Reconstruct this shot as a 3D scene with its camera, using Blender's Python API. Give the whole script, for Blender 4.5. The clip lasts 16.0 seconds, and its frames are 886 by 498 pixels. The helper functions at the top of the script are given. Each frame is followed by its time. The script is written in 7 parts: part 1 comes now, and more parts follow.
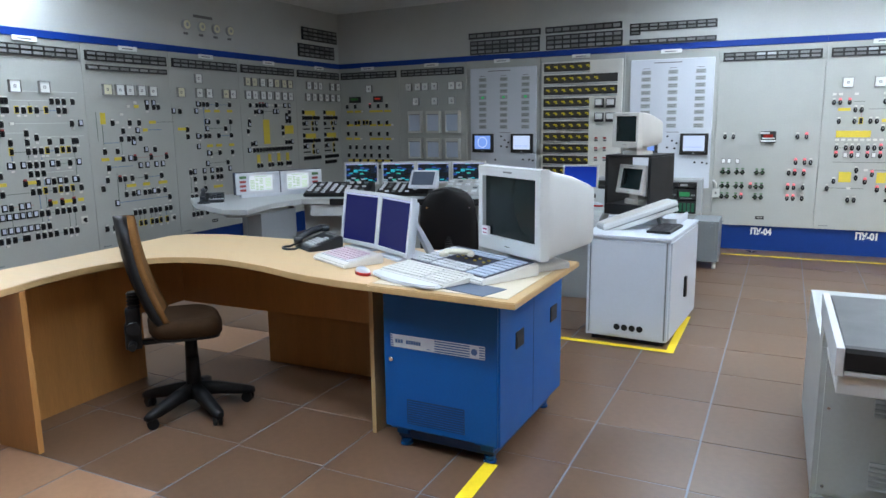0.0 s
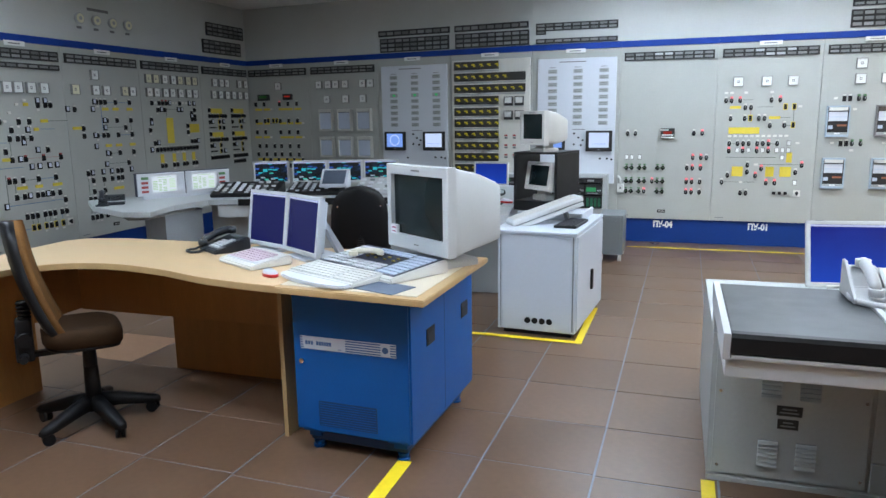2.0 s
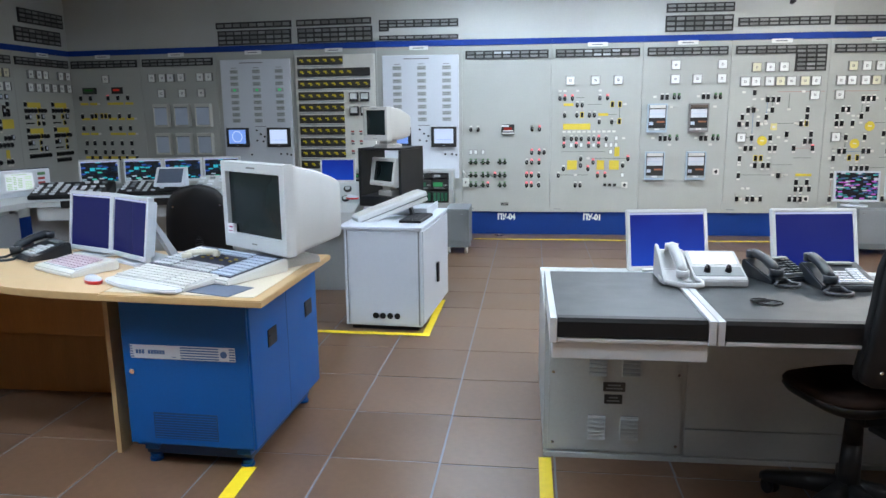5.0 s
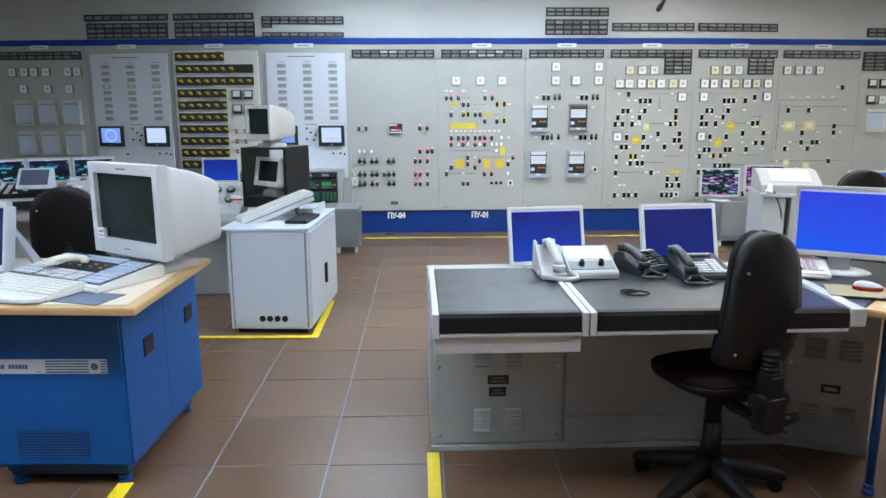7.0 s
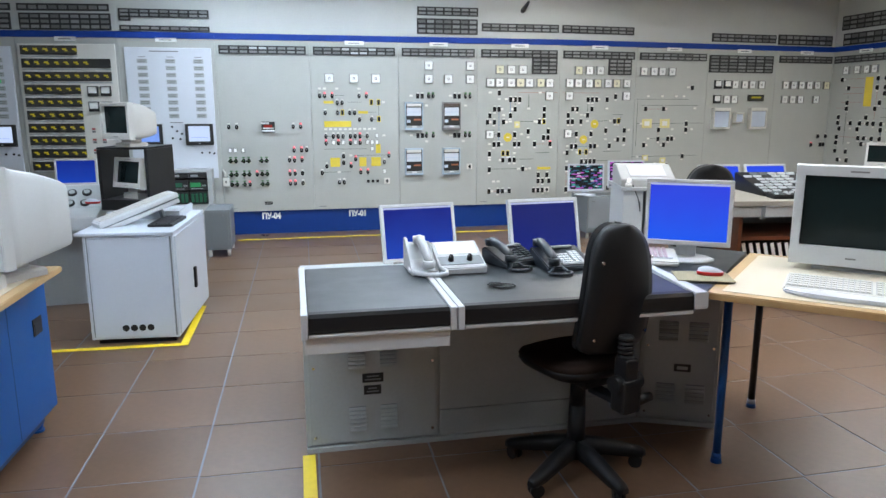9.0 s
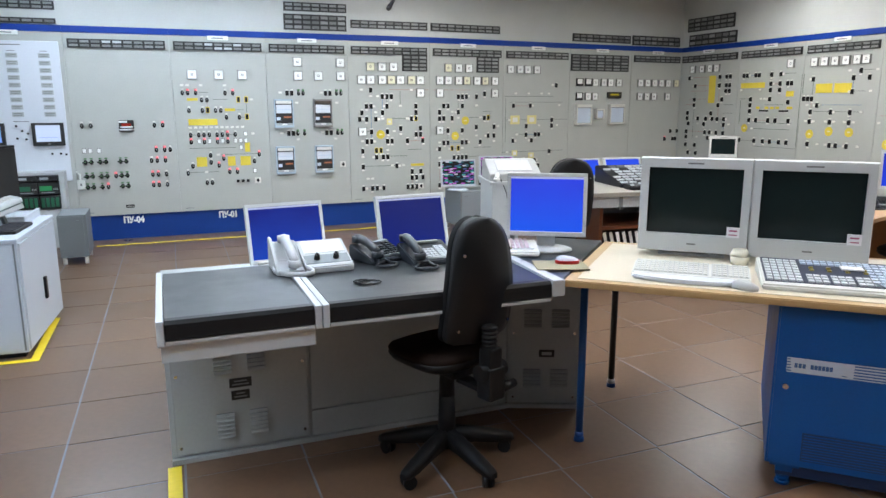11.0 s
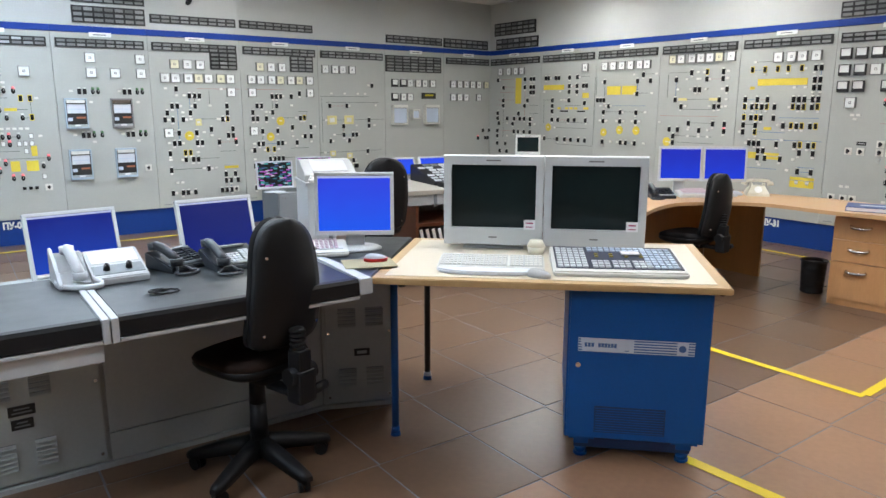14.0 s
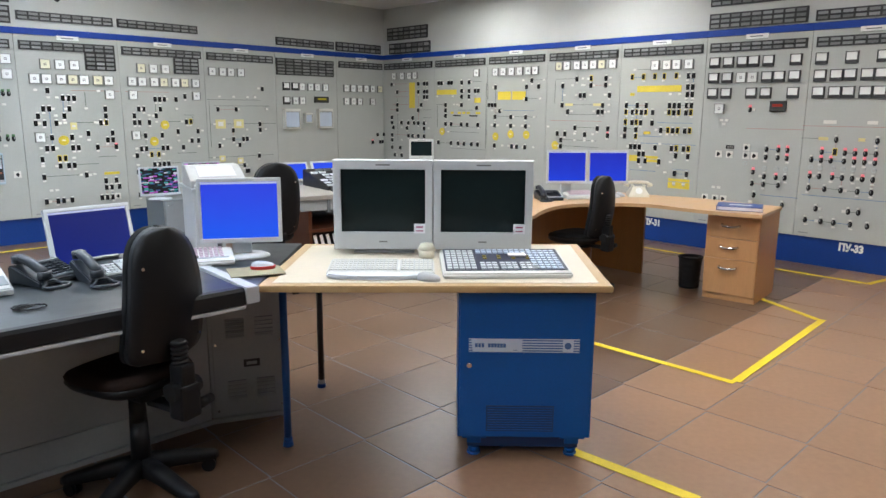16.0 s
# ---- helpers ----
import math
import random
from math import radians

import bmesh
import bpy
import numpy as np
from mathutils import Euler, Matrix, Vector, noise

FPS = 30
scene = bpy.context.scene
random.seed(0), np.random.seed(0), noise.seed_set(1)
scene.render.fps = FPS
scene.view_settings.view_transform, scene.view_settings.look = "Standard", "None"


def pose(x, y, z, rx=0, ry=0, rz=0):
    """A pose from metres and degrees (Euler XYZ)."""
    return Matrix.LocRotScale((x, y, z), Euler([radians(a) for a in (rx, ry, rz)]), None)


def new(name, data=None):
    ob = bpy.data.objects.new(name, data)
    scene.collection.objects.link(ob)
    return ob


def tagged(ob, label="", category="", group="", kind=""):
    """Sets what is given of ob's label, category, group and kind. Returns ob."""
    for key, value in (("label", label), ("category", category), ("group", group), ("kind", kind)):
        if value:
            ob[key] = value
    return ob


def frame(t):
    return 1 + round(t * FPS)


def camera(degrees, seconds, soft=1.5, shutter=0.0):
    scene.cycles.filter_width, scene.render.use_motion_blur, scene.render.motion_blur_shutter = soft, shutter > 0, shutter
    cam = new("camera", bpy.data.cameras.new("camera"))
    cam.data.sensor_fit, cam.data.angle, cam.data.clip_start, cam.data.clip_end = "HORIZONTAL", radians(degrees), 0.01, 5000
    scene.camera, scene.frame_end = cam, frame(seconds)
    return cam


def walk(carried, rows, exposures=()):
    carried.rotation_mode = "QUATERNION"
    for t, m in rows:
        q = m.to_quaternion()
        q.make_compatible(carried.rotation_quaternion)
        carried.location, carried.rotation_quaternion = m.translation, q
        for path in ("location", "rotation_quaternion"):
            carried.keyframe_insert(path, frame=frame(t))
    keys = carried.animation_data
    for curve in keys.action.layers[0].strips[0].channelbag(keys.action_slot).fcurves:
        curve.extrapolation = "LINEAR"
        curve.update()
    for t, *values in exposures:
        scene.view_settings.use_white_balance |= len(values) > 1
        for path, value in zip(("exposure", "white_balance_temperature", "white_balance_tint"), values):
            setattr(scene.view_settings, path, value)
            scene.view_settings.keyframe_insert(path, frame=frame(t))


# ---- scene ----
cam = camera(64.00, 16.0)
PATH = [
    (0, pose(-0.169, 0.085, 1.529, 79.64, 0.73, 24.90)),
    (0.5, pose(-0.157, 0.088, 1.533, 79.54, 0.80, 23.31)),
    (1, pose(-0.149, 0.090, 1.533, 79.47, 0.85, 21.62)),
    (1.5, pose(-0.139, 0.091, 1.533, 79.43, 0.86, 19.90)),
    (2, pose(-0.129, 0.092, 1.533, 79.36, 0.82, 18.13)),
    (2.5, pose(-0.119, 0.092, 1.531, 79.34, 0.81, 16.32)),
    (3, pose(-0.108, 0.095, 1.531, 79.27, 0.81, 14.40)),
    (3.5, pose(-0.097, 0.093, 1.532, 79.19, 0.79, 12.45)),
    (6, pose(-0.031, 0.101, 1.532, 78.77, 0.43, 2.20)),
    (6.5, pose(-0.020, 0.094, 1.536, 78.74, 0.36, 0.04)),
    (7, pose(-0.012, 0.083, 1.538, 78.74, 0.19, -2.20)),
    (7.5, pose(-0.000, 0.077, 1.539, 78.71, 0.09, -4.52)),
    (8, pose(0.014, 0.075, 1.536, 78.69, 0.16, -6.91)),
    (8.5, pose(0.029, 0.072, 1.535, 78.67, 0.14, -9.32)),
    (9, pose(0.043, 0.069, 1.538, 78.57, 0.04, -11.76)),
    (11.5, pose(0.122, 0.026, 1.537, 78.28, 0.14, -23.76)),
    (12, pose(0.135, 0.022, 1.536, 78.23, 0.13, -26.05)),
    (12.5, pose(0.144, 0.017, 1.537, 78.23, 0.16, -28.44)),
    (13, pose(0.161, 0.001, 1.537, 78.26, 0.05, -30.71)),
    (13.5, pose(0.177, -0.010, 1.534, 78.32, -0.00, -33.04)),
    (14, pose(0.192, -0.017, 1.532, 78.37, -0.06, -35.34)),
    (14.5, pose(0.207, -0.025, 1.531, 78.45, -0.15, -37.57)),
    (15, pose(0.215, -0.031, 1.532, 78.51, -0.21, -39.74)),
    (15.5, pose(0.224, -0.037, 1.534, 78.59, -0.29, -41.72)),
    (16, pose(0.228, -0.045, 1.534, 78.72, -0.35, -43.49)),
]
walk(cam, PATH)

# ---- light ----
YB, XL, XR, YF, ZC = 9.34, -6.17, 7.72, -4.0, 3.07   # back wall, side walls, wall behind, ceiling
world = bpy.data.worlds.new("world")
scene.world = world
world.use_nodes = True
world.node_tree.nodes["Background"].inputs[0].default_value = (0.9, 0.95, 1, 1)
world.node_tree.nodes["Background"].inputs[1].default_value = 0.02

# ---- materials ----


def mat(name, color, rough=0.5, metal=0.0, vary=0.06, grain=40.0, bump=0.05, stain=0.0, stretch=(1, 1, 1), emit=None, power=0.0, spec=0.5, coat=0.0):
    """A surface with a fine grain and broad unevenness in colour and gloss."""
    m = bpy.data.materials.new(name)
    m.use_nodes = True
    nt = m.node_tree
    b = nt.nodes["Principled BSDF"]
    b.inputs["Base Color"].default_value = (*color, 1)
    b.inputs["Roughness"].default_value = rough
    b.inputs["Metallic"].default_value = metal
    b.inputs["Specular IOR Level"].default_value = spec
    b.inputs["Coat Weight"].default_value = coat
    if emit:
        b.inputs["Emission Color"].default_value = (*emit, 1)
        b.inputs["Emission Strength"].default_value = power
    if vary <= 0:
        return m
    tc = nt.nodes.new("ShaderNodeTexCoord")
    mp = nt.nodes.new("ShaderNodeMapping")
    mp.inputs["Scale"].default_value = stretch
    nt.links.new(tc.outputs["Object"], mp.inputs["Vector"])
    fine = nt.nodes.new("ShaderNodeTexNoise")
    fine.inputs["Scale"].default_value, fine.inputs["Detail"].default_value = grain, 5
    wide = nt.nodes.new("ShaderNodeTexNoise")
    wide.inputs["Scale"].default_value, wide.inputs["Detail"].default_value = grain / 14, 3
    for n in (fine, wide):
        nt.links.new(mp.outputs["Vector"], n.inputs["Vector"])
    add = nt.nodes.new("ShaderNodeMath")
    add.operation = "ADD"
    nt.links.new(fine.outputs["Fac"], add.inputs[0])
    nt.links.new(wide.outputs["Fac"], add.inputs[1])
    ramp = nt.nodes.new("ShaderNodeMapRange")
    ramp.inputs["From Min"].default_value, ramp.inputs["From Max"].default_value = 0.6, 1.4
    ramp.inputs["To Min"].default_value, ramp.inputs["To Max"].default_value = 1 - vary * 1.6, 1 + vary * 1.2
    nt.links.new(add.outputs[0], ramp.inputs["Value"])
    oi = nt.nodes.new("ShaderNodeObjectInfo")
    one = nt.nodes.new("ShaderNodeMapRange")
    one.inputs["To Min"].default_value, one.inputs["To Max"].default_value = 1 - stain, 1 + stain
    nt.links.new(oi.outputs["Random"], one.inputs["Value"])
    mul = nt.nodes.new("ShaderNodeMath")
    mul.operation = "MULTIPLY"
    nt.links.new(ramp.outputs[0], mul.inputs[0])
    nt.links.new(one.outputs[0], mul.inputs[1])
    sc = nt.nodes.new("ShaderNodeVectorMath")
    sc.operation = "SCALE"
    sc.inputs[0].default_value = color
    nt.links.new(mul.outputs[0], sc.inputs["Scale"])
    nt.links.new(sc.outputs[0], b.inputs["Base Color"])
    rr = nt.nodes.new("ShaderNodeMapRange")
    rr.inputs["To Min"].default_value, rr.inputs["To Max"].default_value = max(0.02, rough - 0.08), min(1, rough + 0.08)
    nt.links.new(wide.outputs["Fac"], rr.inputs["Value"])
    nt.links.new(rr.outputs[0], b.inputs["Roughness"])
    if bump:
        bp = nt.nodes.new("ShaderNodeBump")
        bp.inputs["Strength"].default_value, bp.inputs["Distance"].default_value = bump, 0.002
        nt.links.new(fine.outputs["Fac"], bp.inputs["Height"])
        nt.links.new(bp.outputs[0], b.inputs["Normal"])
    return m


PAINT = mat("grey_green_enamel", (0.411, 0.420, 0.392), 0.45, vary=0.03, grain=60, bump=0.04, stain=0.015)
UPPER = mat("upper_wall_enamel", (0.50, 0.515, 0.495), 0.5, vary=0.03, grain=50, bump=0.04)
STRIPE = mat("blue_band_paint", (0.003, 0.040, 0.27), 0.5, vary=0.05, spec=0.3)
PLINTH = mat("blue_plinth_paint", (0.002, 0.034, 0.195), 0.55, vary=0.06, spec=0.3)
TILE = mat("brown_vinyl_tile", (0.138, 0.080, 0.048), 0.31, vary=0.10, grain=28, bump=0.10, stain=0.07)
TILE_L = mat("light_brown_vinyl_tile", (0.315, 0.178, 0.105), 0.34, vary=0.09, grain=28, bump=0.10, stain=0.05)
JOINT = mat("tile_joint", (0.165, 0.195, 0.245), 0.40, vary=0.1, grain=30)
CEIL = mat("white_ceiling", (0.8, 0.8, 0.78), 0.8, vary=0.02)
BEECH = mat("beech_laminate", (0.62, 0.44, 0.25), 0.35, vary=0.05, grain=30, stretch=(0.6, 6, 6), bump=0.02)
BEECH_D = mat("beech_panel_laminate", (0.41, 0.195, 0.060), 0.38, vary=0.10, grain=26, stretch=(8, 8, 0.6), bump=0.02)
BEECH_E = mat("beech_edge_band", (0.47, 0.315, 0.15), 0.4, vary=0.06)
CREAM = mat("cream_laminate", (0.62, 0.55, 0.44), 0.32, vary=0.03, grain=80, bump=0.02)
BLUE = mat("blue_cabinet_enamel", (0.003, 0.082, 0.305), 0.42, vary=0.05, grain=90, bump=0.05, spec=0.3)
BLUE_D = mat("blue_perforated_steel", (0.006, 0.035, 0.12), 0.5, vary=0.1, grain=90)
WHITE = mat("white_enamel", (0.50, 0.54, 0.60), 0.35, vary=0.02, grain=60, bump=0.03)
GREY = mat("grey_enamel", (0.37, 0.395, 0.395), 0.42, vary=0.04, grain=60, bump=0.04)
GREY_M = mat("blue_grey_enamel", (0.24, 0.26, 0.28), 0.45, vary=0.05, grain=60)
GREY_D = mat("dark_grey_enamel", (0.17, 0.19, 0.20), 0.45, vary=0.05, grain=60)
TOPD = mat("dark_grey_worktop_linoleum", (0.022, 0.026, 0.029), 0.33, vary=0.10, grain=120, bump=0.06)
BLACK = mat("black_plastic", (0.009, 0.009, 0.010), 0.45, vary=0.1, grain=90, spec=0.28)
FABRIC = mat("black_woven_fabric", (0.008, 0.008, 0.009), 0.9, vary=0.25, grain=220, bump=0.3, spec=0.15)
FABRIC_B = mat("brown_woven_fabric", (0.14, 0.066, 0.020), 0.9, vary=0.18, grain=220, bump=0.3, spec=0.2)
CASE = mat("light_grey_plastic", (0.50, 0.52, 0.53), 0.42, vary=0.02, grain=120, bump=0.04)
CASE_W = mat("off_white_plastic", (0.64, 0.64, 0.61), 0.42, vary=0.02, grain=120, bump=0.04)
CHROME = mat("chromed_steel", (0.7, 0.7, 0.7), 0.18, metal=1, vary=0.03)
TAPE = mat("yellow_floor_tape", (0.80, 0.60, 0.02), 0.45, vary=0.07, grain=30)


# ---- shaping helpers ----


def box(bm, x0, x1, y0, y1, z0, z1, bevel=0.0, slot=0):
    m = Matrix.Translation(((x0 + x1) / 2, (y0 + y1) / 2, (z0 + z1) / 2)) @ Matrix.Diagonal((abs(x1 - x0), abs(y1 - y0), abs(z1 - z0), 1))
    r = bmesh.ops.create_cube(bm, size=1, matrix=m)
    vs = r["verts"]
    fs = {f for v in vs for f in v.link_faces}
    for f in fs:
        f.material_index = slot
    if bevel:
        es = list({e for v in vs for e in v.link_edges})
        out = bmesh.ops.bevel(bm, geom=es, offset=bevel, segments=2, profile=0.6, affect="EDGES", clamp_overlap=True)
        for f in out["faces"]:
            f.material_index = slot
        vs = [v for v in out["verts"] if v.is_valid]
    return vs


def rod(bm, a, b, r, r2=None, seg=12, slot=0):
    a, b = Vector(a), Vector(b)
    d = b - a
    m = Matrix.Translation((a + b) / 2) @ d.to_track_quat("Z", "Y").to_matrix().to_4x4()
    res = bmesh.ops.create_cone(bm, cap_ends=True, segments=seg, radius1=r, radius2=r if r2 is None else r2, depth=d.length, matrix=m)
    for f in {f for v in res["verts"] for f in v.link_faces}:
        f.material_index = slot
        f.smooth = len(f.verts) == 4
    return res["verts"]


def slab(bm, outline, z0, z1, bevel=0.0, slot=0):
    """A flat piece with the outline [(x, y), ...], anticlockwise from above."""
    lo = [bm.verts.new((x, y, z0)) for x, y in outline]
    hi = [bm.verts.new((x, y, z1)) for x, y in outline]
    n = len(lo)
    fs = [bm.faces.new(hi), bm.faces.new(lo[::-1])]
    fs += [bm.faces.new((lo[i], lo[(i + 1) % n], hi[(i + 1) % n], hi[i])) for i in range(n)]
    for f in fs:
        f.material_index = slot
    if bevel:
        es = [e for e in {e for f in fs[:2] for e in f.edges}]
        bmesh.ops.bevel(bm, geom=es, offset=bevel, segments=2, affect="EDGES", clamp_overlap=True)
    return lo + hi


def loft(bm, rings, smooth=True, slot=0, caps=True):
    """A skin over rings of equally many points."""
    vs = [[bm.verts.new(p) for p in ring] for ring in rings]
    n = len(vs[0])
    for a, b in zip(vs, vs[1:]):
        for i in range(n):
            f = bm.faces.new((a[i], a[(i + 1) % n], b[(i + 1) % n], b[i]))
            f.smooth, f.material_index = smooth, slot
    if caps:
        bm.faces.new(vs[0][::-1]).material_index = slot
        bm.faces.new(vs[-1]).material_index = slot
    return [v for r in vs for v in r]


def side(bm, profile, x0, x1, slot=0, bevel=0.0):
    """A profile [(y, z), ...] drawn out along x."""
    a = [bm.verts.new((x0, y, z)) for y, z in profile]
    b = [bm.verts.new((x1, y, z)) for y, z in profile]
    n = len(a)
    fs = [bm.faces.new(a), bm.faces.new(b[::-1])]
    fs += [bm.faces.new((a[i], b[i], b[(i + 1) % n], a[(i + 1) % n])) for i in range(n)]
    for f in fs:
        f.material_index = slot
    if bevel:
        bmesh.ops.bevel(bm, geom=list({e for f in fs for e in f.edges}), offset=bevel, segments=2, affect="EDGES", clamp_overlap=True)
    return a + b


def tube(bm, pts, r, seg=8, slot=0):
    """A round cord along points."""
    pts = [Vector(p) for p in pts]
    rings = []
    for i, p in enumerate(pts):
        d = (pts[min(i + 1, len(pts) - 1)] - pts[max(i - 1, 0)]).normalized()
        up = Vector((0, 0, 1)) if abs(d.z) < 0.95 else Vector((1, 0, 0))
        s = d.cross(up).normalized()
        u = s.cross(d)
        rings.append([p + r * (math.cos(a) * s + math.sin(a) * u) for a in (2 * math.pi * k / seg for k in range(seg))])
    return loft(bm, rings, slot=slot)


def data(bm, name, *materials):
    bmesh.ops.recalc_face_normals(bm, faces=bm.faces)
    me = bpy.data.meshes.new(name)
    bm.to_mesh(me)
    bm.free()
    for m in materials:
        me.materials.append(m)
    return me


def part(name, bm, material, parent=None, label="", m=None):
    """Links a bmesh as one mesh object under a thing or a part."""
    ms = material if isinstance(material, (list, tuple)) else [material]
    ob = new(name, data(bm, name, *ms))
    ob.parent = parent
    if m is not None:
        ob.matrix_basis = m
    return tagged(ob, label) if label else ob


def bit(name, me, parent, m, label=""):
    """One more object on a mesh that alike pieces share."""
    ob = new(name, me)
    ob.parent, ob.matrix_basis = parent, m
    return tagged(ob, label) if label else ob


def thing(name, label, category, m=None, group="", kind=""):
    ob = new(name)
    ob.empty_display_size = 0.1
    ob.matrix_basis = m if m is not None else Matrix()
    return tagged(ob, label, category, group, kind)


def solid(name, build, material, parent=None, label="", m=None):
    bm = bmesh.new()
    build(bm)
    return part(name, bm, material, parent, label, m)


def boxes(name, material, parent, *dims, bevel=0.003, label=""):
    bm = bmesh.new()
    for d in dims:
        box(bm, *d, bevel=bevel)
    return part(name, bm, material, parent, label)


# ---- the room ----
def setting(name, material, label, category, *dims):
    ob = boxes(name, material, None, *dims, bevel=0)
    return tagged(ob, label, category, kind="structure")


PD = 0.12   # how far the panel fronts stand before the masonry
setting("wall_back", UPPER, "plain grey painted upper wall above the panels", "wall", (XL - 0.3, XR + 0.3, YB + PD, YB + PD + 0.25, 0, ZC))
setting("wall_left", UPPER, "plain grey painted side wall above the panels", "wall", (XL - PD - 0.25, XL - PD, YF, YB + PD, 0, ZC))
setting("wall_right", UPPER, "plain grey painted side wall above the panels", "wall", (XR + PD, XR + PD + 0.25, YF, YB + PD, 0, ZC))
setting("wall_behind", UPPER, "plain grey painted wall closing the room", "wall", (XL - PD - 0.25, XR + PD + 0.25, YF - 0.25, YF, 0, ZC))
setting("ceiling", CEIL, "white painted ceiling of the control room", "ceiling", (XL - 0.4, XR + 0.4, YF - 0.25, YB + 0.4, ZC, ZC + 0.2))
floor = setting("floor", JOINT, "brown vinyl tiled floor with pale joints", "floor", (XL - 0.3, XR + 0.3, YF, YB + PD, -0.2, -0.0022))

# ceiling lamps: rows of flat fluorescent trays
GLOW = mat("lamp_diffuser_cool", (0.9, 0.9, 0.9), 0.5, vary=0, emit=(0.84, 1.0, 1.18), power=37.0)
GLOW_W = mat("lamp_diffuser_warm", (0.9, 0.9, 0.9), 0.5, vary=0, emit=(0.985, 1.0, 1.0), power=40.0)


def ceiling_lamp(x, y):
    t = thing("ceiling_light", "white flush fluorescent ceiling light with diffuser", "ceiling light", pose(x, y, ZC), group="ceiling lights")
    boxes("frame", WHITE, t, (-0.64, 0.64, -0.17, -0.15, -0.06, 0), (-0.64, 0.64, 0.15, 0.17, -0.06, 0), (-0.64, -0.62, -0.15, 0.15, -0.06, 0), (0.62, 0.64, -0.15, 0.15, -0.06, 0), bevel=0)
    boxes("diffuser", GLOW_W if x > 2.5 else GLOW, t, (-0.62, 0.62, -0.15, 0.15, -0.05, -0.01), bevel=0)


for x, y in ((-5.5, 4.1), (-3.7, 1.3), (-0.9, 4.5), (-0.6, 7.7), (0.9, 3.5), (1.2, 5.6), (1.1, 7.6), (2.8, 2.7), (3.3, 4.7), (3.2, 7.4), (5.6, 2.0), (6.5, 4.7), (6.5, 6.7), (3.7, 0.1), (-2.3, 1.8), (-0.9, 1.5)):
    ceiling_lamp(x, y)

# layout charts of the panels, seen from the front: one letter for each instrument, 1/36 of the width by 4 cm
CHARTS = {}
CHARTS["P4"] = 1.30, """
   s  s                     s  r






   q q  q                   r  r s


   g g  g g    g g        s r  r



   g g  g g  r g g        r r  s


   g g  g r    g g        r r  s





                 p
"""
CHARTS["B6"] = 1.86, """
       G         G        G


   w w    w        w

   s r  r ---      s  r

     YYYY s s  -----    y  y w


     s    s y  s s YYYY---

                   s    s  y
     YYYYYYYYYYY
     YYYYYYYYYYY
     w w w w w w w w w w w

     s  s s s  s s r  s   q  w

     r  q r q  r q r  q q q
                          YY
     -----------------  q YY
                          YY
            s  w --------------r
       YYYY      r YYY  YYYY
       YYYY s      YYY  YYYY s
     s YYYY    r   YYY  YYYY

   s------w----    r  r      q


          s s         d d d   k
"""
CHARTS["B7"] = 2.02, """
             G                  G



             G        G         G




     w  s s  g g       w s s  g g


            w                 w








     w  s s g  g       w s s  g g

            w                w







                                k
"""
CHARTS["B8"] = 1.98, """
         H    G    G



     G   G    G   H   G    H   G


     w   s        ~~~~~~~~~w~~~~~~~
                      |        G
         w  w s s s   |
                      |
                      |
       s-s      s     w      s

     s     w  s              s

    s  s   s  w YYY------w s y
                YYY
                YYY
                      s        s
     G---s YYYYYs  w
           YYYYY      w      s s
           YYYYY
     w s s      s s      s      r


     s     y y  w         ------

     w     s  s s--------


     s------------w-s  w   YYYYYY

                           s   s

       w w                 s s  s


     s   s s  s          s s s k
"""
CHARTS["B9"] = 1.98, """
        H    G    G



    G   G    G   H    G   H    G


  ~~~~~~~~~~~~~~~~~
    G                     s    G
             s s sw   s


      s-s      s      w

    s     w  s            ----
                             |
    s s   s  w YYYY-----w s y|
               YYYY
               YYYY
                      s        s w
    G---s      s
          YYYY
          YYYY        w     s  s
          YYYY
    w s s      s s      s      w

    s     y  y w      --------


    w      s s s-s------

    s-----------s   s






    s                   s
"""
CHARTS["B10"] = 1.98, """
   G    G   G    G




                          w s


      w      w      w   w
 --------------------------
 |
 |  ----------------------------
 |   s        s               w
 |
 |
 |
 |  ZZZZZ    ZZZZZ
 |-wZZZZZ----ZZZZZ--------s--------
 |  ZZZZZ    ZZZZZ
 |          s      w      s  w
 |
 |
 |     w ---s    s s
 |
 |   s         s



--w--ZZZ-----------------s-------
     ZZZ      ZZZ
              ZZZ
           s     sw

                  ss
"""
CHARTS["B11"] = 1.82, """
     M    M   G    G   G    G




     M    G   G
"""
CHARTS["B12"] = 1.82, """
      G    G    G    G    G     H




      G    G    G         G












                              s    s


                          r     s s
"""
CHARTS["B1"] = 1.98, """
                  G





    s    s        r    s    s

    YYYY YYYYw    YYYYYYYY YYYY



    s    s y  y y s    s    s
    YYYY YYY----  YYYY YYY YYYYw


    s    s        s    s    s

   YYYY YYYYw     YYYYYYYY YYYYw


     s   s    s   s    s    s


    s    s    s   s    s    s

    YYYsYYYs YYYsYYYYsYYYsYYYYs

    s    s    s   s    s    s
"""
CHARTS["B2"] = 1.98, """
     G    G   G    G        G   G




         G         G        G
"""
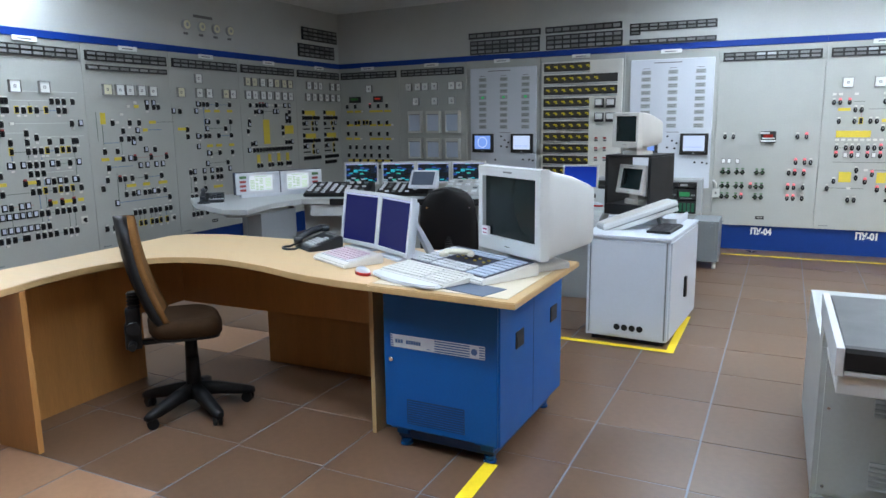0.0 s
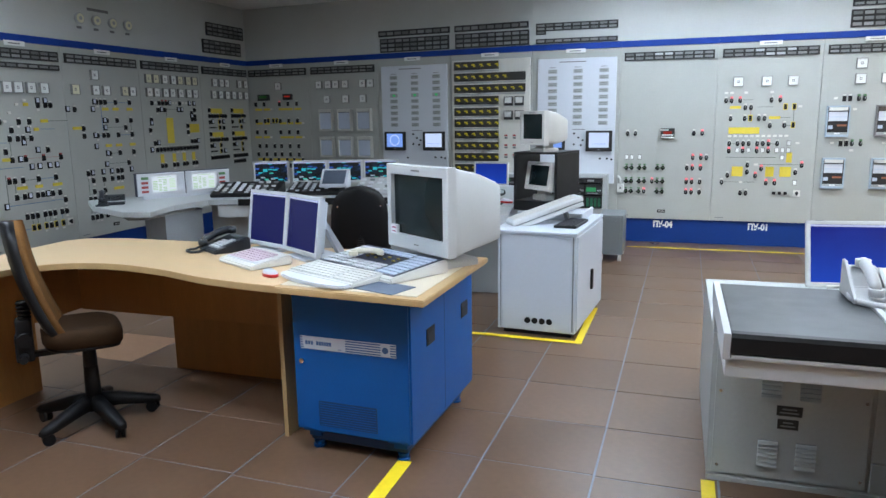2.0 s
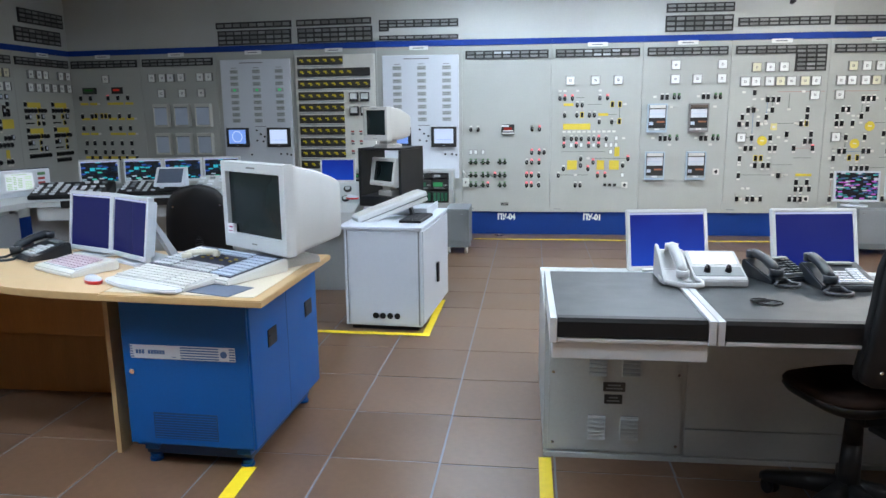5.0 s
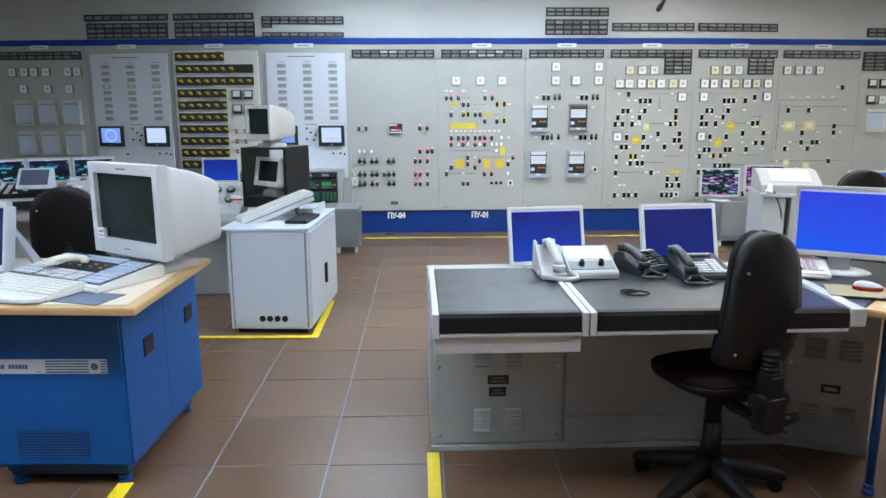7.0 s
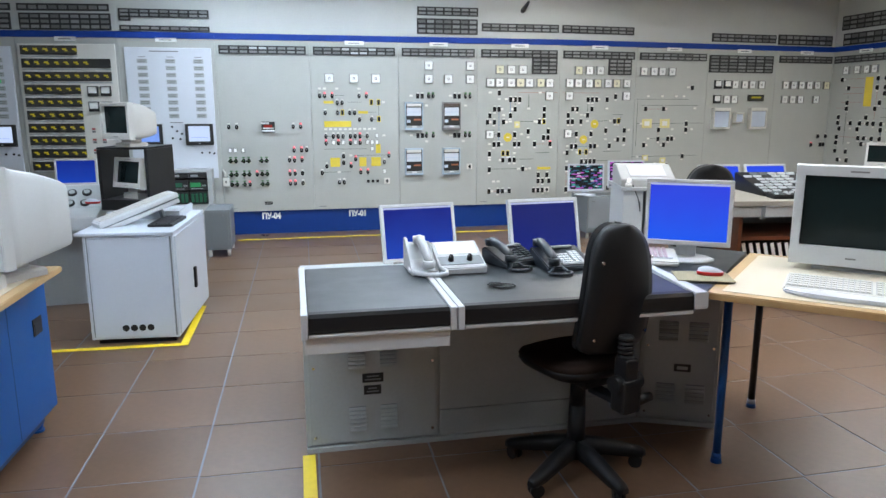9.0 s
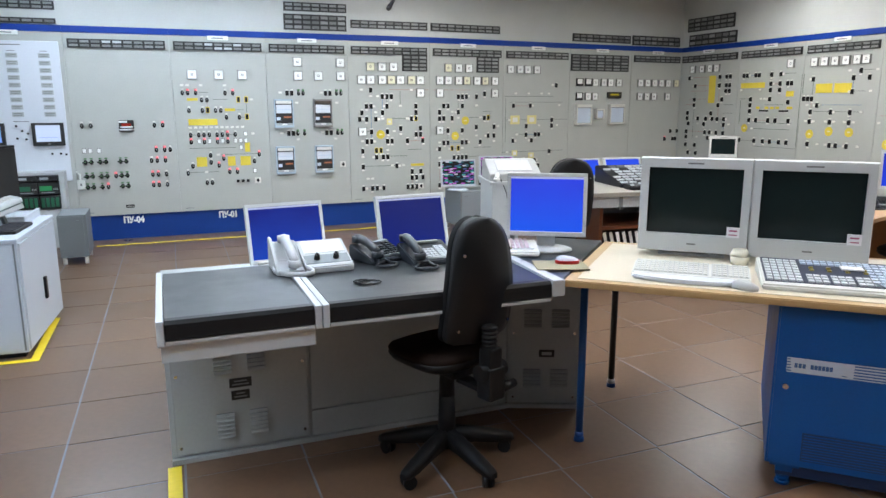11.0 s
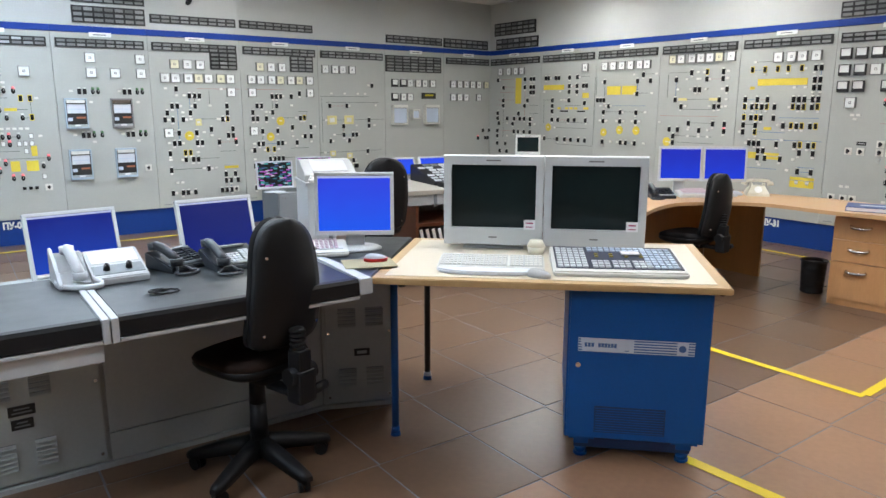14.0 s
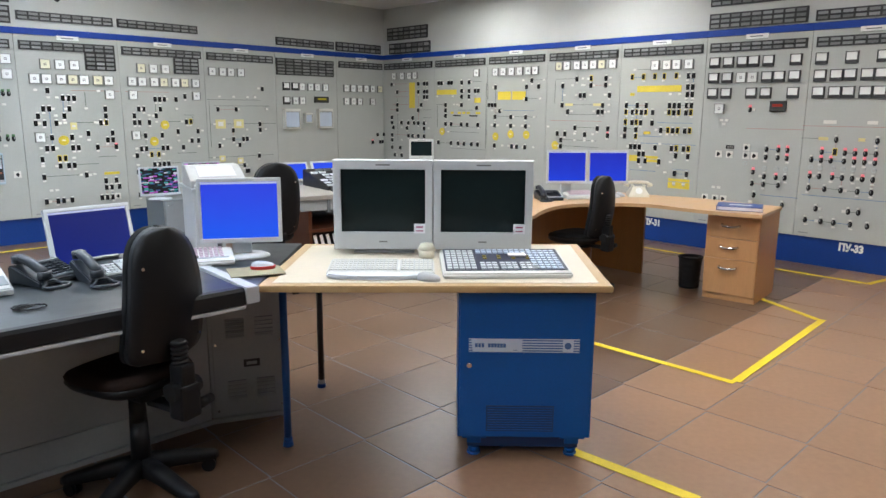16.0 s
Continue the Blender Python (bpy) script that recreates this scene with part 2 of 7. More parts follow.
CHARTS["L1"] = 1.86, """
             G        G
              -------------------

         ss ----------- s s s  s
                 |
         ss  y s y s  y   s s


        s  w -----------------s  w

        r------s
                  s---------------
          s    s      s   s   ss

          y    s s s y  s y y s

                     ---------
         ws  w s s s  w s   s  w

      s        s s s---------

      YY     rYYYs  w s w s  ws

      s        s s y  s y s y  s


      w~s~~w~w~     rYY rYYYr YY

     w w w w w w s s  s s s s  s


     w w w w w w s s           k

    s s s  ss  s s s s  s s s
"""
CHARTS["L2"] = 1.86, """
        H    G   G    G    G


                   w    w  w
                w  YY   s  s s

   | YY      w
   | YY
   | YY  s w    s   s    YYY--------
   | |
   | |       s     w  YY _____
   | |
   | |      s  s s  s
     |_____      w

     s    s           w   s

    YYY  YYYs  w r~~~~~~r~~~~~~r

      s_________   w  w   w  w

         |
     s   |r s  s     s      s
         |
   s     |   YYYY   YYY    YYYY
         |
         |  s  s w  s s w s  s
         |
        w _____________________s


               s s s  s s s  s s


   s  s s        y y  y s y  y  k
"""
CHARTS["L3"] = 2.02, """
             G



    H        G    G        H   G


            ws s s    s      s

w  s       w    YYY  YYY    YYY


                ws    s      s

  YYYYs         w---------s

      s    ws  s s    s      s


           w    YYY  YYY    YYY

                ws    s      s


               w ---------s

      s w    w   w  s s    w

        s    s   s  s s


        s    s    YYYYY

      s s  s s




      s s s  s   s


                 p
"""
CHARTS["L4"] = 2.02, """
    H   H    G    G   H    H   H



    G   G    G   G    G    G   G


     s w s r r w w w s w w w  w

        s w s-------w w       s
             |              s
             |              w s
    s        YYYY           s s
    w        YYYY
             YYYY        s YYYYYY
   s-        YYYY          YYYYYY
             YYYY        s YYYYYY
             YYYY
             YYYY
     s w     YYYY          s s w

   w  s s s s s s s s s s s s s
      -------------------------
        YY     YY    YY    YY
        YY     YY    YY    YY
        YY     YY    YY    YY
        s s    s s   s s   s s
"""
CHARTS["L5"] = 2.02, """
         G    G   G         G    G



        G    G    G    G    G    G




    s YYYYYYYY       s YYYYYYYY
      YYYYYYYY         YYYYYYYY
    s s s s y s s    s s s s y s

    s w    y  w      s     y  w

    =====  y  s      =====  y

    s YYYYYYYY       s YYYYYYYY
      YYYYYYYY         YYYYYYYY
    s s s s y s s    s s s s y s

    s w    y         s w    y

    =====  y  w      =====  y

    s s s s s s s    s s s s s s

                     s s s s s
"""
CHARTS["R1"] = 2.02, """
        G     G    G   G


      s  ~~~~~~~~~ YYYY  s   s s
                   YYYY
                   YYYY
          s~~~~~~~ YYYY  s   s s
                   YYYY
        ~~~~~~~~~~ YYYY      s s
          |        YYYY
          |        YYYY
       ~~~s~~~~~~~ YYYY    s
          |        YYYY
     ~~~~~s              s   -----
          |
          |
      s   |          s       -----
          |
      s   |  s    s   s  s   s
          |
       s  |  w   s           s  w
          |
          |
      s ~~|~~~~~~~s  s   s   s
          |
      s   |  w      s    s   s


      s     s


        s    s
"""
CHARTS["R2"] = 2.02, """
                             G


   s s    s s      s    s-------
                                   |
                                   |
  YYYYYYYYYYYYYY   s    s   s s    |
  YYYYYYYYYYYYYY                   |
  w          w     s    s          |
                            YYYY   |
                            YYYY   |
  ----- s     w w  s               |
  |                          s     |
  |     s        ----------        |
  |         YY   YY YY YY    YYY   |
  |     s     =====      =====     |
  |                                |
  |                                |
  |     s   s      s   s      s    |
  |         --------------------   |
    YYYY                           |
    YYYY  w -------------------    |
    YYYY                           |
                                   |
                                   |
   s        s    s   s    s   s    |
                                   |
            -----------------------
"""
CHARTS["R3"] = 2.02, """
     G    G    G    G    G   G


                      w    s------w
|
|    s                  s      s
|
|      YYYYYYYY YYYYYYYY
|      YYYYYYYY YYYYYYYY
|      YYYYYYYY YYYYYYYYs-----  w

 s s s

   w    sw __________________

     s --------s--------s--- w


   w s w     w s w    w s w

             YYYYY    YYYYYY
   YYYYYY    YYYYY    YYYYYY
   YYYYYY    YYYYY    YYYYYY
   YYYYYY

     s    w   w s  s    s    w
"""
CHARTS["R4"] = 2.06, """
      H   G    G   G   G   H    G



     ----------s  w   y      s w
    |
    |   s    w    ww  s      s w
    |
    |
    |    w     w s s  w      w s
    |
    |
        s ZZZZ----------ZZZZs  w

           s w          w s s  w
           -----------------w

  ~~~~~~~~~~~~~~~~~~~~~~~~~~

 w             s----------s    s

      s   s    w    s   w      r

        s------w----w---w-
   YYYYY
   YYYYYs------------------
   YYYYY
"""
CHARTS["R5"] = 2.02, """
               G    G   G    G
      w ------------------

     y    y    y   y    y    s s


        YYYYYYYYYYYYYYYYYYY  s s
        YYYYYYYYYYYYYYYYYYY
     YY               w   w  s s


   s    s   s         s s s  s s

   y  s y s y  s      y s y  s y


   y  s y s    s  ______________

   s----s        w s  y s y  s y
            YYY
   s    y___________

           ________w______________
      s s s      s      s y  s y

          s s             s    s
      YYYY   YYYYYY
      YYYYs  sYYYYYs    w

           w              ______
       ___________    w   s    s

                        YYYYYYYYY
                        YYwYYYwYY
                        YYYYYYYYY
"""
CHARTS["R6"] = 2.02, """
   M    M    M   M    M        M



   M    M    G   G    M   M    M



   M    M        M    M        M



      G          r


       w w
        w
                 ~~~~~~~~~~~~~~~~~~~




           p     k      s   r  r

       k   k     k  k   s   s  r

                 o
                        o   o  o
                    r
                        s   r  s

                    s   s----s

      w w
                     s  ____________

   k   k  k         w          s
"""
CHARTS["R7"] = 2.02, """
   M        M        M



   M    M   M    M   M



   M    M   M    M   M






      WWWW         WWW
~~~~~~~~~~~~~~~~~~~~~~~~


-----ZZZ  s      ZZ   s


      r   y  r  r  r  s

   s  r  r   s  r  r  r

   o  o   o  o  o  o  o

   r  s   r  s  s  r  s


   s    s----s    s   s

  _________________________


      s         s  s


   s    s   s    s    s
"""

# ---- instrument panels ----
RED_L = mat("red_lamp", (0.5, 0.06, 0.06), 0.3, vary=0, emit=(0.95, 0.30, 0.36), power=0.62)
RED_D = mat("red_lens", (0.36, 0.06, 0.06), 0.35, vary=0)
GREEN_D = mat("green_lamp_cap", (0.10, 0.22, 0.10), 0.45, vary=0.05)
YELLOW = mat("yellow_enamel", (0.72, 0.56, 0.06), 0.45, vary=0.06, grain=90)
YELLOW_P = mat("pale_yellow_enamel", (0.68, 0.60, 0.26), 0.5, vary=0.06, grain=90)
IVORY = mat("ivory_plastic", (0.66, 0.65, 0.60), 0.4, vary=0.04, grain=150, stain=0.08)
DIAL = mat("white_dial", (0.78, 0.79, 0.77), 0.3, vary=0.03, grain=150)
DIAL_Y = mat("yellowed_dial", (0.70, 0.67, 0.48), 0.35, vary=0.05, grain=150)
LINE = mat("dark_mimic_line", (0.13, 0.15, 0.14), 0.5, vary=0.05)
LINE_R = mat("red_mimic_line", (0.42, 0.22, 0.20), 0.5, vary=0.05)
LINE_B = mat("blue_mimic_line", (0.10, 0.20, 0.38), 0.5, vary=0.05)
WINDOW = mat("annunciator_window", (0.20, 0.205, 0.20), 0.35, vary=0.12, grain=60, stain=0.42)
FRAME_K = mat("black_bezel", (0.018, 0.018, 0.018), 0.4, vary=0.08)
FRAME_G = mat("grey_gauge_bezel", (0.22, 0.22, 0.21), 0.45, vary=0.06)
INK = mat("grey_lettering", (0.16, 0.16, 0.16), 0.6, vary=0)
RING = mat("pale_ring", (0.45, 0.50, 0.52), 0.4, vary=0)


def mesh_of(name, materials, *dims):
    """A small shared mesh from boxes (x0, x1, y0, y1, z0, z1, slot)."""
    bm = bmesh.new()
    for d in dims:
        box(bm, *d[:6], slot=d[6] if len(d) > 6 else 0)
    return data(bm, name, *materials)


def lever(name, *materials, tip=0.026, arm=False):
    """A rotary switch: rounded escutcheon, boss, upright or level lever and a lamp cap above."""
    bm = bmesh.new()
    outline = [(0.0195 * math.cos(math.radians(a)), -0.008 + 0.029 * math.sin(math.radians(a))) for a in range(18, 378, 36)]
    loft(bm, [[(x * k, y, -0.008 + (z + 0.008) * k) for x, z in outline] for k, y in ((1.0, 0), (0.97, -0.008), (0.72, -0.013), (0.66, -0.020))], smooth=False)
    if arm:
        box(bm, -0.031, 0.024, -0.030, -0.015, -0.014, 0.000, slot=0)
        box(bm, -0.010, 0.008, -0.0315, -0.030, -0.008, 0.002, slot=1)
    else:
        box(bm, -0.007, 0.007, -0.030, -0.015, -0.029, 0.012, slot=0)
        # Thin grey strip: a glint painted on the lever's face.
        box(bm, -0.003, 0.003, -0.0312, -0.030, -0.012, 0.010, slot=2 if len(materials) > 2 else 0)
    loft(bm, [[(x * k, y, z) for x, z in ((-0.016, tip), (0.016, tip), (0.013, 0.040), (-0.013, 0.040))] for k, y in ((1.0, 0), (1.0, -0.010), (0.7, -0.016))], smooth=False, slot=1)
    return data(bm, name, *materials)


def block_lever(name, *materials, tip=0.0265):
    """An older switch: square escutcheon, boss, lever and a pale tag above."""
    bm = bmesh.new()
    box(bm, -0.0185, 0.0185, -0.007, 0, -0.036, 0.022, slot=0)
    rod(bm, (0, -0.007, -0.008), (0, -0.017, -0.008), 0.0155, 0.013, seg=10, slot=0)
    box(bm, -0.007, 0.007, -0.028, -0.015, -0.028, 0.012, slot=0)
    box(bm, -0.015, 0.015, -0.011, 0, tip, 0.037, slot=1)
    return data(bm, name, *materials)


def dial(name, face, frame_w, half, bar=False):
    """A square panel meter: raised bezel, sunk face with a scale mark or, if wanted, a dark lower part."""
    bm = bmesh.new()
    h, i = half, half - frame_w
    def ring(k, y):
        return [bm.verts.new((x * k, y, z * k)) for x, z in ((-1, -1), (1, -1), (1, 1), (-1, 1))]
    rings = [ring(h, 0), ring(h * 0.97, -0.028), ring(i, -0.028), ring(i, -0.020)]
    slots = [0, 0, 0]
    if bar:
        a, b = bm.verts.new((-i, -0.020, -h * 0.40)), bm.verts.new((i, -0.020, -h * 0.40))
        lo, hi = rings[3][:2], rings[3][2:]
        bm.faces.new((*lo, b, a)).material_index = 0
        bm.faces.new((a, b, *hi)).material_index = 1
    else:
        rings += [ring(h * 0.24, -0.0205), ring(h * 0.13, -0.0205)]
        slots += [1, 2]
        bm.faces.new(rings[-1]).material_index = 1
    for p, q, slot in zip(rings, rings[1:], slots):
        for k in range(4):
            bm.faces.new((p[k], p[(k + 1) % 4], q[(k + 1) % 4], q[k])).material_index = slot
    return data(bm, name, FRAME_G if not bar else FRAME_K, face, INK)


def ring_mesh():
    bm = bmesh.new()
    rod(bm, (0, 0, 0), (0, -0.008, 0), 0.022, seg=16, slot=0)
    rod(bm, (0, -0.008, 0), (0, -0.011, 0), 0.017, seg=16, slot=1)
    return data(bm, "indicator_ring", RING, PAINT)


LENS = mat("pale_lamp_lens", (0.52, 0.56, 0.66), 0.35, vary=0.05, grain=120, stain=0.12)
SMALL = {
    "s": ("switch", lever("switch", BLACK, IVORY, GREY)),
    "r": ("switch", lever("switch", BLACK, RED_L, GREY, tip=0.016)),
    "g": ("switch", lever("switch", BLACK, GREEN_D, arm=True)),
    "y": ("switch", None),
    "w": ("lamp_tag", mesh_of("lamp_tag", [IVORY], (-0.019, 0.019, -0.007, 0, -0.012, 0.012))),
    "b": ("lamp_switch", mesh_of("lamp_switch", [BLACK, LENS], (-0.023, 0.023, -0.016, 0, -0.034, 0.030), (-0.019, 0.012, -0.020, -0.016, -0.020, 0.024, 1))),
    "q": ("lamp_button", mesh_of("lamp_button", [FRAME_G, DIAL], (-0.021, 0.021, -0.010, 0, -0.028, 0.028), (-0.016, 0.016, -0.015, -0.010, -0.022, 0.022, 1))),
    "d": ("knob", mesh_of("knob", [BLACK], (-0.016, 0.016, -0.018, 0, -0.016, 0.016))),
    "R": ("switch", lever("switch", BLACK, RED_D, GREY, tip=0.020)),
    "G": ("gauge", dial("gauge", DIAL, 0.0055, 0.053)),
    "H": ("gauge", dial("gauge", DIAL_Y, 0.0055, 0.053)),
    "M": ("meter", dial("meter", DIAL, 0.009, 0.056, True)),
    "k": ("key_switch", None),
    "p": ("name_plate", mesh_of("name_plate", [FRAME_K, IVORY], (-0.045, 0.045, -0.004, 0, -0.018, 0.018), (-0.034, 0.034, -0.0055, -0.004, -0.002, 0.003, 1))),
    "o": ("indicator_ring", ring_mesh()),
}
OLDER = {"s": block_lever("switch", BLACK, IVORY), "r": block_lever("switch", BLACK, RED_L, tip=0.020), "R": block_lever("switch", BLACK, RED_D, tip=0.020), "g": lever("switch", BLACK, GREEN_D, GREY, tip=0.016)}
_b = bmesh.new()
box(_b, -0.022, 0.022, -0.003, 0, -0.037, 0.034, slot=1)
box(_b, -0.015, 0.015, -0.010, -0.003, -0.031, 0.026, slot=0)
box(_b, -0.006, 0.006, -0.026, -0.010, -0.024, 0.016, slot=0)
SMALL["y"] = ("switch", data(_b, "switch", BLACK, YELLOW))
_b = bmesh.new()
box(_b, -0.036, 0.036, -0.006, 0, -0.036, 0.036, slot=1)
rod(_b, (0, -0.006, 0), (0, -0.02, 0), 0.016, seg=12, slot=0)
box(_b, -0.006, 0.006, -0.034, -0.018, -0.022, 0.022, slot=0)
SMALL["k"] = ("key_switch", data(_b, "key_switch", BLACK, IVORY))
# Paler window face: the brightness of a reflecting window put into the colour.
WIN_P = mesh_of("window", [CASE], (-0.5, 0.5, -0.004, 0, -0.5, 0.5))
WIN = mesh_of("window", [WINDOW], (-0.5, 0.5, -0.004, 0, -0.5, 0.5))


def annunciator(parent, x0, x1, z0, z1, cols, rows, skip=(), pale=()):
    """A black bank of small lettered windows, each a piece of its own."""
    bm = bmesh.new()
    w, h = (x1 - x0) / cols, (z1 - z0) / rows
    for r in range(rows):
        live = [c for c in range(cols) if (r, c) not in skip]
        if live:
            box(bm, x0 + w * live[0] - 0.008, x0 + w * (live[-1] + 1) + 0.008, -0.018, 0, z1 - h * (r + 1) - 0.006, z1 - h * r + 0.006)
    bank = part("annunciator", bm, FRAME_K, parent, "black bank of lettered windows")
    for r in range(rows):
        for c in range(cols):
            if (r, c) not in skip:
                bit("window", WIN_P if (r, c) in pale else WIN, bank, pose(x0 + w * (c + 0.5), -0.018, z1 - h * (r + 0.5)) @ Matrix.Diagonal((w * 0.80, 1, h * 0.58, 1)))
    return bank


def runs(chart, letter):
    """Rectangles of one letter in a chart: column, row, width, height."""
    cells = {(r, c) for r, line in enumerate(chart) for c, ch in enumerate(line) if ch == letter}
    out = []
    while cells:
        r, c = min(cells)
        w = 1
        while (r, c + w) in cells:
            w += 1
        h = 1
        while all((r + h, c + k) in cells for k in range(w)):
            h += 1
        cells -= {(r + j, c + k) for j in range(h) for k in range(w)}
        out.append((c, r, w, h))
    return out


LINE_M = mat("green_grey_mimic_line", (0.16, 0.20, 0.17), 0.5, vary=0.05)
LINE_P = mat("pale_mimic_line", (0.58, 0.60, 0.57), 0.5, vary=0.05)
LINES = {"-": LINE, "|": LINE, "~": LINE_R, "_": LINE_B, "=": BLACK}
LINKED = {"L1", "L2", "L3", "L4", "B6", "B8", "B9", "B10", "R1", "R2", "R3", "R4", "R5", "R6", "R7"}
FIELDS = {"Y": YELLOW, "Z": YELLOW_P, "W": IVORY}


def panel(key, ax, ay, bx, by, label, named=True, bank=9, pale=()):
    """One steel panel from (ax, ay) to (bx, by) as seen from the room, with all that its chart shows."""
    x = Vector((bx - ax, by - ay, 0))
    w = x.length
    x.normalize()
    y = Vector((0, 0, 1)).cross(x)
    m = Matrix(((x.x, y.x, 0, ax), (x.y, y.y, 0, ay), (0, 0, 1, 0), (0, 0, 0, 1)))
    t = thing("switchboard", label, "control panel", m, group="control panels")
    boxes("front_plate", PAINT, t, (0.002, w - 0.002, 0, 0.05, 0.285, 2.285), bevel=0.0015)
    boxes("plinth", PLINTH, t, (0, w, 0.025, 0.07, 0.0, 0.283), bevel=0)
    boxes("band", STRIPE, t, (0.0005, w - 0.0005, -0.012, 0.05, 2.288, 2.356), bevel=0.002)
    boxes("upper_plate", UPPER, t, (0.0, w, 0.0, 0.05, 2.358, ZC), bevel=0)
    boxes("handle_slot", GREY_D, t, (0.05, 0.14, -0.004, 0, 0.318, 0.326), bevel=0)
    if named:
        nm = boxes("name_plate", DIAL, t, (w / 2 - 0.115, w / 2 + 0.115, -0.022, -0.0125, 2.245, 2.292), bevel=0.006)
        boxes("lettering", INK, nm, (w / 2 - 0.07, w / 2 + 0.06, -0.0228, -0.022, 2.262, 2.272), bevel=0)
    if bank:
        annunciator(t, 0.05, w - 0.05, 2.132, 2.216, bank, 2, pale=pale)
    if key in CHARTS:
        top, text = CHARTS[key]
        chart = text.strip("\n").split("\n")
        cw = w / 36
        tags = random.Random(len(text) + 3)
        for r, line in enumerate(chart):
            z = top - 0.04 * r
            for c, ch in enumerate(line):
                if key[0] == "L" and ch in "wr":
                    ch = "R" if ch == "r" else "b" if r > 8 or c % 3 == 0 else "w"
                if ch in SMALL:
                    name, me = SMALL[ch]
                    me = OLDER[ch] if ch in OLDER and key not in ("P4", "B6", "R6", "R7") else me
                    if key in LINKED and key != "B6" and ch in "sry" and tags.random() < (0.38 if key[0] == "L" else 0.72):
                        spot = tags.choice((-0.008, 0.0, 0.010, 0.040, -0.040) if key[0] != "L" else (-0.008, 0.0, 0.010))
                        beside = abs(spot) > 0.03
                        bit("lamp_tag", SMALL["w"][1], t, pose((c + 0.5) * cw + spot, 0, z - (0.006 if beside else 0.052)) @ Matrix.Diagonal((0.85, 1, 1.1 if beside else 0.7, 1)))
                    bit(name, me, t, pose((c + 0.5) * cw, 0, z) @ Matrix.Diagonal((0.96, 1, 0.94, 1)) if key[0] == "L" and ch in "sRgyb" else pose((c + 0.5) * cw, 0, z))
        rng_ = random.Random(len(text))
        hues = [LINE_M, LINE_B, LINE] if key[0] == "L" else [LINE, LINE_B, LINE_R]
        for c in range(36) if key in LINKED else ():
            seen = [r for r, line in enumerate(chart) if c < len(line) and line[c] in "sryg"]
            for a, b in zip(seen, seen[1:]):
                if 2 <= b - a <= 9 and rng_.random() < (0.85 if key[0] == "L" else 0.62):
                    free = [q for q in range(a + 1, b) if c < len(chart[q]) and chart[q][c] != " "]
                    if not free:
                        boxes("mimic_line", rng_.choice(hues), t, ((c + 0.5) * cw - 0.0025, (c + 0.5) * cw + 0.0025, -0.002, 0, top - 0.04 * b + 0.036, top - 0.04 * a - 0.036), bevel=0)
        for r, line in enumerate(chart) if key in LINKED else ():
            at = [c for c, ch in enumerate(line) if ch in "sryg"]
            for a, b in zip(at, at[1:]):
                if 2 <= b - a <= 9 and line[a + 1:b].strip() == "" and rng_.random() < (0.5 if key[0] == "L" else 0.34):
                    z = top - 0.04 * r - 0.008
                    boxes("mimic_line", rng_.choice(hues), t, ((a + 0.5) * cw + 0.02, (b + 0.5) * cw - 0.02, -0.002, 0, z - 0.0025, z + 0.0025), bevel=0)
        for ch, mt in FIELDS.items():
            for c, r, n, h in runs(chart, ch):
                round_ = ch == "Y" and 4 <= n <= 6 and h == 3 and key != "B6" and key[0] != "L"
                if ch == "Z" and h > 1:
                    boxes("mimic_field", mt, t, (c * cw, (c + n) * cw, -0.004, 0, top - 0.04 * (r + h) + 0.02, top - 0.04 * r + 0.02), bevel=0.0015)
                    boxes("mimic_core", IVORY, t, ((c + n * 0.25) * cw, (c + n * 0.75) * cw, -0.006, -0.004, top - 0.04 * (r + h * 0.75) + 0.02, top - 0.04 * (r + h * 0.25) + 0.02), bevel=0)
                elif ch == "Y" and n == 3 and h == 3 and key != "B6":
                    cx, cz = (c + n / 2) * cw, top - 0.04 * (r + h / 2) + 0.02
                    mark = boxes("mimic_field", YELLOW_P, t, (cx - 0.036, cx + 0.036, -0.004, 0, cz - 0.04, cz + 0.04), bevel=0.0015)
                    boxes("mimic_core", IVORY, mark, (cx - 0.017, cx + 0.017, -0.0055, -0.004, cz - 0.012, cz + 0.012), bevel=0)
                elif round_:
                    bm = bmesh.new()
                    cx, cz, rad = (c + n / 2) * cw, top - 0.04 * (r + h / 2) + 0.02, 0.056
                    rod(bm, (cx, 0, cz), (cx, -0.005, cz), rad, seg=20)
                    part("mimic_field", bm, mt, t, "round yellow tank symbol")
                    boxes("lettering", DIAL_Y, t, (cx - 0.02, cx + 0.02, -0.0062, -0.005, cz - 0.005, cz + 0.008), bevel=0)
                else:
                    boxes("mimic_field", mt, t, (c * cw, (c + n) * cw, -0.004, 0, top - 0.04 * (r + h) + 0.024, top - 0.04 * r + 0.016), bevel=0.0015)
        for ch, mt in LINES.items():
            mt = LINE_P if key == "L1" and ch == "-" else mt
            for c, r, n, h in runs(chart, ch):
                z = top - 0.04 * r
                if ch == "|":
                    boxes("mimic_line", mt, t, ((c + 0.4) * cw, (c + 0.4) * cw + 0.005, -0.002, 0, z - 0.04 * (h - 0.5), z + 0.02), bevel=0)
                elif ch == "=":
                    boxes("mimic_bar", mt, t, (c * cw, (c + n) * cw, -0.008, 0, z - 0.01, z + 0.008), bevel=0)
                else:
                    boxes("mimic_line", mt, t, (c * cw - 0.01, (c + n) * cw + 0.01, -0.002, 0, z - 0.0025, z + 0.0025), bevel=0)
    return t, w


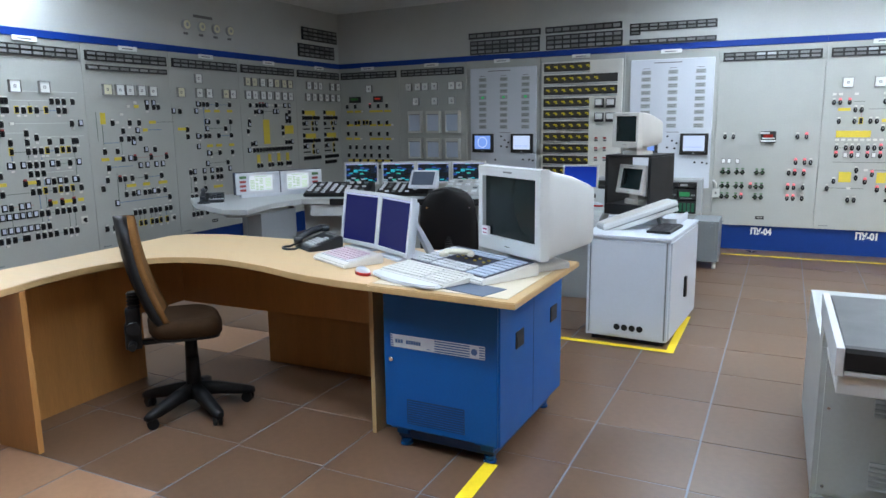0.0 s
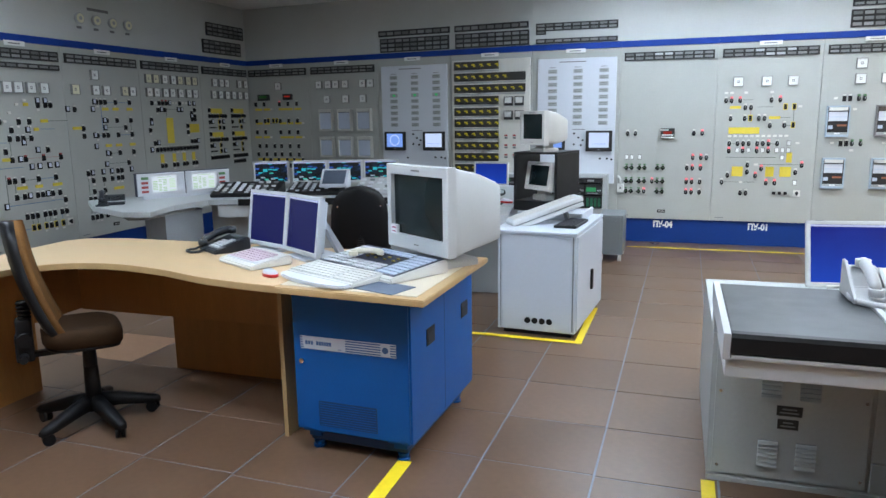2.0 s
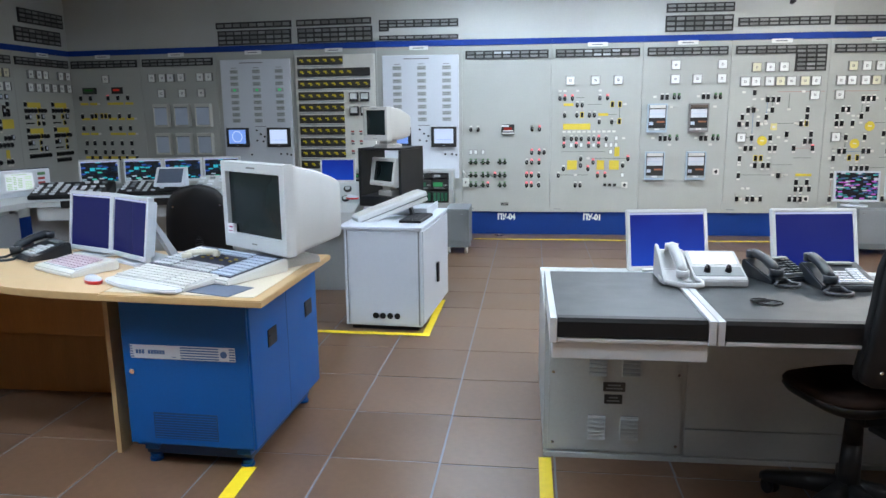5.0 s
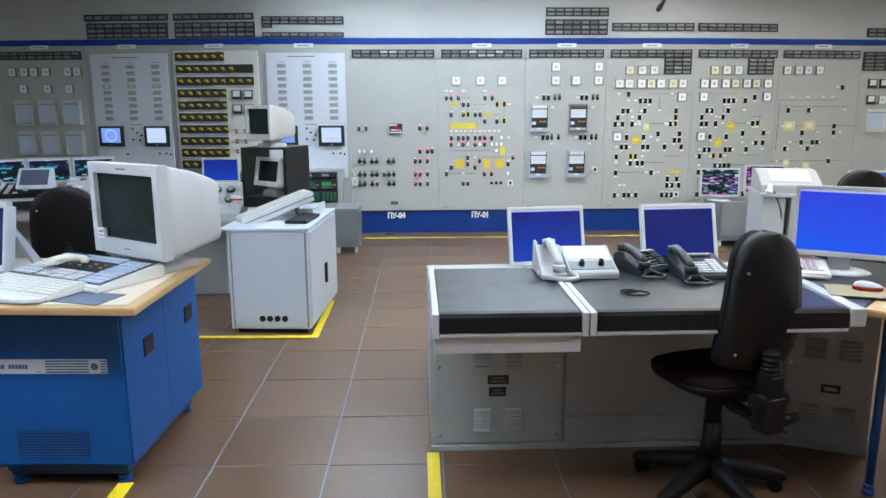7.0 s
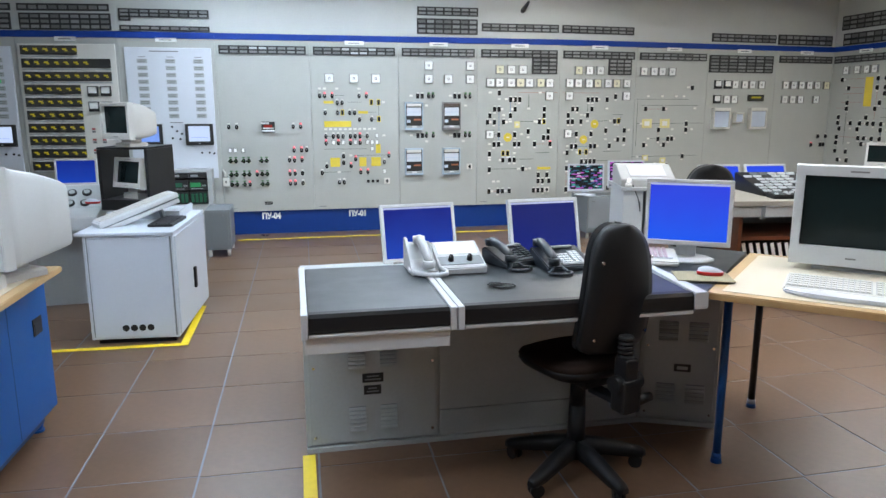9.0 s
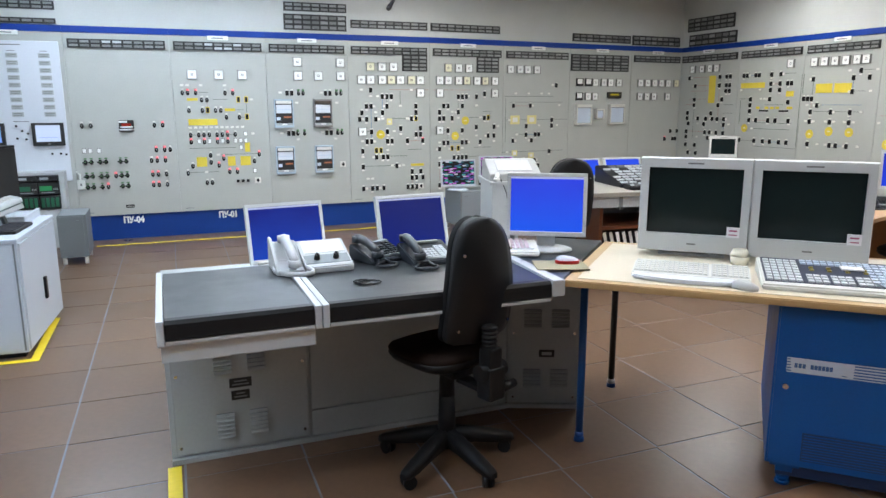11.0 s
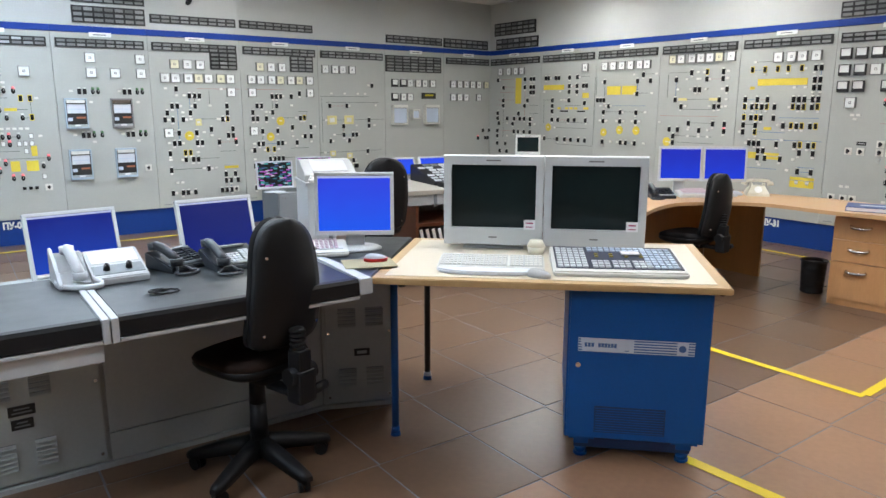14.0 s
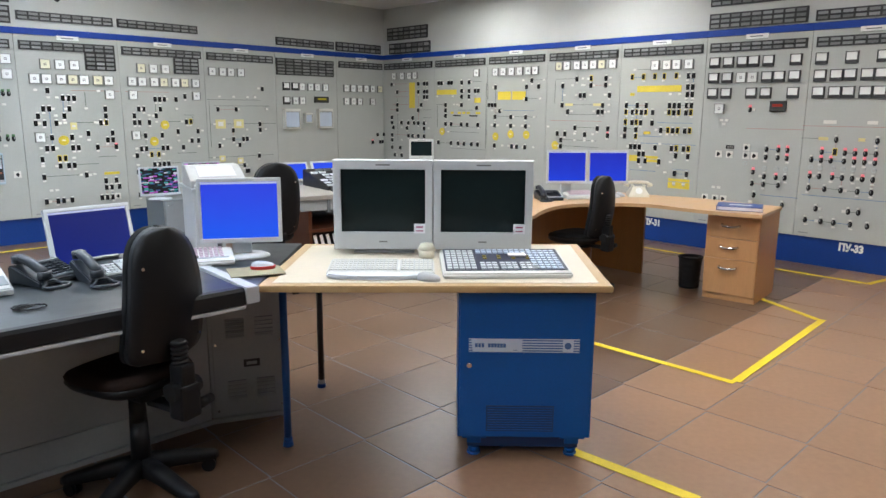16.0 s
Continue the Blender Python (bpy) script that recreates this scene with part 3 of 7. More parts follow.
def recorder(parent, x, z, w, h, shell, low=True, label="white chart recorder with window", face=None):
    """A chart recorder: case standing proud, recessed paper window, lower dark strip."""
    a, b, c, d = x - w / 2, x + w / 2, z - h / 2, z + h / 2
    f, q = 0.013 if low else 0.012, 0.05 if low else 0.07
    rec = boxes("recorder", shell, parent, (a, b, -q, 0, d - h * (0.05 if low else 0.14), d), (a, b, -q, 0, c, c + h * 0.07), (a, a + f, -q, 0, c + h * 0.07, d - h * 0.05), (b - f, b, -q, 0, c + h * 0.07, d - h * 0.05), bevel=0.003, label=label)
    if low:
        for e in (a + f, b - f - 0.008):
            boxes("lining", FRAME_K, rec, (e, e + 0.008, -0.040, 0, c + h * 0.15, d - h * 0.052), bevel=0)
        boxes("hood", face or IVORY, rec, (a + f + 0.008, b - f - 0.008, -0.046, 0, d - h * 0.16, d - h * 0.052), bevel=0.003)
        boxes("hood_gap", FRAME_K, rec, (a + f * 1.6, b - f * 1.6, -0.042, 0, d - h * 0.19, d - h * 0.162), bevel=0)
        boxes("paper_window", BOARD, rec, (a + f + 0.008, b - f - 0.008, -0.034, 0, z + h * 0.01, d - h * 0.192), bevel=0)
        boxes("print_line", PAPER, rec, (a + f * 1.6, b - f * 1.6, -0.0352, -0.034, z + h * 0.13, z + h * 0.155), bevel=0)
        boxes("recorder_scale", FRAME_K, rec, (a + f + 0.008, b - f - 0.008, -0.038, 0, c + h * 0.15, z + h * 0.008), bevel=0)
        boxes("red_scale", DULL_RED, rec, (x - 0.005, b - f * 2, -0.0392, -0.038, z - h * 0.16, z - h * 0.10), bevel=0)
        boxes("pen_mark", PAPER, rec, (a + f * 1.6, x - 0.045, -0.0392, -0.038, z - h * 0.24, z - h * 0.13), bevel=0)
        boxes("lower_lip", GREY, rec, (a + f, b - f, -0.048, 0, c + h * 0.072, c + h * 0.148), bevel=0.003)
        boxes("latch", DIAL, rec, (x - 0.03, x + 0.03, -0.052, -0.048, c + h * 0.09, c + h * 0.135), bevel=0.002)
    else:
        boxes("paper_window", PAPER, rec, (a + f, b - f, -0.05, 0, c + h * 0.10, d - h * 0.14), bevel=0)
        # Dark strip painting the case's shadow along the top of the paper.
        boxes("window_shade", GREY_D, rec, (a + f, b - f, -0.066, -0.05, d - h * 0.17, d - h * 0.14), bevel=0)
    return rec


BOARD = mat("pale_blue_grey_board", (0.60, 0.63, 0.68), 0.4, vary=0.02, grain=60, stain=0.01)
DULL_RED = mat("dull_red_scale", (0.34, 0.12, 0.06), 0.4, vary=0)
PAPER = mat("bluish_chart_paper", (0.50, 0.57, 0.68), 0.4, vary=0.05, grain=60)
DISPLAY_R = mat("red_digit_display", (0.02, 0.004, 0.004), 0.25, vary=0, emit=(0.7, 0.05, 0.03), power=0.3)
DISPLAY_G = mat("green_digit_display", (0.01, 0.03, 0.01), 0.25, vary=0, emit=(0.12, 0.4, 0.12), power=0.12)
DISPLAY_Y = mat("yellow_digit_display", (0.02, 0.02, 0.0), 0.3, vary=0, emit=(0.70, 0.60, 0.02), power=0.45)
SCREEN_W = mat("pale_screen", (0.05, 0.05, 0.06), 0.2, vary=0, emit=(0.55, 0.68, 0.95), power=1.0)
SCREEN_B = mat("light_blue_screen", (0.05, 0.05, 0.06), 0.2, vary=0, emit=(0.18, 0.34, 0.85), power=1.0)
LAMP_G = mat("green_lamp", (0.02, 0.2, 0.05), 0.3, vary=0, emit=(0.08, 0.75, 0.28), power=0.6)


def digits(parent, x, z, w, h, mt, name="digital_display"):
    d = boxes(name, FRAME_K, parent, (x - w / 2, x + w / 2, -0.03, 0, z - h / 2, z + h / 2), bevel=0.003, label="black digital display")
    boxes("display_figure", mt, d, (x - w * 0.32, x + w * 0.3, -0.0315, -0.03, z - h * 0.05, z + h * 0.22), bevel=0)
    return d


def touch_screen(parent, x, z, mt, w=0.19, h=0.155):
    d = boxes("touch_screen", FRAME_K, parent, (x - w / 2, x + w / 2, -0.06, 0, z - h / 2, z + h / 2), bevel=0.005, label="black framed lit operator screen")
    boxes("screen", mt, d, (x - w * 0.38, x + w * 0.38, -0.0615, -0.058, z - h * 0.32, z + h * 0.40), bevel=0)
    boxes("maker_mark", GREY, d, (x - 0.012, x + 0.012, -0.0612, -0.06, z - h * 0.44, z - h * 0.40), bevel=0)
    return d


def display_board(t, w, mt, lit):
    """The pale board with three columns of small readouts and two operator screens."""
    b = boxes("display_board", BOARD, t, (0.07, w - 0.04, -0.03, 0, 0.70, 2.185), bevel=0.008, label="pale blue-grey steel display board")
    boxes("lettering", INK, b, (w * 0.32, w * 0.62, -0.0312, -0.03, 2.138, 2.148), bevel=0)
    for i, x in enumerate((0.243, 0.532, 0.822)):
        for k in range(9):
            z = 2.035 - k * 0.0765
            d = boxes("readout", GREY, b, (x * w - 0.055, x * w + 0.055, -0.036, -0.03, z - 0.024, z + 0.024), bevel=0.002)
            boxes("display_figure", LAMP_G if lit and k == 3 else INK, d, *([(x * w - 0.018, x * w + 0.018, -0.0372, -0.036, z - 0.014, z + 0.014)] if lit and k == 3 else [(x * w - 0.042, x * w + 0.042, -0.0372, -0.036, z + 0.005, z + 0.012), (x * w - 0.042, x * w + 0.036, -0.0372, -0.036, z - 0.012, z - 0.006)]), bevel=0)
        boxes("lettering", INK, b, (x * w - 0.04, x * w + 0.035, -0.0312, -0.03, 2.078, 2.084), bevel=0)
    for i, x in enumerate((0.25, 0.785)):
        scr = touch_screen(b, x * w, 1.21, mt[i], 0.31, 0.245)
        if lit and not i:
            cx, cz = x * w, 1.21 + 0.245 * 0.04
            circle = lambda rr, yy: [(cx + rr * math.cos(2 * math.pi * k / 24), yy, cz + rr * math.sin(2 * math.pi * k / 24)) for k in range(24)]
            solid("round_plot", lambda bm: loft(bm, [circle(0.072, -0.0615), circle(0.072, -0.0625), circle(0.062, -0.0625), circle(0.062, -0.0615)], caps=False), SCREEN_W, scr)
        else:
            boxes("plot_line", SCREEN_B, scr, (x * w - 0.09, x * w + 0.09, -0.0625, -0.0615, 1.175, 1.179), bevel=0)
    for x, z in ((0.50, 1.30), (0.55, 1.25), (0.60, 1.22), (0.50, 1.17), (0.58, 1.16), (0.42, 0.99), (0.80, 1.0), (0.88, 1.0), (0.93, 0.99)):
        solid("push_button", lambda bm: rod(bm, (x * w, -0.03, z), (x * w, -0.045, z), 0.012, seg=10), BLACK, b)
    boxes("lettering", INK, b, (0.48 * w, 0.62 * w, -0.0312, -0.03, 1.345, 1.352), bevel=0)
    return b


def matrix_board(t, w):
    """The board of black strips with yellow digit groups."""
    b = boxes("matrix_board", IVORY, t, (0.03, w - 0.02, -0.03, 0, 0.80, 2.215), bevel=0.006, label="off-white board of black digit strips")
    for k in range(10):
        z = 2.145 - k * 0.142
        n = (6, 7, 9, 6, 6, 6, 6, 6, 6, 3)[k]
        x1 = (0.61, 0.93, 0.93)[k] if k < 3 else 0.61
        strip = boxes("digit_strip", FRAME_K, b, (0.06 * w, x1 * w, -0.045, -0.03, z - 0.05, z + 0.05), bevel=0.002)
        for i in range(n):
            x = (0.115 + i * 0.0955) * w
            boxes("display_figure", DISPLAY_Y, strip, (x - 0.027, x + 0.017, -0.0465, -0.045, z + 0.002, z + 0.018), (x - 0.002, x + 0.027, -0.0465, -0.045, z - 0.014, z - 0.001), bevel=0)
        boxes("lettering", GREY, b, (0.06 * w, x1 * w, -0.034, -0.03, z - 0.075, z - 0.06), bevel=0)
    for x in (0.73, 0.86):
        for z in (1.70, 1.53):
            bit("meter", SMALL["M"][1], b, pose(x * w, -0.03, z))
    for x in (0.70, 0.80):
        for z in (1.27, 1.15, 1.03):
            boxes("push_button", RED_D, b, (x * w - 0.02, x * w + 0.02, -0.04, -0.03, z, z + 0.022), bevel=0.002)
            boxes("lettering", INK, b, (x * w - 0.02, x * w + 0.02, -0.032, -0.03, z - 0.03, z - 0.008), bevel=0)
    return b


GP = "grey-green steel control panel with "
p, w = panel("B1", -6.17, 9.34, -5.092, 9.223, GP + "yellow-marked switches and digital displays")
digits(p, 0.27 * w, 1.83, 0.20, 0.085, DISPLAY_G)
digits(p, 0.66 * w, 1.83, 0.155, 0.085, DISPLAY_R)
p, w = panel("B2", -5.092, 9.223, -3.996, 9.103, GP + "six chart recorders under square gauges")
CASE_R = mat("pale_recorder_case", (0.56, 0.56, 0.52), 0.4, vary=0.04)
for x in (0.258, 0.535, 0.815):
    recorder(p, x * w, 1.495, 0.215, 0.30, CASE_R, False)
    recorder(p, x * w, 1.125, 0.215, 0.285, CASE_R, False)
p, w = panel("B3", -3.996, 9.103, -2.932, 8.988, GP + "a pale board of readouts", bank=0)
display_board(p, w, (SCREEN_B, SCREEN_W), True)
annunciator(p, 0.07, w - 0.02, 2.37, 2.535, 9, 3)
annunciator(p, 0.05, w - 0.01, 2.57, 2.635, 9, 1)
p, w = panel("B4", -2.932, 8.988, -1.85, 8.87, GP + "black strips of yellow digits", bank=0)
matrix_board(p, w)
annunciator(p, 0.085, w - 0.05, 2.37, 2.535, 9, 3)
annunciator(p, 0.075, w - 0.06, 2.57, 2.635, 9, 1)
p, w = panel("B5", -1.85, 8.87, -0.805, 8.87, GP + "a pale board of readouts", bank=0)
display_board(p, w, (SCREEN_B, SCREEN_W), False)
annunciator(p, 0.05, w - 0.05, 2.475, 2.595, 9, 3, skip=[(2, c) for c in range(1, 9)])
annunciator(p, 0.05, w - 0.05, 2.372, 2.415, 9, 1)
p, w = panel("P4", -0.805, 8.87, 0.264, 8.87, GP + "rows of green and red switches", named=False, pale=((0, 3), (0, 4)))
d = digits(p, 0.52 * w, 1.29, 0.155, 0.125, DISPLAY_R)
for z0, z1, x0, x1 in ((1.325, 1.345, 0.445, 0.53), (1.27, 1.283, 0.46, 0.58), (1.238, 1.256, 0.45, 0.59)):
    boxes("display_figure", DIAL, d, (x0 * w, x1 * w, -0.0325, -0.03, z0, z1), bevel=0)
p, w = panel("B6", 0.264, 8.87, 1.322, 8.87, GP + "a yellow mimic diagram", pale=((0, 3), (1, 4), (1, 5), (0, 6)))
p, w = panel("B7", 1.322, 8.87, 2.314, 8.87, GP + "four chart recorders and gauges")
LBLUE = mat("light_blue_recorder_case", (0.36, 0.45, 0.53), 0.4, vary=0.04)
recorder(p, 0.184 * w, 1.413, 0.225, 0.335, LBLUE, label="light blue chart recorder")
recorder(p, 0.663 * w, 1.413, 0.225, 0.335, mat("dull_brown_recorder_case", (0.20, 0.19, 0.19), 0.4, vary=0.04), label="brown-grey chart recorder with dark hood", face=mat("brown_hood", (0.10, 0.075, 0.06), 0.4, vary=0.05))
recorder(p, 0.18 * w, 0.852, 0.225, 0.335, LBLUE, label="light blue chart recorder")
recorder(p, 0.66 * w, 0.852, 0.225, 0.335, LBLUE, label="light blue chart recorder")
annunciator(p, 0.24 * w, 0.985 * w, 2.395, 2.565, 7, 3)
annunciator(p, 0.245 * w, 0.99 * w, 2.61, 2.70, 7, 2)
p, w = panel("B8", 2.314, 8.87, 3.395, 8.87, GP + "a mimic diagram and square gauges")
annunciator(p, 0.66 * w, 0.955 * w, 1.935, 2.125, 3, 4)
annunciator(p, 0.05 * w, 0.96 * w, 2.44, 2.525, 9, 2)
p, w = panel("B9", 3.395, 8.87, 4.499, 8.97, GP + "a mimic diagram and square gauges")
annunciator(p, 0.63 * w, 0.92 * w, 1.935, 2.125, 3, 4)
annunciator(p, 0.02 * w, 0.93 * w, 2.44, 2.525, 9, 2)
p, w = panel("B10", 4.499, 8.97, 5.603, 9.073, GP + "a sparse pale-yellow mimic diagram")
p, w = panel("B11", 5.603, 9.073, 6.726, 9.178, GP + "white recorders and square gauges", bank=0)
annunciator(p, 0.02, w - 0.075, 1.985, 2.205, 7, 5)
annunciator(p, 0.035, w - 0.06, 2.39, 2.488, 9, 2)
digits(p, 0.72 * w, 1.64, 0.26, 0.09, DISPLAY_Y)
recorder(p, 0.21 * w, 1.36, 0.27, 0.29, IVORY, False)
recorder(p, 0.472 * w, 1.37, 0.14, 0.14, IVORY, False)
recorder(p, 0.754 * w, 1.36, 0.27, 0.29, IVORY, False)
p, w = panel("B12", 6.726, 9.178, 7.72, 9.27, GP + "two rows of small gauges")
annunciator(p, 0.0, w - 0.08, 2.375, 2.50, 8, 2)
p, w = panel("L1", -6.17, 3.80, -6.17, 4.91, GP + "dense rows of white and black switches")
p, w = panel("L2", -6.17, 4.91, -6.17, 5.99, GP + "a mimic diagram and five gauges")
annunciator(p, 0.05, w - 0.05, 2.045, 2.085, 8, 1)
p, w = panel("L3", -6.17, 5.99, -6.17, 7.10, GP + "a mimic diagram and scattered gauges")
for i in range(4):
    d = solid("round_clock", lambda bm: (rod(bm, (0.29 + i * 0.233, 0, 2.595), (0.29 + i * 0.233, -0.03, 2.595), 0.058, seg=20, slot=0), rod(bm, (0.29 + i * 0.233, -0.03, 2.595), (0.29 + i * 0.233, -0.034, 2.595), 0.048, seg=20, slot=1), rod(bm, (0.29 + i * 0.233, -0.034, 2.595), (0.29 + i * 0.233, -0.037, 2.595), 0.02, seg=12, slot=0)), (GREY, DIAL_Y), p, "small round yellowed dial on wall")
    boxes("lettering", INK, p, (0.257 + i * 0.233, 0.323 + i * 0.233, -0.002, 0, 2.49, 2.515), bevel=0)
boxes("lettering", INK, p, (0.42, 0.72, -0.002, 0, 2.69, 2.72), bevel=0)
p, w = panel("L4", -6.17, 7.10, -6.17, 8.24, GP + "two rows of gauges and yellow bars")
p, w = panel("L5", -6.17, 8.24, -6.17, 9.34, GP + "small gauges and yellow blocks")
annunciator(p, 0.10, 0.95, 2.41, 2.575, 7, 3)
annunciator(p, 0.20, 1.03, 2.64, 2.80, 7, 3)
p, w = panel("", -6.17, 2.69, -6.17, 3.80, GP + "plain front beside the desks")
p, w = panel("R1", 7.72, 9.27, 7.72, 8.05, GP + "a red mimic line and yellow column")
annunciator(p, 0.18, 1.13, 2.37, 2.52, 7, 2)
annunciator(p, 0.13, 1.07, 2.58, 2.76, 7, 3)
p, w = panel("R2", 7.72, 8.05, 7.72, 6.95, GP + "a yellow mimic diagram")
p, w = panel("R3", 7.72, 6.95, 7.72, 5.89, GP + "yellow pumps and six gauges")
p, w = panel("R4", 7.72, 5.89, 7.72, 4.79, GP + "a grey mimic diagram and seven gauges")
p, w = panel("R5", 7.72, 4.79, 7.72, 3.73, GP + "yellow-backed switches and a yellow bar")
p, w = panel("R6", 7.72, 3.73, 7.72, 2.66, GP + "rows of meters and red lamps")
digits(p, 0.754 * w, 1.568, 0.16, 0.105, DISPLAY_R)
annunciator(p, 0.02, w - 0.07, 2.372, 2.515, 9, 3)
annunciator(p, 0.02, w - 0.07, 2.60, 2.70, 9, 2)
p, w = panel("R7", 7.72, 2.66, 7.72, 1.60, GP + "rows of meters and lit red lamps")
annunciator(p, 0.02, w - 0.05, 2.375, 2.465, 9, 2)
for k in range(3):
    panel("", 7.72, 1.60 - k * 1.07, 7.72, 0.53 - k * 1.07, GP + "plain front beside the walkway")


def words(text, size, material, parent, m):
    """Raised lettering in the built-in font, as a mesh."""
    c = bpy.data.curves.new("lettering", "FONT")
    c.body, c.size, c.extrude, c.align_x, c.align_y = text, size, 0.0015, "CENTER", "CENTER"
    c.offset = size * 0.055
    o = bpy.data.objects.new("lettering", c)
    me = bpy.data.meshes.new_from_object(o)
    bpy.data.objects.remove(o)
    me.materials.clear()
    me.materials.append(material)
    return bit("lettering", me, parent, m)


def plinth_sign(text, x, y, turn):
    t = thing("plinth_sign", "white stencilled panel number on blue plinth", "sign", pose(x, y, 0.215, 0, 0, turn), group="plinth signs")
    words(text, 0.098, DIAL, t, pose(0, 0.0235, 0, 90, 0, 0) @ Matrix.Diagonal((0.84, 1, 1, 1)))


for text, x, y, turn in (("ПУ-04", -0.262, 8.87, 0), ("ПУ-01", 0.79, 8.87, 0), ("ПУ-31", 7.72, 4.27, -90), ("ПУ-33", 7.72, 2.12, -90)):
    plinth_sign(text, x, y, turn)

# ---- desks and cabinets ----
PLATE_W = mat("pale_name_plate", (0.55, 0.60, 0.68), 0.35, vary=0.03, grain=90)
PLATE_B = mat("blue_plate_print", (0.05, 0.12, 0.30), 0.45, vary=0)
RUBBER = mat("dark_rubber", (0.02, 0.02, 0.025), 0.7, vary=0.1)


def blue_cabinet(m, label, drop=0.03):
    """A blue steel computer cabinet on castors; front at y = 0."""
    w, d = 0.585, 0.85
    t = thing("blue_cabinet", label, "cabinet", m, group="blue cabinets")
    boxes("body", BLUE, t, (0, w, 0.012, d, 0.105, 0.774), bevel=0.006)
    door = boxes("door", BLUE, t, (0.008, w - 0.008, 0, 0.011, 0.112, 0.768), bevel=0.003)
    plate = boxes("name_plate", PLATE_W, door, (0.045, w - 0.065, -0.003, 0, 0.535 - drop, 0.595 - drop), bevel=0.001)
    boxes("lettering", PLATE_B, plate, *((x0, x0 + 0.011, -0.0038, -0.003, 0.556 - drop, 0.574 - drop) for x0 in (0.072, 0.086, 0.100, 0.128, 0.141, 0.154, 0.167, 0.180, 0.193)), bevel=0)
    boxes("fine_print", PLATE_B, plate, (0.236, 0.254, -0.0038, -0.003, 0.543 - drop, 0.546 - drop), bevel=0)
    for k in range(5):
        z = 0.5395 - drop + 0.0115 * k
        for x0, x1 in ((0.0455, 0.062 - 0.0015 * k), (0.275, 0.448), (0.494, 0.5195)):
            boxes("printed_bar", PLATE_B, plate, (x0, x1, -0.0038, -0.003, z, z + 0.0055), bevel=0)
    solid("badge", lambda bm: rod(bm, (0.470, -0.003, 0.565 - drop), (0.470, -0.0045, 0.565 - drop), 0.015, seg=14), PLATE_B, plate)
    boxes("grille", BLUE_D, door, (0.125, 0.42, -0.0015, 0, 0.17 - drop, 0.29 - drop), bevel=0.001)
    for k in range(10):
        boxes("slat", BLUE, door, (0.13, 0.415, -0.0026, -0.0015, 0.175 - drop + 0.0115 * k, 0.179 - drop + 0.0115 * k), bevel=0)
    solid("lock", lambda bm: (rod(bm, (0.048, 0, 0.475 - drop), (0.048, -0.010, 0.475 - drop), 0.011, seg=14), rod(bm, (0.048, -0.01, 0.475 - drop), (0.048, -0.013, 0.475 - drop), 0.007, seg=12)), CHROME, door, "small chrome lock")
    for y in (0.19, 0.665):
        h = boxes("grip", BLACK, t, (w, w + 0.004, y, y + 0.10, 0.505, 0.585), bevel=0.003, label="recessed black hand grip")
        boxes("grip_hollow", RUBBER, h, (w + 0.003, w + 0.0055, y + 0.012, y + 0.088, 0.508, 0.56), bevel=0.001)
    boxes("seam", BLUE_D, t, (w - 0.002, w + 0.0006, d * 0.5 - 0.002, d * 0.5 + 0.002, 0.115, 0.768), bevel=0)
    # Recessed base beam, also coloured dark to imitate the shadow under the cabinet.
    boxes("floor_tray", BLUE_D, t, (0.045, w - 0.045, 0.055, d - 0.055, 0.04, 0.1045), bevel=0.002)
    for x in (0.075, w - 0.075):
        for y in (0.075, d - 0.075):
            foot = solid("foot", lambda bm: (box(bm, x - 0.055, x + 0.055, y - 0.05, y + 0.05, 0.092, 0.1045, bevel=0.002), box(bm, x - 0.032, x + 0.032, y - 0.035, y + 0.035, 0.062, 0.092, bevel=0.004)), BLUE, t)
            solid("caster", lambda bm: (rod(bm, (x, y, 0.06), (x, y, 0.035), 0.014, seg=12), rod(bm, (x, y, 0.036), (x, y, 0.012), 0.028, 0.022, seg=16), rod(bm, (x, y, 0.012), (x, y, 0.0), 0.03, seg=16)), BLUE, foot)
    return t


def desk_top(t, outline, inset):
    """A laminated board with a wide beech edge strip round a cream field."""
    solid("edge_board", lambda bm: slab(bm, outline, 0.786, 0.814, bevel=0.004), BEECH_E, t, "beech edged desk board")
    c = (sum(x for x, _ in outline) / len(outline), sum(y for _, y in outline) / len(outline))
    solid("desk_top", lambda bm: slab(bm, inset, 0.812, 0.8165), CREAM, t, "cream laminate desk field")


blue_cabinet(pose(-1.765, 2.826, 0, 0, 0, -2.4), "blue steel computer cabinet on castors under desk")
t = thing("computer_table", "cream laminate computer table with beech edge", "table", pose(0, 0, 0))
desk_top(t, [(-1.765, 2.70), (-1.056, 2.645), (-1.033, 3.56), (-1.765, 3.58)], [(-1.76, 2.745), (-1.105, 2.695), (-1.083, 3.51), (-1.76, 3.53)])
boxes("side_panel", BEECH_E, t, (-1.896, -1.874, 2.93, 3.50, 0, 0.786), bevel=0.002)
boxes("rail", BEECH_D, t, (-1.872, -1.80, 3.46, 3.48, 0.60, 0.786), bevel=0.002)

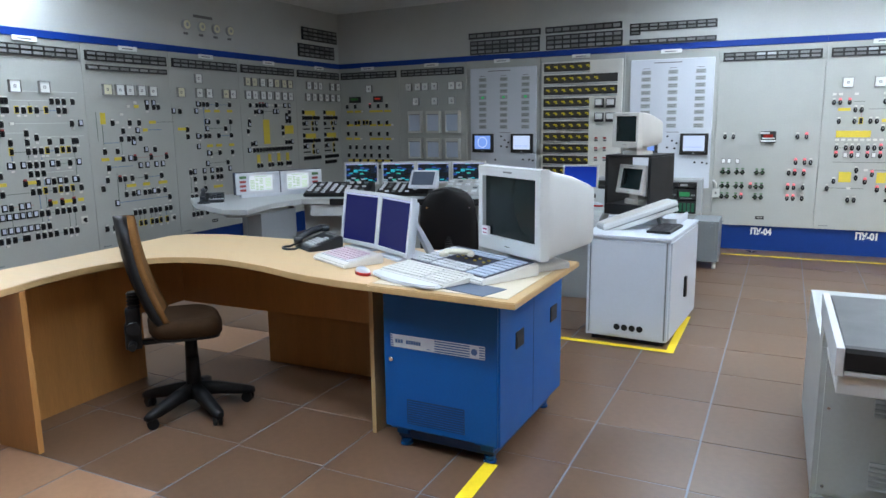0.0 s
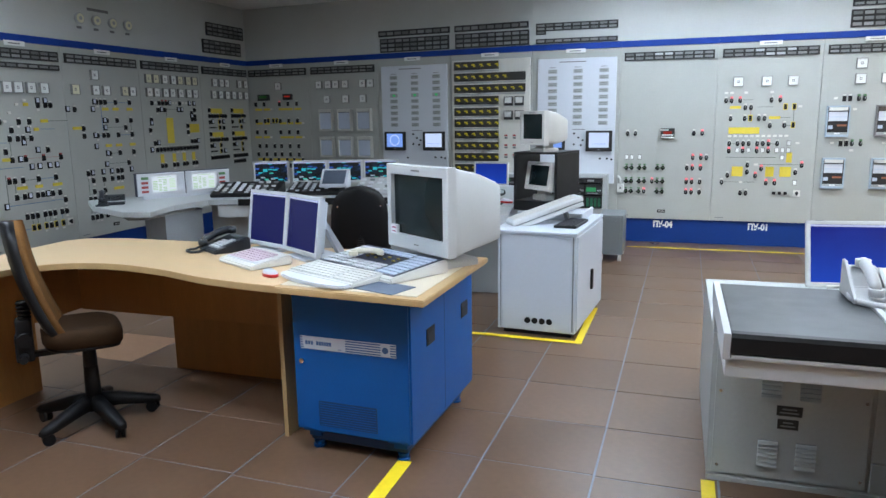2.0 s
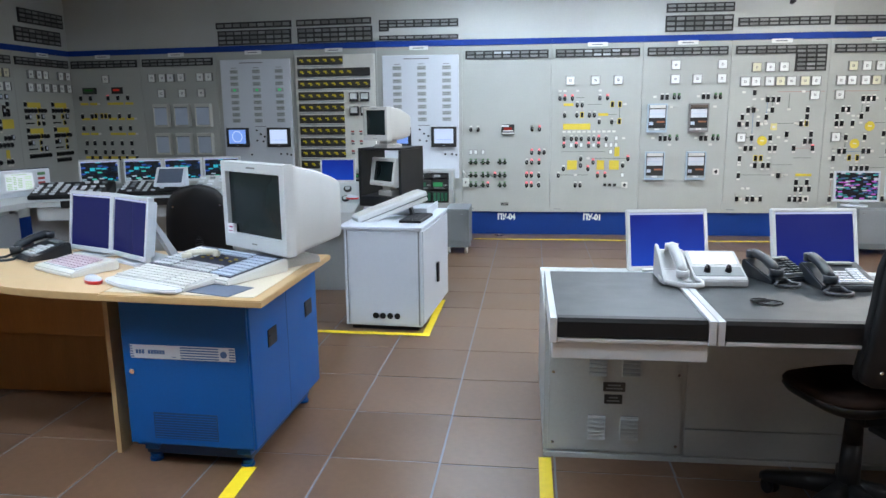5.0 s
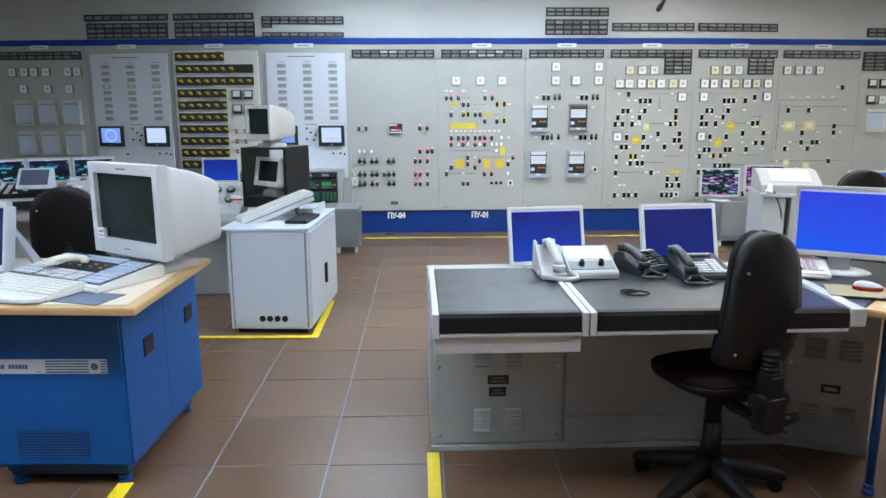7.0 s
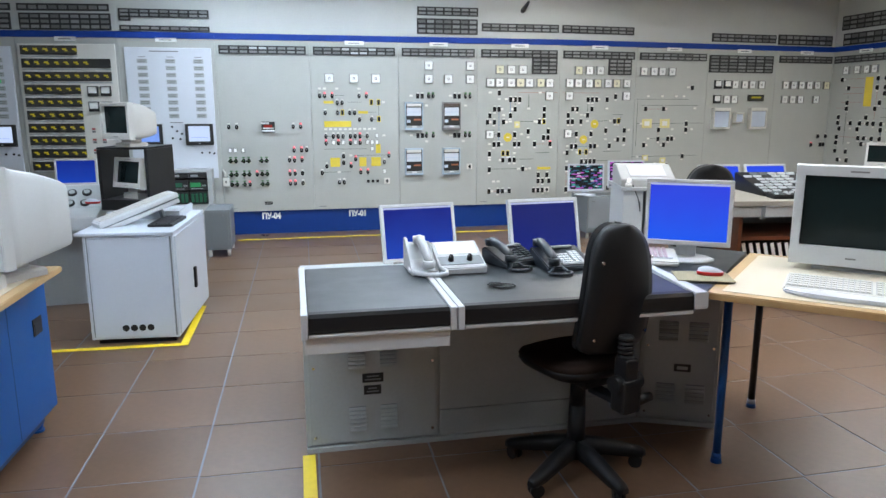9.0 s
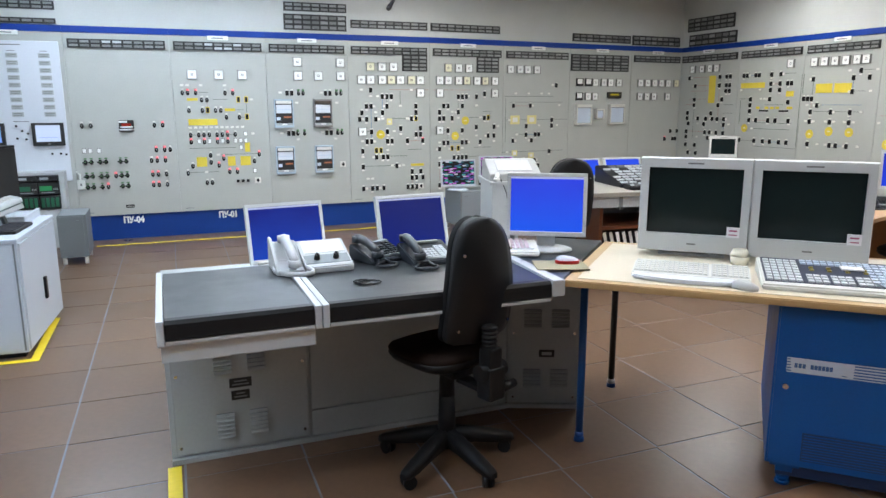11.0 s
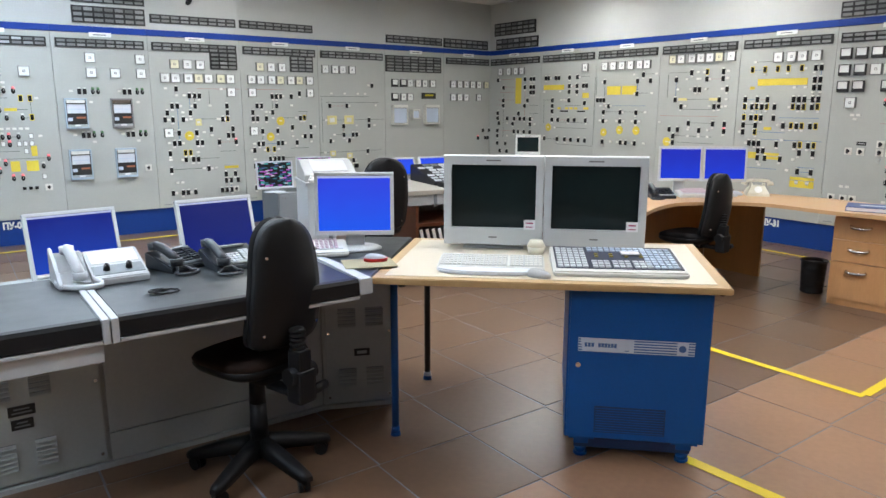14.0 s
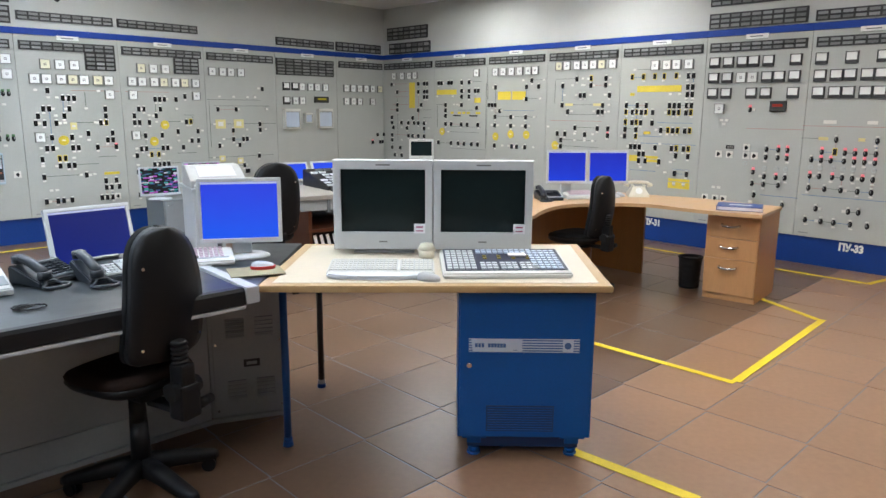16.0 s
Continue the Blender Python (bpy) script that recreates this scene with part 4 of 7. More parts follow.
blue_cabinet(pose(2.280, 2.014, 0, 0, 0, -44.3), "blue steel computer cabinet on castors beside walkway")
t = thing("computer_table", "cream laminate table on blue tubular legs", "table", pose(0, 0, 0))
desk_top(t, [(1.615, 2.515), (2.697, 1.527), (3.355, 2.185), (2.258, 3.165)], [(1.685, 2.515), (2.697, 1.60), (3.285, 2.185), (2.258, 3.09)])
LEG_B = mat("blue_leg_enamel", (0.008, 0.08, 0.29), 0.4, vary=0.05)
# The far leg's near-black tone paints in the shadow it stands in.
LEG_D = mat("shaded_leg_enamel", (0.016, 0.014, 0.016), 0.4, vary=0.08)
for x, y, leg_m, cap_m in ((1.806, 2.642, LEG_B, LEG_B), (2.316, 3.128, LEG_D, PLATE_W)):
    leg = solid("leg", lambda bm: rod(bm, (x, y, 0.04), (x, y, 0.786), 0.017, seg=14), leg_m, t)
    solid("collar", lambda bm: rod(bm, (x, y, 0.022), (x, y, 0.045), 0.021, 0.019, seg=14), cap_m, leg)
    solid("foot", lambda bm: rod(bm, (x, y, 0), (x, y, 0.022), 0.025, 0.021, seg=14), LEG_B, leg)


def curve(pts, n=6):
    """A smooth open line through points."""
    pts = [Vector((*p, 0)) for p in pts]
    out = []
    for i in range(len(pts) - 1):
        a, b = pts[i], pts[i + 1]
        p0, p3 = pts[max(i - 1, 0)], pts[min(i + 2, len(pts) - 1)]
        for k in range(n):
            s = k / n
            q = 0.5 * (2 * a + (b - p0) * s + (2 * p0 - 5 * a + 4 * b - p3) * s * s + (3 * a - p0 - 3 * b + p3) * s ** 3)
            out.append((q.x, q.y))
    return out + [tuple(pts[-1][:2])]


t = thing("corner_desk", "curved beech laminate corner desk with panel legs", "desk", pose(0, 0, 0))
front = curve([(-3.13, 1.30), (-3.17, 1.70), (-3.22, 2.01), (-3.29, 2.35), (-3.265, 2.64), (-3.14, 2.85), (-2.86, 2.93), (-2.53, 2.885), (-2.21, 2.785), (-1.95, 2.735), (-1.768, 2.715)])
back = [(-1.768, 3.585), (-2.2, 3.60), (-3.36, 3.60), (-3.60, 3.53), (-3.665, 3.43), (-3.645, 3.0), (-3.65, 2.3), (-3.72, 1.30)]
solid("top", lambda bm: slab(bm, front + back, 0.786, 0.8155, bevel=0.002), (BEECH,), t)
solid("edge_band", lambda bm: slab(bm, [(x + 0.001, y - 0.002) for x, y in front] + [(x - 0.0, y + 0.012) for x, y in front[::-1]], 0.7845, 0.8125), BEECH_E, t)
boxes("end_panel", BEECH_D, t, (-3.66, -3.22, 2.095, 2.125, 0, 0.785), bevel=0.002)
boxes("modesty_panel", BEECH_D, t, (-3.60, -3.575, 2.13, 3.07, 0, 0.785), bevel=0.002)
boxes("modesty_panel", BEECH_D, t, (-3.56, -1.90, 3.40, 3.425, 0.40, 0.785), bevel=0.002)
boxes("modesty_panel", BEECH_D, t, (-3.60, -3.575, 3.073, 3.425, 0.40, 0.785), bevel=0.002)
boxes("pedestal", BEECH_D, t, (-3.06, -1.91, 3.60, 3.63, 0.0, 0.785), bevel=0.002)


# ---- white cabinet with terminals ----
def white_cabinet():
    t = thing("white_cabinet", "white steel equipment cabinet with black door latch", "cabinet", pose(-1.297, 4.872, 0, 0, 0, -4.2))
    w, d = 0.548, 0.99
    boxes("body", WHITE, t, (0, w, 0, d, 0.035, 0.722), bevel=0.004)
    boxes("base", BLACK, t, (0.03, w - 0.03, 0.03, d - 0.03, 0.0, 0.04), bevel=0)
    boxes("corner_post", WHITE, t, (-0.002, 0.014, -0.006, 0.02, 0.035, 0.722), bevel=0.001)
    boxes("door_gap", GREY_D, t, (w - 0.022, w - 0.012, -0.0022, 0.01, 0.05, 0.715), bevel=0)
    boxes("door_gap", GREY_D, t, (0.0145, 0.0205, -0.0022, 0.01, 0.05, 0.715), bevel=0)
    boxes("front_panel", WHITE, t, (0.03, w - 0.03, -0.006, 0, 0.05, 0.708), bevel=0.003)
    boxes("worktop", WHITE, t, (-0.05, w + 0.008, -0.012, d, 0.723, 0.745), bevel=0.005)
    for k in range(4):
        solid("cable_hole", lambda bm: rod(bm, (0.215 + k * 0.052, -0.0062, 0.11), (0.215 + k * 0.052, -0.009, 0.11), 0.022, seg=16), BLACK, t)
    door = boxes("door", WHITE, t, (w, w + 0.012, 0.02, d - 0.03, 0.05, 0.712), bevel=0.003)
    boxes("latch", BLACK, door, (w + 0.012, w + 0.03, 0.47, 0.515, 0.25, 0.40), bevel=0.006, label="black door latch")
    return t


white_cabinet()
t = thing("grey_cabinet", "small dark grey steel cabinet on feet", "cabinet", pose(-0.885, 7.60, 0))
boxes("body", GREY_D, t, (0, 0.25, 0.01, 0.5, 0.07, 0.485), bevel=0.005)
boxes("door", GREY_D, t, (0.0, 0.225, 0, 0.01, 0.135, 0.47), bevel=0.002)
boxes("latch", CHROME, t, (0.17, 0.19, -0.006, 0, 0.43, 0.436), bevel=0.001)
for x in (0.03, 0.22):
    for y in (0.04, 0.46):
        solid("foot", lambda bm: rod(bm, (x, y, 0), (x, y, 0.075), 0.02, seg=10), CASE_W, t)

# ---- main console with the dark worktop ----
EDGE_A = mat("pale_aluminium_trim", (0.47, 0.49, 0.51), 0.42, vary=0.03)


def louvre(parent, x, z, n=6, w=0.085, mt=None):
    for k in range(n):
        zz = z + k * 0.0175
        solid("louvre", lambda bm: side(bm, [(-0.001, zz), (-0.010, zz + 0.002), (-0.001, zz + 0.011)], x, x + w), mt or GREY, parent)


def console():
    t = thing("control_console", "grey steel operator console with dark worktop", "control console", pose(0, 0, 0))
    # left end module and middle module
    for x0, x1 in ((0.066, 0.572), (0.628, 1.545)):
        m = solid("worktop", lambda bm: slab(bm, [(x0, 2.492), (x1, 2.492), (x1 + (0.0 if x1 < 1 else 0.035), 3.23), (x0, 3.23)], 0.79, 0.82, bevel=0.004), TOPD, t, "dark grey linoleum worktop")
        solid("front_edge", lambda bm: side(bm, [(2.488, 0.753), (2.480, 0.758), (2.484, 0.810), (2.494, 0.8225), (2.53, 0.8215), (2.53, 0.753)], x0, x1), BLACK, m, "black padded front edge")
        boxes("rail", EDGE_A, m, (x0, x1, 2.482, 2.53, 0.738, 0.752), bevel=0.002)
    boxes("end_trim", EDGE_A, t, (0.040, 0.064, 2.478, 3.235, 0.735, 0.826), bevel=0.003)
    boxes("joint_trim", EDGE_A, t, (0.574, 0.598, 2.478, 3.235, 0.737, 0.825), (0.602, 0.626, 2.478, 3.235, 0.737, 0.825), bevel=0.003)
    boxes("tray", EDGE_A, t, (0.05, 0.575, 2.495, 2.52, 0.673, 0.737), (0.05, 0.575, 2.52, 2.95, 0.673, 0.688), bevel=0.003, label="pale grey drawer tray under worktop")
    boxes("underside", GREY_D, t, (0.06, 1.50, 2.53, 3.2, 0.765, 0.789), bevel=0)
    # body
    boxes("body", GREY, t, (0.045, 1.655, 3.10, 4.12, 0.02, 0.64), (0.045, 1.655, 3.10, 3.235, 0.64, 0.788), bevel=0.003)
    a = boxes("door", GREY, t, (0.065, 0.64, 3.085, 3.10, 0.035, 0.765), bevel=0.004)
    b = boxes("door", GREY, t, (0.655, 1.645, 3.09, 3.10, 0.155, 0.765), bevel=0.004)
    boxes("kick", GREY, t, (0.045, 1.655, 3.078, 3.10, 0.0, 0.022), bevel=0.001)
    boxes("toe_panel", GREY, t, (0.655, 1.645, 3.088, 3.10, 0.026, 0.15), bevel=0.003)
    for x in (0.238, 0.380):
        lo = boxes("vent", GREY_D, a, (x + 0.002, x + 0.074, 3.084, 3.085, 0.088, 0.205), bevel=0)
        lo2 = boxes("vent", GREY_D, a, (x + 0.002, x + 0.074, 3.084, 3.085, 0.385, 0.502), bevel=0)
        for o, z in ((lo, 0.088), (lo2, 0.385)):
            for k in range(6):
                zz = z + k * 0.0195
                solid("louvre", lambda bm: side(bm, [(3.084, zz + 0.004), (3.071, zz + 0.004), (3.073, zz + 0.009), (3.084, zz + 0.0165)], x, x + 0.076), GREY, o)
    for x0, x1, z in ((0.30, 0.395, 0.317), (0.306, 0.384, 0.260)):
        pl = boxes("name_plate", FRAME_K, a, (x0, x1, 3.0815, 3.085, z, z + 0.043), bevel=0.001)
        boxes("lettering", GREY_D, pl, (x0 + 0.012, x1 - 0.012, 3.0808, 3.0815, z + 0.011, z + 0.017), bevel=0)
        boxes("lettering", GREY_D, pl, (x0 + 0.02, x1 - 0.02, 3.0808, 3.0815, z + 0.026, z + 0.032), bevel=0)
    for x in (0.085, 0.62):
        for z in (0.07, 0.40, 0.70):
            solid("screw", lambda bm: rod(bm, (x, 3.086, z), (x, 3.082, z), 0.007, seg=8), CHROME, a)
    solid("lock", lambda bm: rod(bm, (0.615, 3.0, 0.70), (0.615, 2.98, 0.70), 0.012, seg=10), EDGE_A, t)
    # angled corner section
    solid("worktop", lambda bm: slab(bm, [(1.608, 2.505), (2.245, 3.17), (2.06, 3.33), (1.63, 3.25), (1.622, 2.87)], 0.788, 0.8185, bevel=0.003), TOPD, t, "dark grey linoleum corner worktop")
    solid("corner_trim", lambda bm: slab(bm, [(1.547, 2.478), (1.604, 2.478), (1.62, 2.87), (1.628, 3.24), (1.584, 3.24), (1.577, 2.87)], 0.757, 0.8245, bevel=0.003), EDGE_A, t, "pale trim of angled corner")
    solid("body", lambda bm: slab(bm, [(1.66, 3.10), (1.995, 2.957), (2.12, 3.25), (2.0, 3.28), (1.66, 3.24)], 0.02, 0.785, bevel=0.003), GREY, t)
    solid("rear_body", lambda bm: slab(bm, [(1.657, 3.26), (2.1, 3.30), (2.1, 4.1), (1.657, 4.1)], 0.02, 0.64, bevel=0.003), GREY, t)
    ang = math.degrees(math.atan2(2.957 - 3.10, 1.995 - 1.66))
    c = boxes("door", GREY, t, (0.015, 0.35, -0.012, 0, 0.035, 0.765), bevel=0.004)
    c.matrix_basis = pose(1.66, 3.10, 0, 0, 0, ang)
    for x in (0.078, 0.216):
        for z in (0.112, 0.428):
            v = boxes("vent", GREY_D, c, (x + 0.002, x + 0.088, -0.0128, -0.012, z, z + 0.10), bevel=0)
            for k in range(5):
                zz = z + k * 0.0195
                solid("louvre", lambda bm: side(bm, [(-0.0128, zz + 0.004), (-0.025, zz + 0.004), (-0.023, zz + 0.009), (-0.0128, zz + 0.0165)], x, x + 0.09), GREY, v)
    pl = boxes("name_plate", FRAME_K, c, (0.158, 0.236, -0.0145, -0.012, 0.275, 0.314), bevel=0.001)
    boxes("lettering", GREY, pl, (0.172, 0.222, -0.0152, -0.0145, 0.286, 0.302), bevel=0)
    for x in (0.03, 0.335):
        for z in (0.06, 0.40):
            solid("screw", lambda bm: rod(bm, (x, -0.011, z), (x, -0.015, z), 0.006, seg=8), CHROME, c)
    k = boxes("kick", GREY, t, (0, 0.365, -0.02, 0, 0, 0.022), bevel=0.001)
    k.matrix_basis = pose(1.66, 3.10, 0, 0, 0, ang)
    return t


console()


# ---- chairs ----
FABRIC_D = mat("dark_brown_woven_fabric", (0.019, 0.011, 0.008), 0.9, vary=0.2, grain=220, bump=0.3, spec=0.15)
SHELL = mat("matt_black_chair_plastic", (0.009, 0.009, 0.010), 0.45, vary=0.15, grain=140, bump=0.08, spec=0.22)


def task_chair(m, back_front, seat_m, label, turn=0.0, tall=0.62, wide=0.20, low=0.50, rake=0.11, deep=0.215, up=0.0, half=0.228, narrow=0.10, block=False, fore=0.03, back_y=0.0):
    """A five-star task chair facing +y, with seat, curved back, gas lift, recliner block and castors."""
    t = thing("task_chair", label, "chair", m, group="task chairs")
    base = solid("star_base", lambda bm: rod(bm, (0, 0, 0.08), (0, 0, 0.162), 0.052, 0.038, seg=18), SHELL, t)
    for k in range(5):
        a = radians(turn + 72 * k)
        c, s = math.cos(a), math.sin(a)
        rings = []
        for r, z, hw, hh in ((0.03, 0.125, 0.034, 0.034), (0.12, 0.112, 0.032, 0.030), (0.24, 0.082, 0.028, 0.024), (0.295, 0.070, 0.024, 0.018), (0.315, 0.066, 0.014, 0.012)):
            rings.append([(r * c - s * q * hw, r * s + c * q * hw, z + p * hh) for q, p in ((-1, -1), (1, -1), (1, 0.4), (0.5, 1), (-0.5, 1), (-1, 0.4))])
        solid("arm", lambda bm: loft(bm, rings), SHELL, base)
    for k in range(5):
        a = radians(turn + 72 * k)
        c, s = math.cos(a) * 0.275, math.sin(a) * 0.275
        q = radians(turn + 72 * k + 60)
        dx, dy = math.cos(q) * 0.022, math.sin(q) * 0.022
        ca = solid("caster", lambda bm: (rod(bm, (c - dx, s - dy, 0.029), (c - dx * 0.25, s - dy * 0.25, 0.029), 0.029, seg=14), rod(bm, (c + dx * 0.25, s + dy * 0.25, 0.029), (c + dx, s + dy, 0.029), 0.029, seg=14), rod(bm, (c, s, 0.03), (c, s, 0.08), 0.012, seg=10)), SHELL, t)
    solid("gas_lift", lambda bm: (rod(bm, (0, 0, 0.13), (0, 0, 0.31), 0.040, 0.034, seg=16), rod(bm, (0, 0, 0.31), (0, 0, 0.40 + up), 0.034, 0.030, seg=14), rod(bm, (0, 0, 0.365 + up), (0, 0, 0.42 + up), 0.016, seg=12)), SHELL, t)
    solid("tilt_mechanism", lambda bm: (box(bm, -0.07, 0.07, -0.12, 0.09, 0.395 + up, 0.43 + up, bevel=0.008), box(bm, 0.07, 0.16, -0.02, 0.0, 0.405 + up, 0.42 + up, bevel=0.004)), SHELL, t)
    # seat pan and cushion
    def cushion(bm, levels, g):
        rings = []
        for z, s in levels:
            ring = []
            for k in range(28):
                a = 2 * math.pi * k / 28
                c, q = math.cos(a), math.sin(a)
                x = half * g * s * math.copysign(abs(c) ** 0.62, c)
                y = deep * g * s * math.copysign(abs(q) ** 0.62, q)
                dip = -0.022 * max(0, (y / deep)) ** 3 + (0.012 * (y / deep) ** 2 if y < 0 else 0)
                ring.append((x, y + fore, z + up + dip))
            rings.append(ring)
        loft(bm, rings)
    solid("seat", lambda bm: cushion(bm, ((0.424, 0.93), (0.438, 1.0), (0.485, 1.01), (0.508, 0.95), (0.518, 0.80)) if block else ((0.466, 0.94), (0.478, 1.0), (0.492, 1.02), (0.506, 0.97), (0.516, 0.80)), 0.98), seat_m, t)
    solid("seat_shell", lambda bm: cushion(bm, ((0.404, 0.72), (0.412, 0.92), (0.423, 0.93), (0.428, 0.90)) if block else ((0.408, 0.50), (0.424, 0.74), (0.446, 0.93), (0.470, 1.0), (0.478, 0.98)), 1.0), SHELL, t)
    # backrest: outer shell and cushion, curved
    def back(bm, y0, th, g):
        n = 22
        rows = []
        for i in range(n + 1):
            q = math.pi * i / n
            v = 0.5 - 0.5 * math.cos(q)
            z = low + v * tall
            side_ = wide * (0.97 + 0.05 * math.sin(math.pi * min(1, v * 1.3)) - narrow * v) * g
            if v > 0.70:
                side_ *= max(0.0, 1 - ((v - 0.70) / 0.301) ** 2.3) ** (1 / 2.3)
            if v < 0.14:
                side_ *= 0.62 + 0.38 * (1 - (1 - v / 0.14) ** 2.4) ** (1 / 2.4)
            lean = -0.02 - 0.03 * math.sin(v * math.pi) - rake * v
            rows.append((z, side_, lean))
        fr, bk = [], []
        for z, side_, lean in rows:
            f, b = [], []
            for k in range(9):
                u = -1 + 2 * k / 8
                y = y0 + lean + 0.035 * u * u
                edge = 1 - 0.25 * abs(u) ** 6
                f.append((u * side_, y + th * edge, z))
                b.append((u * side_, y, z))
            fr.append(f)
            bk.append(b[::-1])
        loft(bm, [a + b for a, b in zip(fr, bk)])
    solid("backrest", lambda bm: back(bm, -0.175 + back_y, 0.045, 1.0), back_front, t)
    shell = solid("back_shell", lambda bm: back(bm, -0.205 + back_y, 0.042, 1.02), SHELL, t, "black plastic back shell")
    for x, z in ((-wide * 0.78, low + 0.07), (wide * 0.78, low + 0.07), (-wide * 0.72, low + tall * 0.74), (wide * 0.72, low + tall * 0.74)):
        v = (z - low) / tall
        y = -0.205 + back_y - 0.02 - 0.03 * math.sin(v * math.pi) - rake * v + 0.035 * (x / 0.21) ** 2
        solid("screw", lambda bm: rod(bm, (x, y + 0.003, z), (x, y - 0.004, z), 0.006, seg=8), CHROME, shell)
    arm = solid("back_bracket", lambda bm: (box(bm, -0.028, 0.028, -0.27, -0.09, 0.40, 0.425, bevel=0.006), box(bm, -0.045, 0.045, -0.315, -0.235, 0.385, 0.52, bevel=0.014), box(bm, -0.032, 0.032, -0.305, -0.235, 0.49, 0.60, bevel=0.010), rod(bm, (-0.065, -0.27, 0.50), (0.065, -0.27, 0.50), 0.034, seg=14)), SHELL, t)
    solid("bellows", lambda bm: [rod(bm, (0, -0.262, 0.60 + k * 0.018), (0, -0.262, 0.612 + k * 0.018), 0.034, 0.026, seg=12) for k in range(5)], SHELL, arm)
    solid("knob", lambda bm: rod(bm, (0.045, -0.28, 0.415), (0.125, -0.28, 0.42), 0.022, 0.018, seg=12), SHELL, arm)
    return t


# Brown seat fabric darkened: the shade on the seat is put into its colour.
FABRIC_S = mat("shaded_brown_seat_fabric", (0.032, 0.016, 0.007), 0.9, vary=0.2, grain=200, bump=0.3, spec=0.15)
task_chair(pose(-2.925, 2.80, 0, 0, 0, -43), FABRIC_B, FABRIC_S, "brown fabric task chair with black back shell", 20, tall=0.575, wide=0.185, rake=0.145, deep=0.185, half=0.205, up=0.03, block=True, fore=-0.02, back_y=0.05)
task_chair(pose(1.165, 2.69, 0, 0, 0, 18), FABRIC, FABRIC_D, "black fabric task chair before the console", 52, tall=0.50, wide=0.168, low=0.605, rake=0.02, up=0.03, half=0.20, narrow=0.22)

# ---- screens ----
def screen_mat(name, low, high, tall=0.30):
    """A lit plain screen whose tone runs from its lower to its upper edge."""
    m = mat(name, (0.01, 0.01, 0.03), 0.18, vary=0, emit=low, power=1.0, spec=0.12)
    nt = m.node_tree
    tc, sp = nt.nodes.new("ShaderNodeTexCoord"), nt.nodes.new("ShaderNodeSeparateXYZ")
    no, ad = nt.nodes.new("ShaderNodeTexNoise"), nt.nodes.new("ShaderNodeMath")
    no.inputs["Scale"].default_value = 5
    ad.operation = "MULTIPLY_ADD"
    ad.inputs[1].default_value = 0.16
    r, mx = nt.nodes.new("ShaderNodeMapRange"), nt.nodes.new("ShaderNodeMixRGB")
    r.inputs["From Min"].default_value, r.inputs["From Max"].default_value = 0.08, tall + 0.08
    mx.inputs[1].default_value, mx.inputs[2].default_value = (*low, 1), (*high, 1)
    nt.links.new(tc.outputs["Object"], sp.inputs[0])
    nt.links.new(tc.outputs["Object"], no.inputs["Vector"])
    nt.links.new(no.outputs["Fac"], ad.inputs[0])
    nt.links.new(sp.outputs["Z"], ad.inputs[2])
    nt.links.new(ad.outputs[0], r.inputs["Value"])
    nt.links.new(r.outputs[0], mx.inputs[0])
    nt.links.new(mx.outputs[0], m.node_tree.nodes["Principled BSDF"].inputs["Emission Color"])
    return m


SCR_BLUE = screen_mat("bright_blue_screen", (0.012, 0.10, 0.86), (0.030, 0.055, 0.72))
SCR_DEEP = screen_mat("deep_blue_screen", (0.006, 0.050, 0.42), (0.003, 0.012, 0.19))
SCR_MID = screen_mat("royal_blue_screen", (0.008, 0.045, 0.66), (0.012, 0.022, 0.44))
SCR_DEEP2 = screen_mat("darker_blue_screen", (0.002, 0.012, 0.16), (0.002, 0.007, 0.11))
SCR_NAVY = mat("dim_navy_screen", (0.01, 0.01, 0.03), 0.18, vary=0, emit=(0.005, 0.007, 0.064), power=1.0, spec=0.12)
SCR_BAR = mat("pale_screen_bar", (0.1, 0.1, 0.1), 0.2, vary=0, emit=(0.5, 0.55, 0.85), power=0.8)
TUBE = mat("dark_tube_glass", (0.008, 0.015, 0.016), 0.2, vary=0.03, spec=0.22)
STICKER = mat("white_sticker", (0.75, 0.74, 0.78), 0.5, vary=0.02)
MARK_R = mat("red_print", (0.35, 0.05, 0.15), 0.5, vary=0)
KEY_W = mat("white_keys", (0.62, 0.65, 0.68), 0.4, vary=0.03)
KEY_B = mat("pale_blue_keys", (0.47, 0.56, 0.70), 0.4, vary=0.03)
KEY_BG = mat("dark_key_field", (0.022, 0.028, 0.055), 0.5, vary=0.05)
KEY_BED = mat("grey_key_bed", (0.50, 0.51, 0.52), 0.5, vary=0.04)
CREAMP = mat("cream_plastic", (0.66, 0.63, 0.52), 0.4, vary=0.02)
PHONE_D = mat("dark_slate_plastic", (0.019, 0.024, 0.031), 0.38, vary=0.05)
CASE_T = mat("warm_grey_plastic", (0.50, 0.49, 0.46), 0.45, vary=0.03, grain=100, bump=0.04)
RED_P = mat("red_plastic", (0.5, 0.02, 0.02), 0.3, vary=0.03)


